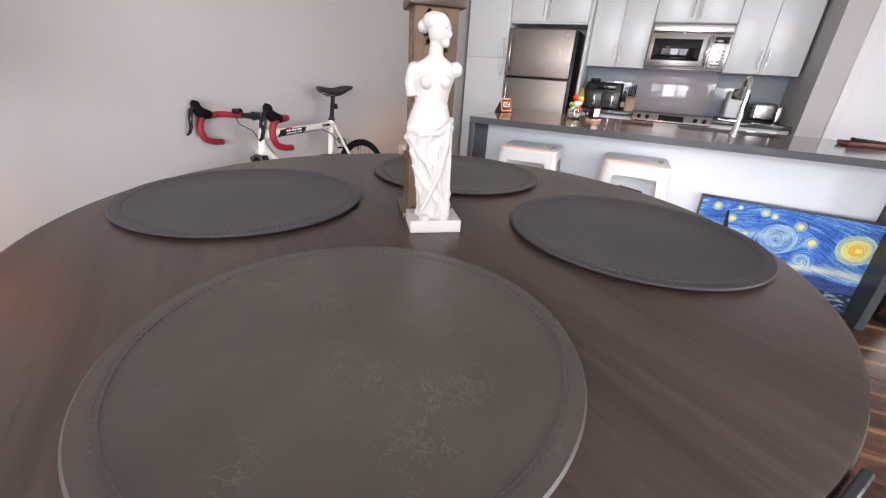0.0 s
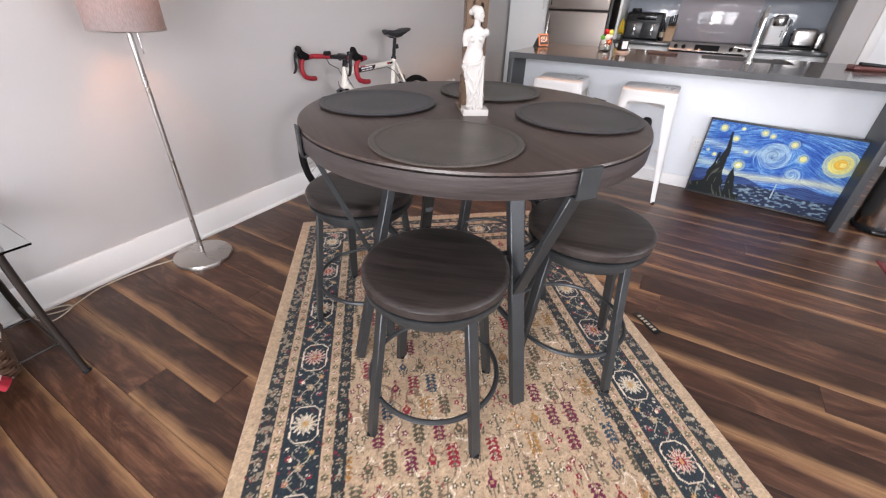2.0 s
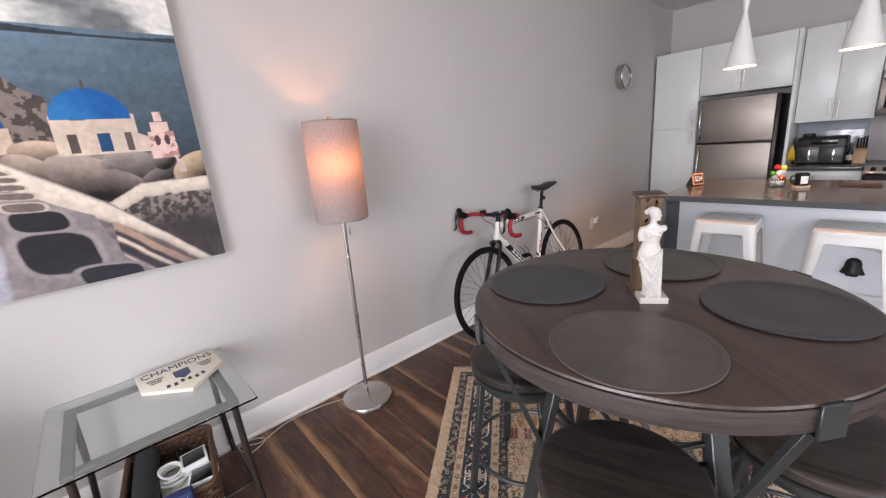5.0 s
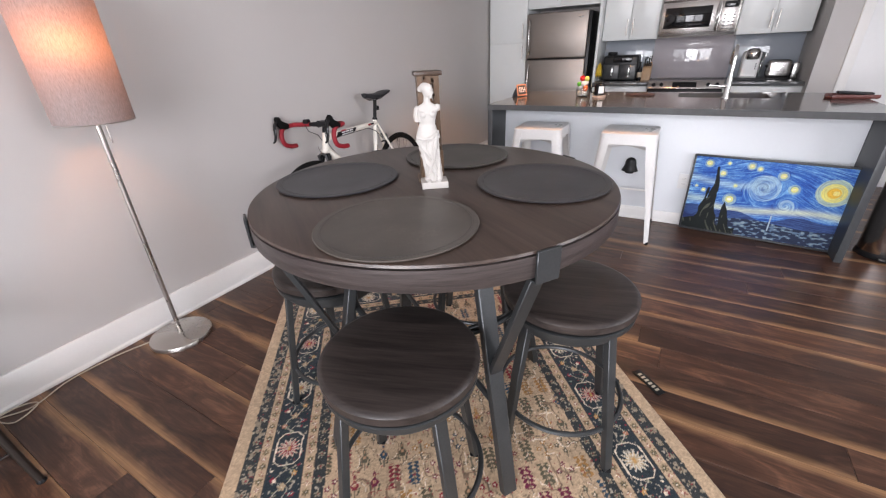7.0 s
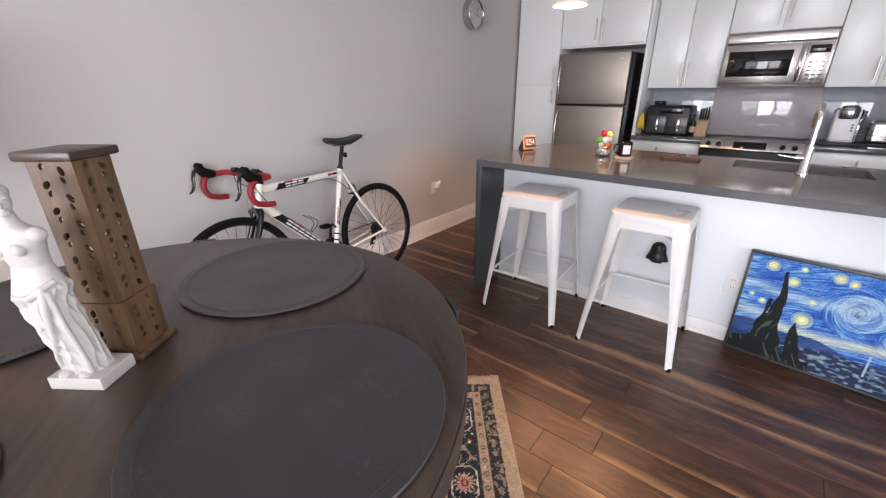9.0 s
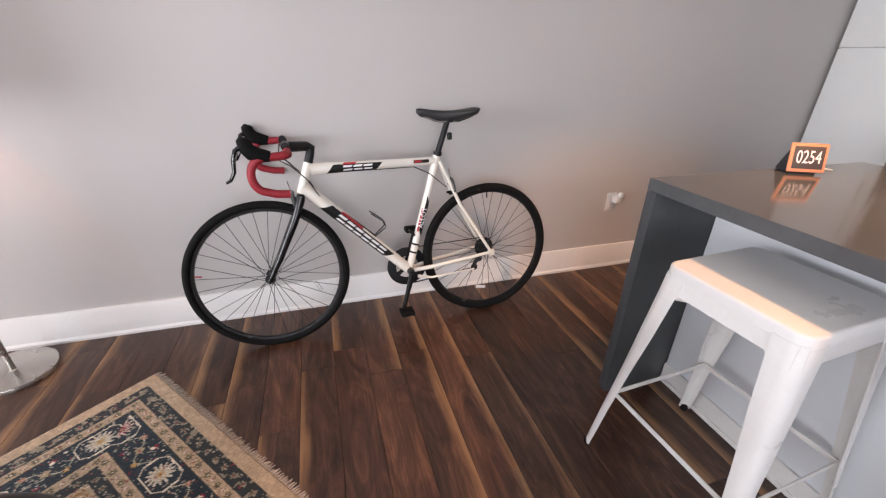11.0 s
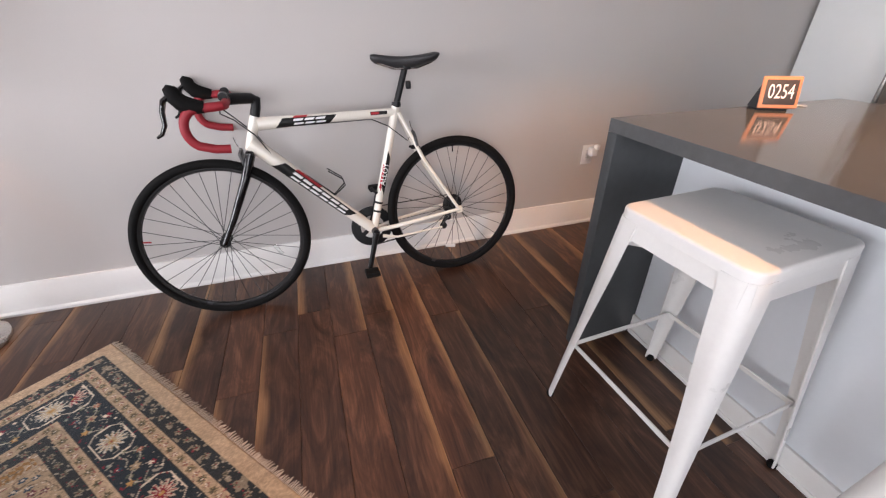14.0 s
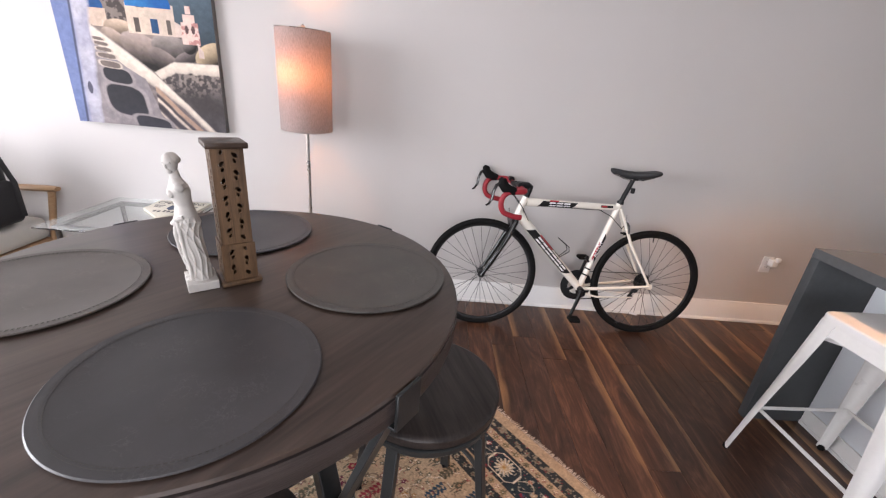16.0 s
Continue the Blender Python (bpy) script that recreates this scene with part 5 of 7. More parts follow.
def island_colour(u, v):
    ny, nx = u.shape[0] - 1, u.shape[1] - 1
    x, y = u, v * 1.495
    n1, n2, n3 = cloudy(x * 7, y * 7, 60, 5), cloudy(x * 26, y * 26, 70, 4), cloudy(x * 3, y * 12, 80, 5)
    c = np.zeros(u.shape + (3,)) + np.array((0.10, 0.145, 0.185))
    # sea, darker to the right and below
    c = c * (0.35 + 1.0 * np.clip((v - 0.35) / 0.4, 0, 1) * (0.75 + 0.5 * (1 - u)))[..., None] * (0.85 + 0.3 * cloudy(x * 2, y * 30, 90, 3))[..., None]
    hz = 0.735 + 0.0 * u
    c = lay(c, (v > hz - 0.018) & (v < hz + 0.012 * np.sin(u * 5 + 1)), (0.035, 0.045, 0.055))
    skyc = v > hz + 0.004
    c = lay(c, skyc, (0.36, 0.37, 0.36))
    c = lay(c, skyc * np.clip((n3 - 0.42) * 5, 0, 1), (0.72, 0.70, 0.66))
    c = lay(c, skyc * np.clip((0.50 - cloudy(x * 4, y * 9, 95, 4)) * 6, 0, 1) * 0.8, (0.10, 0.11, 0.12))
    c = lay(c, np.clip((v - 0.86) * 8, 0, 1) * 0.7, (0.07, 0.08, 0.095))
    # dark cliff and village at the left
    cliff = (v < 0.66 - 0.5 * np.clip(u - 0.20, 0, 1) + 0.05 * n1) & (u < 0.47) & (v > 0.30)
    c = lay(c, cliff, (0.07, 0.055, 0.05))
    c = lay(c, cliff & (n2 > 0.5), (0.20, 0.16, 0.14))
    c = lay(c, (np.hypot((u - 0.235) / 0.085, (v - 0.47) / 0.055) < 1) & (v > 0.47), (0.012, 0.075, 0.22))
    c = lay(c, (np.abs(u - 0.24) < 0.09) & (v > 0.40) & (v < 0.47), (0.55, 0.42, 0.33))
    # boulders, lit from above
    def boulder(c, cx, cy, rx, ry, col, tilt=0.0):
        px, py = (u - cx) / rx, (v - cy - tilt * (u - cx)) / ry
        q = px**2 + py**2 + 0.25 * (n1 - 0.5)
        lit = 0.50 + 0.62 * py - 0.22 * px + 0.9 * (n1 - 0.5) * np.clip(q, 0, 1)
        lit = np.clip(lit, 0.06, 1.15) ** 1.25 * (0.88 + 0.24 * n2)
        k = np.clip((1 - q) * 9, 0, 1)[..., None]
        return c * (1 - k) + np.array(col) * lit[..., None] * k

    rock = (v < 0.395 + 0.03 * np.sin(u * 9 + 2) - 0.16 * np.clip(u - 0.80, 0, 1)) & (u > 0.25)
    c = lay(c, rock, (0.055, 0.042, 0.038))
    c = lay(c, rock * np.clip((n1 - 0.5) * 5, 0, 1) * 0.6, (0.17, 0.13, 0.115))
    for cx, cy, rx, ry, col, tilt in ((0.42, 0.392, 0.12, 0.042, (0.52, 0.39, 0.29), -0.1), (0.36, 0.345, 0.09, 0.05, (0.42, 0.32, 0.26), -0.3), (0.60, 0.365, 0.20, 0.060, (0.40, 0.32, 0.28), 0.05), (0.55, 0.315, 0.17, 0.068, (0.36, 0.28, 0.245), -0.25), (0.71, 0.335, 0.13, 0.060, (0.30, 0.255, 0.235), -0.1), (0.66, 0.285, 0.11, 0.045, (0.22, 0.175, 0.16), -0.3), (0.79, 0.300, 0.08, 0.030, (0.16, 0.13, 0.125), 0.2), (0.825, 0.360, 0.05, 0.040, (0.33, 0.28, 0.26), 0), (0.965, 0.318, 0.115, 0.055, (0.58, 0.44, 0.29), 0.15)):
        c = boulder(c, cx, cy, rx, ry, col, tilt)
    # church body, windows and dome
    wall = (u > 0.455) & (u < 0.755) & (v > 0.385) & (v < 0.495 + 0.01 * np.sin(u * 20))
    c = lay(c, wall, (0.62, 0.50, 0.40))
    c = lay(c, wall * np.clip((u - 0.52) * 3.2, 0, 1) * 0.45, (0.36, 0.28, 0.25))
    for wx, ww, wc in ((0.515, 0.016, (0.09, 0.07, 0.06)), (0.625, 0.022, (0.014, 0.06, 0.15)), (0.715, 0.013, (0.10, 0.08, 0.07))):
        c = lay(c, (np.abs(u - wx) < ww) & (v > 0.392) & (v < 0.447), wc)
    dome = (np.hypot((u - 0.60) / 0.142, (v - 0.488) / 0.088) < 1) & (v > 0.487)
    c = lay(c, dome, (0.010, 0.10, 0.32))
    c = lay(c, dome * np.clip((0.60 - u) * 4 + 0.2 + (n1 - 0.5), 0, 1) * 0.7, (0.04, 0.24, 0.50))
    c = lay(c, (np.abs(u - 0.60) < 0.006) & (v > 0.57) & (v < 0.60), (0.08, 0.07, 0.06))
    c = lay(c, (u > 0.75) & (u < 0.81) & (v > 0.385) & (v < 0.445 - 0.35 * (u - 0.75)), (0.58, 0.46, 0.40))
    # pink belfry
    for z0, z1, hw in ((0.36, 0.405, 0.058), (0.405, 0.445, 0.052), (0.445, 0.475, 0.036), (0.475, 0.505, 0.018)):
        m = (np.abs(u - 0.845) < hw) & (v > z0) & (v < z1)
        c = lay(c, m, (0.46, 0.22, 0.20))
        c = lay(c, m & (n2 > 0.48), (0.66, 0.48, 0.42))
    for bx in (0.825, 0.865):
        c = lay(c, (np.hypot((u - bx) / 0.012, (v - 0.418) / 0.016) < 1), (0.09, 0.05, 0.05))
    c = lay(c, (u > 0.88) & (u < 0.915) & (v > 0.31) & (v < 0.37 - (u - 0.88)), (0.55, 0.43, 0.38))
    # terrace wall on the right: pale coping over dark rough stone
    grit = cloudy(x * 60, y * 60, 75, 3)
    top = 0.288 - 0.36 * np.clip(0.71 - u, 0, 1) + 0.01 * np.clip(u - 0.71, 0, 1)
    ter = (u > 0.545) & (v < top) & (v > 0.0)
    c = lay(c, ter, (0.050, 0.042, 0.042))
    c = lay(c, ter * np.clip((grit - 0.45) * 5, 0, 1) * np.clip((v - top + 0.15) * 9, 0, 1), (0.34, 0.28, 0.245))
    c = lay(c, ter * np.clip((n1 - 0.45) * 3, 0, 1) * 0.5, (0.115, 0.10, 0.10))
    rim = np.clip((top - v) * 160, 0, 1) * np.clip((v - top + 0.050 + 0.016 * (n2 - 0.5)) * 120, 0, 1) * (u > 0.56)
    c = lay(c, rim, (0.66, 0.57, 0.48))
    c = lay(c, rim * np.clip((0.025 - (v - top + 0.05)) * 50, 0, 1) * 0.6, (0.42, 0.34, 0.29))
    # long pale parapet running down to the right, with ledges below it
    line = np.where(u < 0.575, 0.39 - 0.49 * (u - 0.26), 0.236 - 0.65 * (u - 0.575)) + 0.006 * (n1 - 0.5)
    thick = 0.095 - 0.05 * np.clip((u - 0.40) * 3, 0, 1)
    d = line - v
    low = (d > 0) & (u > 0.22)
    c = lay(c, low & (d < 0.30), (0.13, 0.105, 0.105))
    c = lay(c, (low & (d < 0.30)) * np.clip((n2 - 0.42) * 4, 0, 1) * 0.6, (0.24, 0.20, 0.19))
    soft = np.clip(d * 90, 0, 1) * np.clip((thick - d) * 60, 0, 1) * (u > 0.20)
    c = lay(c, soft, (0.68, 0.59, 0.50))
    c = lay(c, soft * np.clip((d / thick - 0.45) * 1.6, 0, 1) * 0.8, (0.46, 0.36, 0.29))
    c = lay(c, soft * np.clip((n1 - 0.52) * 5, 0, 1) * 0.45, (0.40, 0.33, 0.29))
    for q0, hw, col in ((0.075, 0.016, (0.38, 0.25, 0.18)), (0.100, 0.009, (0.055, 0.042, 0.045)), (0.118, 0.010, (0.60, 0.49, 0.40)), (0.146, 0.016, (0.045, 0.036, 0.040)), (0.172, 0.007, (0.52, 0.42, 0.35))):
        c = lay(c, np.clip((hw - np.abs(d - q0 - 0.02 * (n1 - 0.5))) * 200, 0, 1) * (u > 0.56), col)
    # steps with dark treads between pale kerbs
    stp = (d > thick * 0.8) & (u < 0.60 - 0.45 * v) & (v < 0.385) & (u > 0.10)
    c = lay(c, stp, (0.21, 0.185, 0.195))
    c = lay(c, stp * np.clip((n1 - 0.42) * 4, 0, 1) * 0.6, (0.34, 0.29, 0.28))
    for k, (cx, cy, rx, ry) in enumerate(((0.355, 0.106, 0.128, 0.066), (0.515, 0.012, 0.125, 0.034), (0.325, 0.210, 0.092, 0.031), (0.292, 0.254, 0.066, 0.013), (0.280, 0.287, 0.058, 0.010), (0.268, 0.312, 0.050, 0.008), (0.258, 0.334, 0.044, 0.007), (0.248, 0.353, 0.038, 0.006))):
        q = (np.abs((u - cx + 0.25 * (v - cy)) / rx) ** 3.2 + np.abs((v - cy + 0.06 * (u - cx)) / ry) ** 3.2) ** (1 / 3.2) + 0.22 * (n1 - 0.5)
        c = lay(c, np.clip((1.22 - q) * 8, 0, 1) * (u > 0.08) * (d > 0.02), (0.52, 0.43, 0.36) if k > 2 else (0.30, 0.26, 0.26))
        c = lay(c, np.clip((0.98 - q) * 12, 0, 1) * (d > 0.03), (0.022, 0.021, 0.026) if k < 3 else (0.16, 0.125, 0.11))
    # lilac-grey side wall, bluer towards its outer edge
    lil = np.clip((0.185 + 0.16 * (v - 0.12) - u + 0.03 * (n1 - 0.5)) * 40, 0, 1) * (v < 0.60)
    c = lay(c, lil, (0.36, 0.35, 0.43))
    c = lay(c, lil * np.clip((n1 - 0.40) * 4, 0, 1) * 0.6, (0.52, 0.50, 0.55))
    c = lay(c, lil * np.clip((0.085 + 0.10 * v - u) * 30, 0, 1) * 0.85, (0.10, 0.15, 0.33))
    c = lay(c, lil * np.clip((0.010 - np.abs(u - 0.055 - 0.12 * v)) * 200, 0, 1) * 0.8, (0.035, 0.04, 0.07))
    c = lay(c, (np.hypot((u - 0.125) / 0.016, (v - 0.15) / 0.026) < 1) * 0.9, (0.05, 0.05, 0.08))
    c = lay(c, np.clip((0.10 - v) * 7, 0, 1) * 0.35, (0.06, 0.06, 0.085))
    return c * (0.70 + 0.28 * n2 + 0.34 * cloudy(x * 60, y * 60, 61, 4))[..., None]


CW, CH, CZ, CY0 = 0.863, 1.29, 1.031, -0.409
cnv = thing("canvas_print", Matrix(((0, 0, 1, 0.0), (1, 0, 0, CY0), (0, 1, 0, CZ), (0, 0, 0, 1))), "tall frameless canvas print of a blue-domed church above the sea", "picture")
me = dyed_sheet("print", CW, CH, 300, 440, island_colour)
me.materials.append(coloured("printed_canvas", 0.6, 0.25, 900, 0.0005))
o = new("print", me)
o.parent, o.matrix_basis = cnv, pose(0, 0, 0.040)
bm = bmesh.new()
box(bm, (CW / 2, CH / 2, 0.0205), (CW, CH, 0.037), 0.001)
part("stretcher_frame", bm, surface("wrapped_canvas_edge", (0.16, 0.155, 0.15), 0.8, vary=0.3, coarse=6), cnv)

# ---- road bicycle leaning on the wall ----
BX = Vector((-0.028, 1, 0)).normalized()
BZ = Vector((-0.115, 0, 1))
BZ = (BZ - BX * BZ.dot(BX)).normalized()
bm4 = Matrix((BX, BZ.cross(BX), BZ)).transposed().to_4x4()
bm4.translation = Vector((0.292, 2.06, 0.0))
bike = thing("road_bicycle", bm4, "cream-white road bicycle with red drop bars leaning on the wall", "bicycle")
WR = 0.345
F_HUB, R_HUB, BB = Vector((0.0, 0, WR)), Vector((1.058, 0, WR)), Vector((0.637, 0, 0.288))
SEAT_C, HEAD_T, HEAD_B = Vector((0.790, 0, 0.825)), Vector((0.220, 0, 0.840)), Vector((0.176, 0, 0.712))
SPOKE = surface("dark_spoke_steel", (0.06, 0.06, 0.06), 0.35, 0.8, bump=0)
RIMB = surface("black_rim", (0.018, 0.018, 0.019), 0.25, 0.3, bump=0)
side = Matrix.Rotation(radians(90), 4, "X")


def wheel(hub, rear):
    bm = bmesh.new()
    lathe(bm, [(0.303, -0.009), (0.312, -0.011), (0.324, -0.010), (0.326, 0.0), (0.324, 0.010), (0.312, 0.011), (0.303, 0.009), (0.299, 0.0), (0.303, -0.009)], 80, side, close=False)
    w = part("wheel", bm, RIMB, bike, "black rim with thin dark spokes", Matrix.Translation(hub))
    bm = bmesh.new()
    mean, r = WR - 0.0165, 0.0185
    tube(bm, [(mean * math.cos(a), 0, mean * math.sin(a)) for a in np.linspace(0, 2 * math.pi, 97)[:-1]], r, 14, True)
    part("tyre", bm, RUBBER, w, "black road tyre")
    bm = bmesh.new()
    lathe(bm, [(0.005, -0.06), (0.009, -0.05), (0.009, -0.036), (0.022, -0.035), (0.022, -0.031), (0.012, -0.028), (0.012, 0.028), (0.022, 0.031), (0.022, 0.035), (0.009, 0.036), (0.009, 0.05), (0.005, 0.06)], 24, side)
    part("hub", bm, BLACKP, w)
    bm = bmesh.new()
    rod(bm, (0, 0, 0), (0, 0, 1), 0.0014, seg=5)
    spoke = mesh_of("spoke", bm, SPOKE)
    for k in range(32):
        a = 2 * math.pi * (k + 0.5) / 32
        lean = (0.55 if (k // 2) % 2 else -0.55)
        p = Vector((0.020 * math.cos(a + lean), 0.033 * (1 if k % 2 else -1), 0.020 * math.sin(a + lean)))
        q = Vector((0.302 * math.cos(a), 0, 0.302 * math.sin(a)))
        d = q - p
        o = new("spoke", spoke)
        o.parent = w
        o.matrix_basis = Matrix.Translation(p) @ d.to_track_quat("Z", "Y").to_matrix().to_4x4() @ Matrix.Diagonal((1, 1, d.length, 1))
    bm = bmesh.new()
    a = 3.0 if not rear else 1.58
    rod(bm, (0.300 * math.cos(a), 0, 0.300 * math.sin(a)), (0.272 * math.cos(a), 0, 0.272 * math.sin(a)), 0.0035, seg=8)
    part("valve", bm, DECALR if not rear else BLACKP, w)
    bm = bmesh.new()
    a = -0.35 if not rear else -1.75
    c = Vector((0.21 * math.cos(a), -0.02, 0.21 * math.sin(a)))
    box(bm, (0, 0, 0), (0.055, 0.006, 0.016), 0.003, Matrix.Translation(c) @ Matrix.Rotation(0.2 if rear else 1.1, 4, "Y"))
    part("reflector", bm, WHITEP if rear else CLEAR, w, "clear spoke reflector")
    return w


wheel(F_HUB, False)
wheel(R_HUB, True)


def tube_part(name, pts, r, material, label="", flat=None, seg=18):
    bm = bmesh.new()
    tube(bm, pts, r, seg, flat=flat)
    return part(name, bm, material, bike, label)


dt0, dt1 = HEAD_B + Vector((0.006, 0, 0.028)), BB
tt0, tt1 = HEAD_T + Vector((0.006, 0, -0.030)), SEAT_C + Vector((0.0, 0, -0.008))
down = tube_part("down_tube", [dt0, dt0.lerp(dt1, 0.3), dt1], [0.0315, 0.0295, 0.0245], BIKEW)
top = tube_part("top_tube", [tt0, tt0.lerp(tt1, 0.3), tt1], [0.0265, 0.0220, 0.0185], BIKEW)
seat_tube = tube_part("seat_tube", [BB, SEAT_C + Vector((0.006, 0, 0.02))], [0.0180, 0.0180], BIKEW)
tube_part("head_tube", [HEAD_B, HEAD_T], 0.020, BIKEW)
for y in (-1, 1):
    tube_part("seat_stay", [SEAT_C + Vector((0.012, y * 0.012, -0.01)), Vector((0.90, y * 0.035, 0.60)), R_HUB + Vector((0, y * 0.062, 0))], [0.009, 0.009, 0.0075], BIKEW, seg=12)
    tube_part("chain_stay", [BB + Vector((0.02, y * 0.02, 0)), Vector((0.75, y * 0.04, 0.302)), R_HUB + Vector((0, y * 0.062, 0))], [0.011, 0.0105, 0.008], BIKEW, seg=12)
    bm = bmesh.new()
    box(bm, R_HUB + Vector((0.0, y * 0.062, 0)), (0.034, 0.006, 0.034), 0.008)
    part("dropout", bm, BIKEW, bike)
    tube_part("fork_blade", [HEAD_B + Vector((-0.004, y * 0.03, -0.02)), Vector((0.135, y * 0.042, 0.60)), Vector((0.055, y * 0.046, 0.44)), F_HUB + Vector((0, y * 0.052, 0))], [0.0185, 0.0175, 0.0135, 0.010], BLACKG, "glossy black fork blade", seg=14)
bm = bmesh.new()
box(bm, HEAD_B + Vector((-0.004, 0, -0.016)), (0.034, 0.075, 0.03), 0.010, seg=3)
part("fork_crown", bm, BLACKG, bike)
# decals wrapped on the side that faces the room, with plain blocks in place of the maker's words
def tube_patch(name, tb, p, q, radii, s0, s1, a0, a1, skew, lift, material, label=""):
    """A sticker on a tube: s along it from p to q, angles in degrees up from the side that faces the room."""
    d = (q - p).normalized()
    up = d.cross(Vector((0, 1, 0)))
    up = up if up.z + up.x * 0.2 > 0 else -up
    bm = bmesh.new()
    grid = []
    for i in range(9):
        col = []
        for j in range(9):
            a = a0 + (a1 - a0) * j / 8
            f = s0 + (s1 - s0) * i / 8 + skew * radians(a - (a0 + a1) / 2)
            r = float(np.interp(f, (0, 0.3, 1), radii)) + lift
            col.append(bm.verts.new(p.lerp(q, f) + r * (Vector((0, -math.cos(radians(a)), 0)) + up * math.sin(radians(a)))))
        grid.append(col)
    for i in range(8):
        for j in range(8):
            bm.faces.new((grid[i][j], grid[i + 1][j], grid[i + 1][j + 1], grid[i][j + 1]))
    return part(name, bm, material, tb, label)


DOWN_R, TOP_R, SEAT_R = (0.0315, 0.0295, 0.0245), (0.0265, 0.0220, 0.0185), (0.018, 0.018, 0.018)
for tb, p, q, radii, s0, s1, b0, b1, n in ((down, dt0, dt1, DOWN_R, 0.20, 0.78, 0.30, 0.745, 6), (top, tt0, tt1, TOP_R, 0.14, 0.52, 0.235, 0.47, 3)):
    tube_patch("decal", tb, p, q, radii, s0, s1, -58, 38, 0.035, 0.0005, DECALK, "black slanted decal")
    tube_patch("decal_stripe", tb, p, q, radii, b0 + 0.01, b0 + (b1 - b0) * 0.45, 34, 62, 0.03, 0.0009, DECALR, "thin red stripe")
    w = (b1 - b0) / n
    for k in range(n):
        for a0, a1 in ((-36, -16), (2, 24)):
            tube_patch("decal_mark", tb, p, q, radii, b0 + w * (k + 0.08), b0 + w * (k + 0.92), a0, a1, 0.03, 0.0010, DECALW)
tube_patch("decal", top, tt0, tt1, TOP_R, 0.80, 0.93, -12, 32, 0.0, 0.0005, DECALK, "small dark pill decal")
tube_patch("decal_stripe", top, tt0, tt1, TOP_R, 0.805, 0.865, -4, 24, 0.0, 0.0009, DECALR)
tube_patch("decal", seat_tube, BB, SEAT_C, SEAT_R, 0.34, 0.65, -55, 10, 0.06, 0.0005, DECALK, "black slanted decal")
tube_patch("decal_stripe", seat_tube, BB, SEAT_C, SEAT_R, 0.36, 0.56, 14, 46, 0.05, 0.0009, DECALR, "thin red stripe")
d = (SEAT_C - BB).normalized()
m = Matrix((d, Vector((0, -1, 0)).cross(d), Vector((0, -1, 0)))).transposed().to_4x4()
m.translation = BB.lerp(SEAT_C, 0.49) + Vector((0, -0.0190, 0))
lettering("lettering", "ALLOY", 0.034, DECALW, seat_tube, m, 0.0004, label="white lettering")
for f in (0.16, 0.235):
    bm = bmesh.new()
    tube(bm, [BB.lerp(SEAT_C, f), BB.lerp(SEAT_C, f + 0.018)], 0.0188, 18)
    part("clamp_band", bm, BLACKP, seat_tube)
# seat post and saddle
d = (SEAT_C - BB).normalized()
post_top = SEAT_C + Vector((0.058, 0, 0.165))
tube_part("seat_post", [SEAT_C, post_top], 0.0138, BLACKP)
bm = bmesh.new()
lathe(bm, [(0.019, -0.01), (0.021, 0), (0.019, 0.012)], 20, Matrix.Translation(SEAT_C + Vector((0.008, 0, 0.022))))
part("seat_clamp", bm, BLACKP, bike)
bm = bmesh.new()
rings = []
for f in np.linspace(0, 1, 19):
    x = 0.705 + 0.29 * f
    w = 0.019 + 0.05 * (1 / (1 + math.exp(-(f - 0.62) * 11))) + 0.004 * f
    z = 1.030 + 0.010 * (1 - f) - 0.012 * math.sin(math.pi * f) + 0.012 * f * f
    if f in (0.0, 1.0):
        w *= 0.6
    drop = 0.022 + 0.016 * math.sin(math.pi * f)
    rings.append([bm.verts.new((x, w * math.cos(a), z + (0.012 * math.sin(a) if math.sin(a) > 0 else drop * math.sin(a)) * (0.6 if f in (0.0, 1.0) else 1))) for a in (2 * math.pi * k / 20 for k in range(20))])
for a, b in zip(rings, rings[1:]):
    for k in range(20):
        bm.faces.new((a[k], a[(k + 1) % 20], b[(k + 1) % 20], b[k]))
bm.faces.new(rings[0])
bm.faces.new(rings[-1])
saddle = part("saddle", bm, surface("black_saddle_vinyl", (0.022, 0.022, 0.024), 0.5, vary=0.15, fine=250, bump=0.2), bike, "black padded saddle", smooth=60)
bm = bmesh.new()
for y in (-0.018, 0.018):
    tube(bm, [(0.73, y * 0.4, 1.015), (0.80, y, 0.990), (0.90, y, 0.990), (0.965, y * 1.3, 1.012)], 0.0035, 8)
part("rail", bm, CHROME, saddle)
bm = bmesh.new()
box(bm, post_top + Vector((0.006, 0, 0.006)), (0.036, 0.044, 0.022), 0.005)
part("saddle_clamp", bm, BLACKP, bike)
bm = bmesh.new()
box(bm, (0.858, -0.002, 0.925), (0.022, 0.022, 0.034), 0.006)
part("rear_light", bm, BLACKP, bike)
# stem, drop bars, hoods, levers
tube_part("stem", [HEAD_T, HEAD_T + Vector((0.012, 0, 0.035)), (0.236, 0.001, 0.900), (0.222, -0.006, 0.907), (0.1395, -0.042, 0.910)], [0.019, 0.018, 0.020, 0.020, 0.022], BLACKP)
bars = Matrix.Translation((0.1395, -0.042, 0.910)) @ Matrix.Rotation(radians(4.3), 4, "Z") @ Matrix.Rotation(radians(3.9), 4, "X")
hw = 0.214
bm = bmesh.new()
tube(bm, [bars @ Vector(q) for q in ((0, -0.075, 0), (0, -0.03, 0), (0, 0.03, 0), (0, 0.075, 0))], [0.012, 0.0155, 0.0155, 0.012], 14)
bar = part("handlebar", bm, BLACKP, bike, "drop handlebar with red tape")
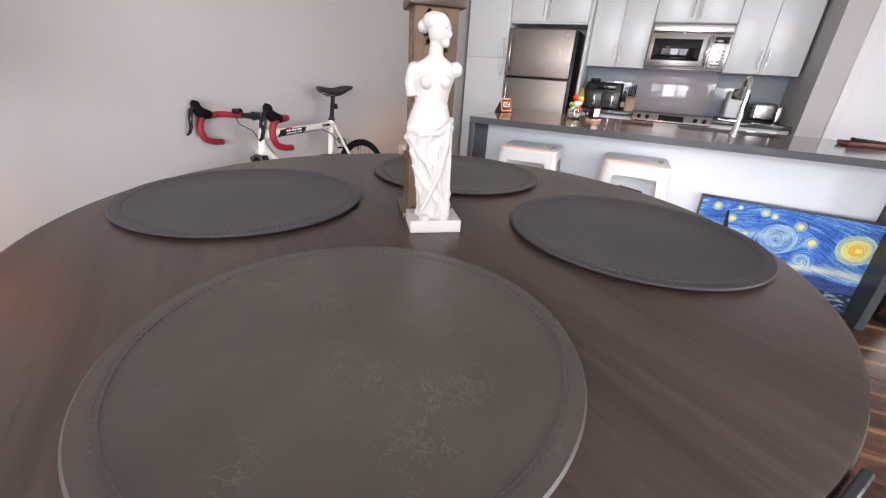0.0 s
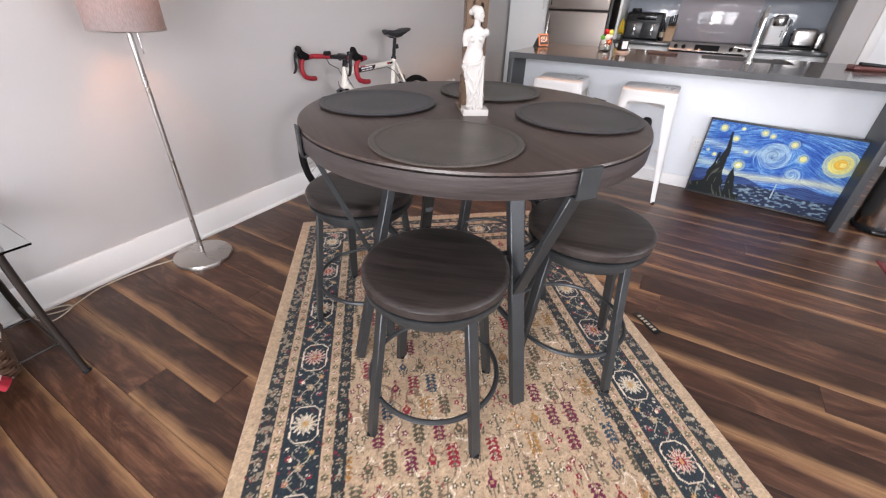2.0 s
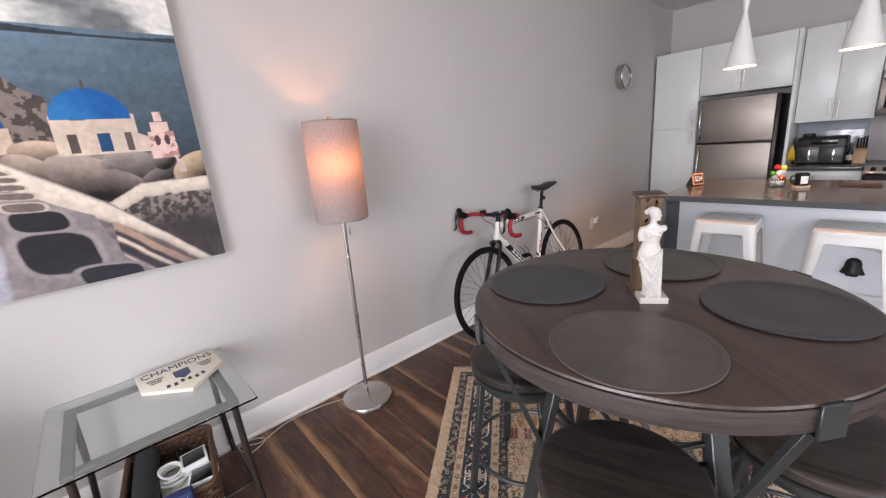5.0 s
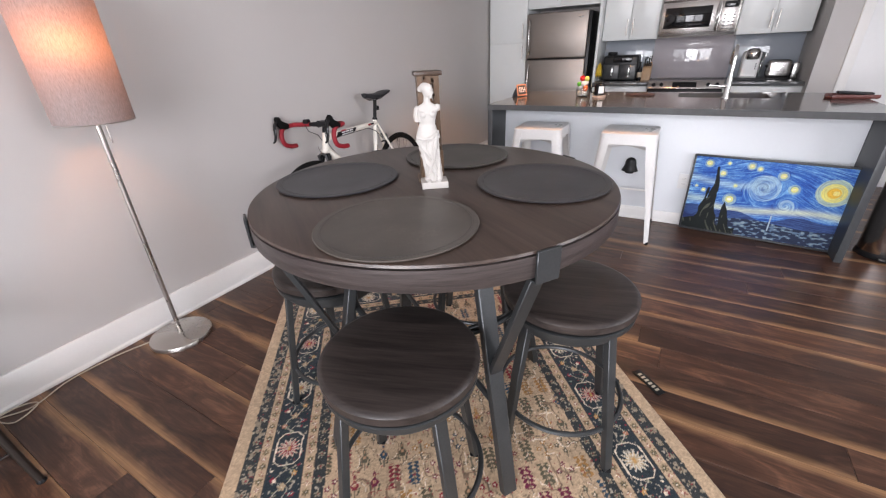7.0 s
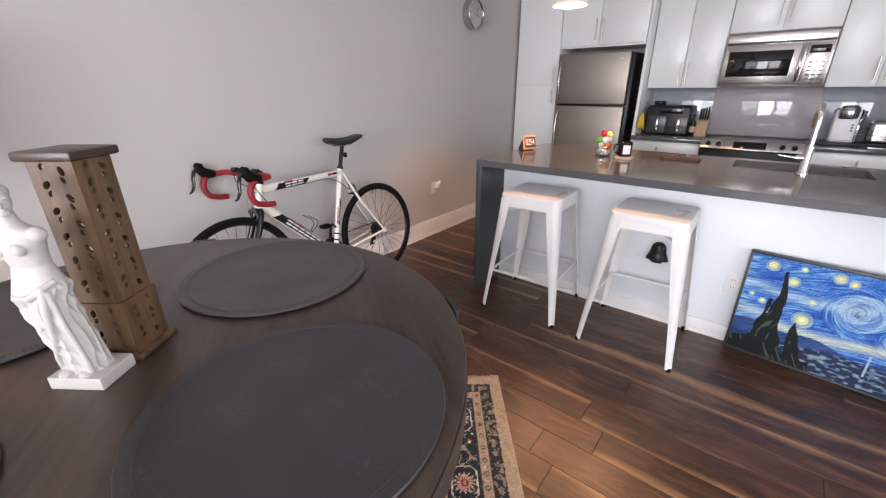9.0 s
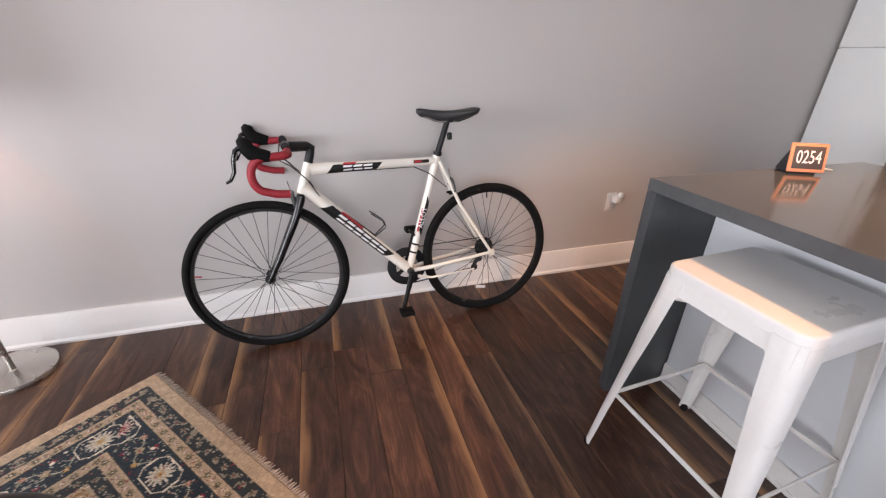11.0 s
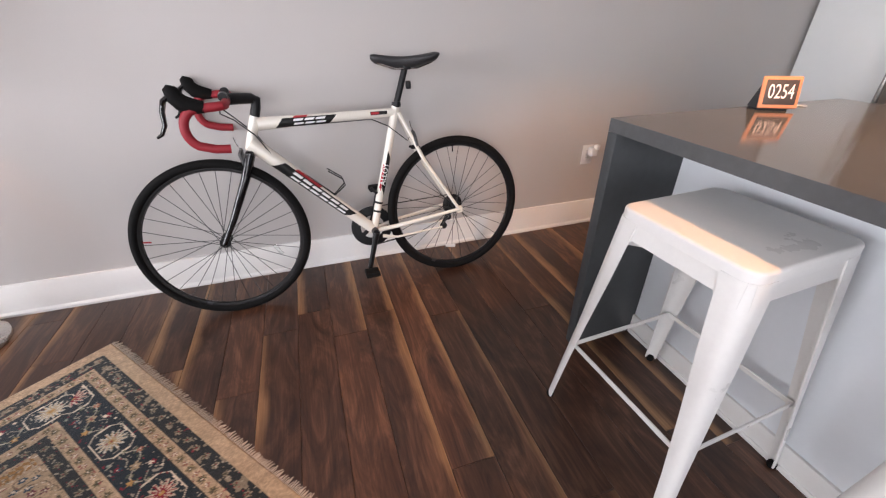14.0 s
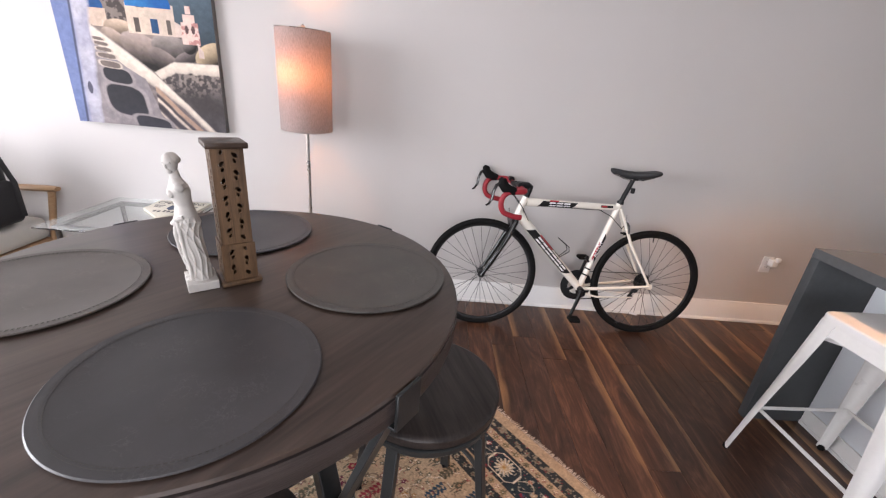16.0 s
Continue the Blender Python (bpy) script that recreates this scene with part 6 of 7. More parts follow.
K = Matrix.Diagonal((0.96, 1.0, 1.03, 1.0))
bars = bars @ K
for y in (-1, 1):
    pts = [(0, y * 0.07, 0), (0, y * (hw - 0.03), 0.001), (-0.012, y * (hw - 0.006), 0.001), (-0.035, y * hw, 0.0), (-0.085, y * hw, -0.002)]
    pts += [(-0.085 - 0.052 * math.sin(t), y * (hw + 0.004), -0.062 + 0.060 * math.cos(t)) for t in np.linspace(0.4, 2.7, 12)]
    pts += [(-0.06, y * (hw + 0.006), -0.130), (-0.012, y * (hw + 0.006), -0.134)]
    bm = bmesh.new()
    tube(bm, [bars @ Vector(q) for q in pts], 0.0148, 14)
    part("bar_tape", bm, REDTAPE, bar, "dark red wrapped bar tape")
    bm = bmesh.new()
    tube(bm, [bars @ Vector(q) for q in ((-0.062, y * hw, 0.001), (-0.095, y * hw, 0.006), (-0.122, y * hw, 0.016), (-0.140, y * hw, 0.036), (-0.143, y * hw, 0.058), (-0.140, y * hw, 0.068))], [0.017, 0.023, 0.025, 0.023, 0.021, 0.012], 16, flat=(0.85, 1.1))
    hood = part("brake_hood", bm, RUBBER, bar, "black rubber brake hood")
    bm = bmesh.new()
    tube(bm, [bars @ Vector(q) for q in ((-0.150, y * hw, 0.042), (-0.174, y * hw, 0.026), (-0.186, y * hw, -0.005), (-0.190, y * hw, -0.045), (-0.206, y * hw, -0.072), (-0.222, y * hw, -0.080))], [0.009, 0.010, 0.009, 0.008, 0.007, 0.005], 10, flat=(1.5, 0.9))
    part("brake_lever", bm, BLACKG, hood)
    bm = bmesh.new()
    tube(bm, [bars @ Vector(q) for q in ((-0.005, y * 0.075, 0.018), (-0.005, y * 0.115, 0.018))], [0.017, 0.015], 14)
    part("shift_pod", bm, BLACKP, bar)
    bm = bmesh.new()
    tube(bm, [bars @ Vector(q) for q in ((-0.02, y * 0.10, 0.0), (-0.03, y * 0.07, -0.04), (0.01, y * 0.03, -0.07))] + [HEAD_T + Vector((-0.012, y * 0.02, -0.07)), dt0.lerp(dt1, 0.18) + Vector((0, y * 0.024, 0.012))], 0.0025, 6)
    part("cable", bm, BLACKP, bar)
# brakes
for nm, c in (("front_brake", HEAD_B + Vector((-0.034, 0, -0.03))), ("rear_brake", Vector((0.868, 0, 0.690)))):
    bm = bmesh.new()
    for y in (-1, 1):
        tube(bm, [c + Vector((0, 0, 0.035)), c + Vector((-0.004, y * 0.034, 0.02)), c + Vector((0.004, y * 0.034, -0.02)), c + Vector((0.0, y * 0.020, -0.030))], [0.007, 0.008, 0.007, 0.006], 8)
    b = part(nm, bm, surface("grey_brake_alloy", (0.12, 0.12, 0.12), 0.35, 0.7, bump=0), bike)
    bm = bmesh.new()
    for y in (-1, 1):
        box(bm, c + Vector((0.0, y * 0.018, -0.032)), (0.044, 0.008, 0.011), 0.003)
    part("brake_pads", bm, RUBBER, b)
    bm = bmesh.new()
    tube(bm, [c + Vector((0, 0, 0.03)), c + Vector((-0.012, 0, 0.06)), c + Vector((-0.016, -0.004, 0.085))], 0.003, 8)
    part("cable_guide", bm, CHROME, b)
bm = bmesh.new()
tube(bm, [tt1 + Vector((-0.11, -0.012, -0.022)), tt1 + Vector((-0.04, -0.02, -0.055)), Vector((0.835, -0.01, 0.69)), Vector((0.862, -0.003, 0.735))], 0.0025, 6)
tube(bm, [tt0 + Vector((0.04, -0.006, -0.019)), tt1 + Vector((-0.11, -0.012, -0.022))], 0.0018, 6)
part("brake_cable", bm, BLACKP, bike)
# drivetrain on the wall side, cranks and pedals
for r, y in ((0.098, 0.045), (0.078, 0.038)):
    bm = bmesh.new()
    lathe(bm, [(r - 0.020, -0.0015), (r, -0.0012), (r + 0.004, 0.0), (r, 0.0012), (r - 0.020, 0.0015), (r - 0.020, -0.0015)], 72, Matrix.Translation(BB + Vector((0, y, 0))) @ side, close=False)
    for k in range(5):
        a = 2 * math.pi * k / 5
        strap(bm, BB + Vector((0, y, 0)), BB + Vector(((r - 0.016) * math.cos(a), y, (r - 0.016) * math.sin(a))), 0.018, 0.004, (math.sin(a), 0, -math.cos(a)), 0.001)
    part("chainring", bm, BLACKP, bike, "black chainring")
for y, a in ((-1, -1.87), (1, -1.87 + math.pi)):
    e = BB + Vector((0.172 * math.cos(a), y * 0.075, 0.172 * math.sin(a)))
    bm = bmesh.new()
    tube(bm, [BB + Vector((0, y * 0.058, 0)), BB.lerp(e, 0.5) + Vector((0, y * 0.032, 0)), e], [0.016, 0.0125, 0.012], 12, flat=(0.7, 1.1))
    crank = part("crank_arm", bm, BLACKP, bike)
    bm = bmesh.new()
    box(bm, e + Vector((0, y * 0.058, 0)), (0.065, 0.07, 0.018), 0.004)
    box(bm, e + Vector((0, y * 0.058, 0.011)), (0.06, 0.05, 0.008), 0.002)
    rod(bm, e, e + Vector((0, y * 0.09, 0)), 0.006, seg=8)
    part("pedal", bm, RUBBER, crank, "black flat pedal")
bm = bmesh.new()
rod(bm, BB + Vector((0, -0.06, 0)), BB + Vector((0, 0.06, 0)), 0.017, seg=20)
part("bottom_bracket", bm, BLACKP, bike)
for k, r in enumerate((0.050, 0.044, 0.038, 0.031)):
    bm = bmesh.new()
    lathe(bm, [(0.014, -0.0012), (r, -0.0012), (r + 0.002, 0), (r, 0.0012), (0.014, 0.0012)], 40, Matrix.Translation(R_HUB + Vector((0, 0.034 + 0.005 * k, 0))) @ side)
    part("sprocket", bm, BLACKP, bike)
bm = bmesh.new()
tube(bm, [BB + Vector((0, 0.042, 0.098)), R_HUB + Vector((-0.01, 0.042, 0.05))], 0.0035, 6, flat=(1.2, 0.7))
tube(bm, [BB + Vector((0.01, 0.042, -0.098)), Vector((0.985, 0.045, 0.225)), Vector((1.02, 0.045, 0.215))], 0.0035, 6)
part("chain", bm, surface("dark_chain", (0.05, 0.045, 0.04), 0.4, 0.8, bump=0.3), bike)
bm = bmesh.new()
tube(bm, [R_HUB + Vector((0.004, 0.05, -0.015)), R_HUB + Vector((-0.02, 0.052, -0.06)), R_HUB + Vector((-0.05, 0.05, -0.105))], [0.009, 0.012, 0.008], 10)
for c in ((-0.022, -0.07), (-0.048, -0.115)):
    lathe(bm, [(0.018, -0.004), (0.019, 0), (0.018, 0.004)], 18, Matrix.Translation(R_HUB + Vector((c[0], 0.046, c[1]))) @ side)
part("rear_derailleur", bm, BLACKP, bike)
bm = bmesh.new()
f = dt0.lerp(dt1, 0.62) + Vector((0.016, 0, 0.020))
g = dt0.lerp(dt1, 0.36) + Vector((0.016, 0, 0.020))
for y in (-0.02, 0.02):
    tube(bm, [f + Vector((-0.005, y * 0.4, 0.0)), f + Vector((0.05, y, 0.045)), f + Vector((0.042, y * 1.4, 0.075)), f + Vector((-0.016, y * 1.5, 0.118))], 0.0028, 6)
    tube(bm, [f + Vector((0.05, y, 0.045)), f + Vector((0.0, y * 0.5, 0.002)), g + Vector((0, y * 0.4, 0))], 0.0028, 6)
part("bottle_cage", bm, BLACKP, bike, "thin black wire bottle cage")
bm = bmesh.new()
rod(bm, BB.lerp(SEAT_C, 0.33) + Vector((-0.02, -0.012, 0.0)), BB.lerp(SEAT_C, 0.33) + Vector((-0.045, -0.012, 0.03)), 0.007, seg=10)
part("front_derailleur", bm, BLACKP, bike)
bm = bmesh.new()
tube(bm, [BB + Vector((0.03, -0.055, -0.02)), BB + Vector((0.10, -0.06, -0.035)), BB + Vector((0.33, -0.055, -0.025))], [0.009, 0.0055, 0.005], 8)
part("kickstand", bm, BIKEW, bike, "folded white kickstand")

# ---- lamps that are lit ----


def cloth():
    m, nd, ln, p = nodes_of("grey_lampshade_linen")
    vec = mapped(nd, ln, (1, 1, 1))
    weave = noise_of(nd, ln, mapped(nd, ln, (420, 420, 60)), 1.0, 2)
    col = ramp_of(nd, ln, weave, [(0.3, (0.21, 0.185, 0.185)), (0.7, (0.31, 0.275, 0.27))])
    ln.new(col, p.inputs["Base Color"])
    p.inputs["Roughness"].default_value = 0.9
    tr, mx = nd.new("ShaderNodeBsdfTranslucent"), nd.new("ShaderNodeMixShader")
    ln.new(ramp_of(nd, ln, weave, [(0.3, (0.46, 0.30, 0.22)), (0.7, (0.62, 0.44, 0.35))]), tr.inputs["Color"])
    mx.inputs["Fac"].default_value = 0.095
    out = nd["Material Output"]
    ln.new(p.outputs[0], mx.inputs[1])
    ln.new(tr.outputs[0], mx.inputs[2])
    ln.new(mx.outputs[0], out.inputs["Surface"])
    return m


LX, LY = 0.206, 0.992
fl = thing("floor_lamp", pose(LX, LY, 0, -0.4, 0.95, 0), "lit floor lamp, tall grey linen drum shade on a nickel pole", "lamp")
bm = bmesh.new()
lathe(bm, [(0.142, 0), (0.145, 0.003), (0.145, 0.021), (0.142, 0.025), (0.02, 0.027), (0.014, 0.032)], 64)
part("base", bm, NICKEL, fl, "round brushed nickel base")
bm = bmesh.new()
rod(bm, (0, 0, 0.027), (0, 0, 1.22), 0.0105, seg=18)
part("pole", bm, NICKEL, fl)
bm = bmesh.new()
lathe(bm, [(0.136, 1.114), (0.1365, 1.12), (0.1365, 1.60), (0.136, 1.606)], 72, close=False)
part("shade", bm, cloth(), fl, "grey linen drum shade glowing from within")
bm = bmesh.new()
for z in (1.114, 1.606):
    bm = bmesh.new()
    tube(bm, [(0.1365 * math.cos(a), 0.1365 * math.sin(a), z) for a in np.linspace(0, 2 * math.pi, 65)[:-1]], 0.002, 6, True)
    part("shade_ring", bm, NICKEL, fl)
bm = bmesh.new()
for k in range(3):
    a = 2 * math.pi * k / 3
    rod(bm, (0, 0, 1.596), (0.136 * math.cos(a), 0.136 * math.sin(a), 1.604), 0.002, seg=6)
part("shade_spider", bm, NICKEL, fl)
bm = bmesh.new()
rod(bm, (0, 0, 1.22), (0, 0, 1.60), 0.004, seg=8)
lathe(bm, [(0.010, 1.60), (0.013, 1.608), (0.007, 1.614), (0.011, 1.624), (0.0, 1.633)], 18)
part("finial", bm, NICKEL, fl)
bm = bmesh.new()
tube(bm, [(0.02, 0.02, 1.13), (0.02, 0.022, 1.06)], 0.0012, 6)
box(bm, (0.02, 0.022, 1.04), (0.006, 0.006, 0.035), 0.002)
part("pull_chain", bm, NICKEL, fl)
bm = bmesh.new()
rod(bm, (0.035, 0, 1.24), (0.035, 0, 1.285), 0.014, seg=14)
part("socket", bm, BLACKP, fl)
lamp("floor_lamp_bulb", "POINT", pose(LX + 0.078, LY - 0.012, 1.40), FLOOR_LAMP_POWER, (1.0, 0.40, 0.13), soft=0.028)

cord = bmesh.new()
pts = [Vector((LX - 0.10, LY - 0.10, 0.004)), Vector((0.06, 0.74, 0.004)), Vector((0.05, 0.55, 0.004)), Vector((0.10, 0.40, 0.004)), Vector((0.05, 0.30, 0.004)), Vector((0.14, 0.33, 0.004)), Vector((0.10, 0.42, 0.007)), Vector((0.045, 0.36, 0.008)), Vector((0.04, 0.20, 0.004)), Vector((0.035, 0.0, 0.004))]
fine = []
for i in range(len(pts) - 1):
    p0, p1, p2, p3 = pts[max(0, i - 1)], pts[i], pts[i + 1], pts[min(len(pts) - 1, i + 2)]
    for t in np.linspace(0, 1, 9)[:-1]:
        fine.append(0.5 * ((2 * p1) + (p2 - p0) * t + (2 * p0 - 5 * p1 + 4 * p2 - p3) * t * t + (3 * p1 - p0 - 3 * p2 + p3) * t**3))
tube(cord, fine, 0.003, 6)
solid("lamp_cord", cord, surface("ivory_cord", (0.55, 0.48, 0.38), 0.5, bump=0), "ivory lamp cord curled along the baseboard", "cord")

PEND = surface("white_pendant_enamel", (0.80, 0.79, 0.77), 0.35, vary=0.02, bump=0)
for px, py in ((1.247, 3.90), (1.888, 3.86)):
    pd = thing("pendant_lamp", pose(px, py, 1.805), "lit white hourglass pendant lamp above the island", "lamp", "pendant lamps")
    bm = bmesh.new()
    outer = [(0.100, 0.0), (0.054, 0.20), (0.018, 0.345), (0.012, 0.37), (0.016, 0.40), (0.032, 0.50), (0.034, 0.51)]
    lathe(bm, outer + [(0.0, 0.512)], 48, close=False)
    lathe(bm, [(0.098, 0.0005), (0.052, 0.20), (0.016, 0.33), (0.0, 0.335)], 48, close=False)
    part("shade", bm, PEND, pd)
    bm = bmesh.new()
    rod(bm, (0, 0, 0.51), (0, 0, H - 1.805 - 0.02), 0.0025, seg=6)
    part("cable", bm, BLACKP, pd)
    bm = bmesh.new()
    lathe(bm, [(0.055, H - 1.805 - 0.022), (0.055, H - 1.805 - 0.001)], 32)
    part("canopy", bm, PEND, pd)
    bm = bmesh.new()
    ball(bm, (0, 0, 0.135), (0.027, 0.027, 0.032), 18)
    o = part("bulb", bm, glowing("warm_bulb", (1.0, 0.66, 0.36), 14.0), pd, "warm glowing bulb")
    lamp("pendant_light", "POINT", pose(px, py, 1.890), PENDANT_POWER, (1.0, 0.50, 0.22), soft=0.012)

# ---- side table, basket and what lies on them ----
gt = thing("glass_side_table", pose(0, 0, 0), "glass-topped side table with curved bronze metal legs", "table")
GX0, GX1, GY0, GY1, GZ = 0.012, 0.606, -0.305, 0.333, 0.563
bm = bmesh.new()
box(bm, ((GX0 + GX1) / 2, (GY0 + GY1) / 2, GZ - 0.004), (GX1 - GX0, GY1 - GY0, 0.008), 0.0015)
part("glass_top", bm, TABLEGLASS, gt, "clear glass top", smooth=0).visible_shadow = False
bm = bmesh.new()
fx0, fx1, fy0, fy1 = GX0 + 0.085, GX1 - 0.060, GY0 + 0.075, GY1 - 0.075
for c, s in ((((fx0 + fx1) / 2, fy0), (fx1 - fx0 + 0.036, 0.036)), (((fx0 + fx1) / 2, fy1), (fx1 - fx0 + 0.036, 0.036)), ((fx0, (fy0 + fy1) / 2), (0.036, fy1 - fy0 - 0.036)), ((fx1, (fy0 + fy1) / 2), (0.036, fy1 - fy0 - 0.036))):
    box(bm, (*c, GZ - 0.0175), (*s, 0.018), 0.003)
part("top_frame", bm, GREYTUBE, gt, "grey metal frame under the glass", smooth=0)
for x, y, ox, oy in ((fx0, fy0, -0.06, -0.035), (fx1, fy0, 0.02, -0.045), (fx0, fy1, -0.06, 0.02), (fx1, fy1, 0.03, 0.02)):
    bm = bmesh.new()
    tube(bm, [(x + ox * q**1.8, y + oy * q**1.8, (GZ - 0.027) * (1 - q)) for q in np.linspace(0, 1, 12)], 0.0125, 12)
    leg = part("leg", bm, BRONZE, gt)
    bm = bmesh.new()
    lathe(bm, [(0.015, 0), (0.015, 0.006), (0.012, 0.012)], 14, Matrix.Translation((x + ox, y + oy, 0)))
    part("foot", bm, BLACKP, leg)
for y0, oy in ((fy0, -0.03), (fy1, 0.015)):
    bm = bmesh.new()
    tube(bm, [(fx0 - 0.045, y0 + oy, 0.086), (fx1 + 0.02, y0 + oy, 0.086)], 0.005, 8)
    part("stretcher", bm, BRONZE, gt)
for x in (0.19, 0.455):
    bm = bmesh.new()
    tube(bm, [(x, fy0 - 0.032, 0.091), (x, fy1 + 0.017, 0.091)], 0.005, 8)
    part("stretcher", bm, BRONZE, gt)

pl = thing("plaque", pose(0.20, 0.150, GZ, 0, 0, 3), "cream home-plate shaped plaque with dark lettering, on the glass", "plaque")
bm = bmesh.new()
prism(bm, [(-0.16, -0.155), (-0.16, 0.155), (0.015, 0.155), (0.155, 0.0), (0.015, -0.155)], 0.0, 0.016, bevel=0.002)
part("board", bm, surface("cream_plaque_paint", (0.66, 0.62, 0.52), 0.45, vary=0.06), pl)
INK = surface("dark_ink", (0.02, 0.022, 0.03), 0.5, bump=0)
lettering("lettering", "CHAMPIONS", 0.068, INK, pl, pose(-0.112, 0, 0.0163, 0, 0, 90) @ Matrix.Diagonal((0.72, 1, 1, 1)))
bm = bmesh.new()
box(bm, (-0.03, 0, 0.0168), (0.062, 0.06, 0.001), 0.0)
prism(bm, [(0.0, -0.03), (0.03, 0.0), (0.0, 0.03)], 0.0163, 0.0173)
part("emblem", bm, surface("navy_emblem", (0.03, 0.05, 0.11), 0.5, bump=0), pl)
bm = bmesh.new()
for k in range(6):
    box(bm, (0.056 + 0.006 * math.sin(k * 2.1), -0.065 + 0.026 * k, 0.0168), (0.026, 0.013, 0.001), 0, None)
for sy in (-1, 1):
    for k in range(3):
        box(bm, (-0.055 + 0.018 * k, sy * 0.095, 0.0168), (0.007, 0.062 - 0.012 * k, 0.001))
part("writing", bm, INK, pl, "unreadable dark script and small lines")

# woven basket
bx0, bx1, by0, by1, bh, LIFT = 0.105, 0.520, -0.140, 0.165, 0.160, 0.095
bk = thing("wicker_basket", pose((bx0 + bx1) / 2, (by0 + by1) / 2, LIFT, 0, 0, -8), "brown woven wicker basket full of odds and ends", "basket")
WICK = surface("brown_wicker", (0.075, 0.034, 0.016), 0.65, vary=0.55, coarse=18, fine=140, bump=0.4)
hx, hy = (bx1 - bx0) / 2, (by1 - by0) / 2


def around(hx, hy, r, n):
    pts = []
    for cx, cy, a0 in ((hx - r, hy - r, 0), (-hx + r, hy - r, 90), (-hx + r, -hy + r, 180), (hx - r, -hy + r, 270)):
        pts += [(cx + r * math.cos(radians(a0 + 90 * q / 4)), cy + r * math.sin(radians(a0 + 90 * q / 4))) for q in range(5)]
    out = []
    for (x0, y0), (x1, y1) in zip(pts, pts[1:] + pts[:1]):
        m = max(1, int(math.hypot(x1 - x0, y1 - y0) / 0.011))
        out += [(x0 + (x1 - x0) * q / m, y0 + (y1 - y0) * q / m) for q in range(m)]
    return out


path = around(hx, hy, 0.035, 0)
rng = random.Random(8)
bm = bmesh.new()
for row in range(12):
    z = 0.008 + row * 0.0135
    pts = []
    for i, (x, y) in enumerate(path):
        k = 1 + 0.020 * math.sin(math.pi * (i + row) / 1.5) + rng.uniform(-0.004, 0.004)
        pts.append((x * k, y * k, z + rng.uniform(-0.0015, 0.0015)))
    tube(bm, pts, 0.0066, 6, True)
tagged(part("weave", bm, WICK, bk), kind="stuff")
bm = bmesh.new()
tube(bm, [(x * 1.01, y * 1.01, bh) for x, y in path], 0.011, 8, True)
part("rim", bm, WICK, bk)
bm = bmesh.new()
box(bm, (0, 0, 0.035), (2 * hx - 0.03, 2 * hy - 0.03, 0.06), 0.01)
part("lining", bm, surface("dark_lining", (0.03, 0.02, 0.015), 0.9), bk)
# contents rest on the lining
cx, cy = (bx0 + bx1) / 2, (by0 + by1) / 2
bm = bmesh.new()
tube(bm, [(cx - 0.19, cy - 0.065, 0.235), (cx + 0.165, cy - 0.105, 0.238)], 0.046, 24)
solid("black_roll", bm, surface("black_foam", (0.022, 0.022, 0.024), 0.8, bump=0.3), "thick black rolled mat lying in the basket", "mat roll")
bm = bmesh.new()
rng = random.Random(2)
for k in range(7):
    r, tilt = 0.066 - 0.004 * k + rng.uniform(-0.004, 0.004), rng.uniform(-0.25, 0.25)
    tube(bm, [(cx + 0.02 + r * math.cos(a), cy + 0.0 + r * math.sin(a) * 0.9, 0.213 + 0.007 * k + tilt * 0.10 * math.cos(a + k)) for a in np.linspace(0, 2 * math.pi, 33)[:-1]], 0.0046, 8, True)
solid("cable_coil", bm, WHITEP, "coiled white power cable in the basket", "cable")
for k, (x, y, z, turn) in enumerate(((cx + 0.005, cy + 0.085, 0.232, -4), (cx + 0.130, cy + 0.092, 0.226, -14))):
    bx = thing("white_box", pose(x, y, z, 4, -5, turn), "small white carton with a dark picture on its lid", "box", "boxes in the basket")
    bm = bmesh.new()
    box(bm, (0, 0, 0), (0.118, 0.098, 0.045), 0.002)
    part("carton", bm, WHITEP, bx)
    bm = bmesh.new()
    box(bm, (0, 0, 0.023), (0.094, 0.080, 0.002), 0.0005)
    part("lid_picture", bm, BLACKG, bx)
bm = bmesh.new()
box(bm, (cx + 0.065, cy + 0.02, 0.183), (0.22, 0.14, 0.05), 0.004)
solid("paper_bundle", bm, surface("cream_paper", (0.62, 0.58, 0.50), 0.8), "cream bundle of papers in the basket", "papers")

# flag-patterned bow tied on the basket's front
FR, FW, FB = surface("red_flag_cloth", (0.36, 0.015, 0.03), 0.8, fine=300, bump=0.3), surface("white_flag_cloth", (0.70, 0.68, 0.66), 0.8, fine=300, bump=0.3), surface("navy_flag_cloth", (0.02, 0.03, 0.11), 0.8, fine=300, bump=0.3)
bow = thing("flag_bow", pose(bx1 + 0.012, cy - 0.012, 0.243, 0, 0, -8), "red, white and blue flag cloth bow tied to the basket", "bow")
bm = bmesh.new()
box(bm, (0.010, 0, 0.0), (0.050, 0.120, 0.096), 0.011, None, 4)
knot = part("knot", bm, FB, bow, "navy knot with white stars")
for sy, sz in ((-0.040, 0.016), (0.0, 0.018), (0.036, 0.015), (-0.036, -0.018), (0.004, -0.017), (0.040, -0.016)):
    bm = bmesh.new()
    pts = [((0.0165 if k % 2 == 0 else 0.0068) * math.sin(k * math.pi / 5), (0.0165 if k % 2 == 0 else 0.0068) * math.cos(k * math.pi / 5)) for k in range(10)]
    prism(bm, pts, -0.003, 0.0016, pose(0.0352, sy, sz * 1.25, 0, 90, sy * 500))
    part("star", bm, FW, knot)
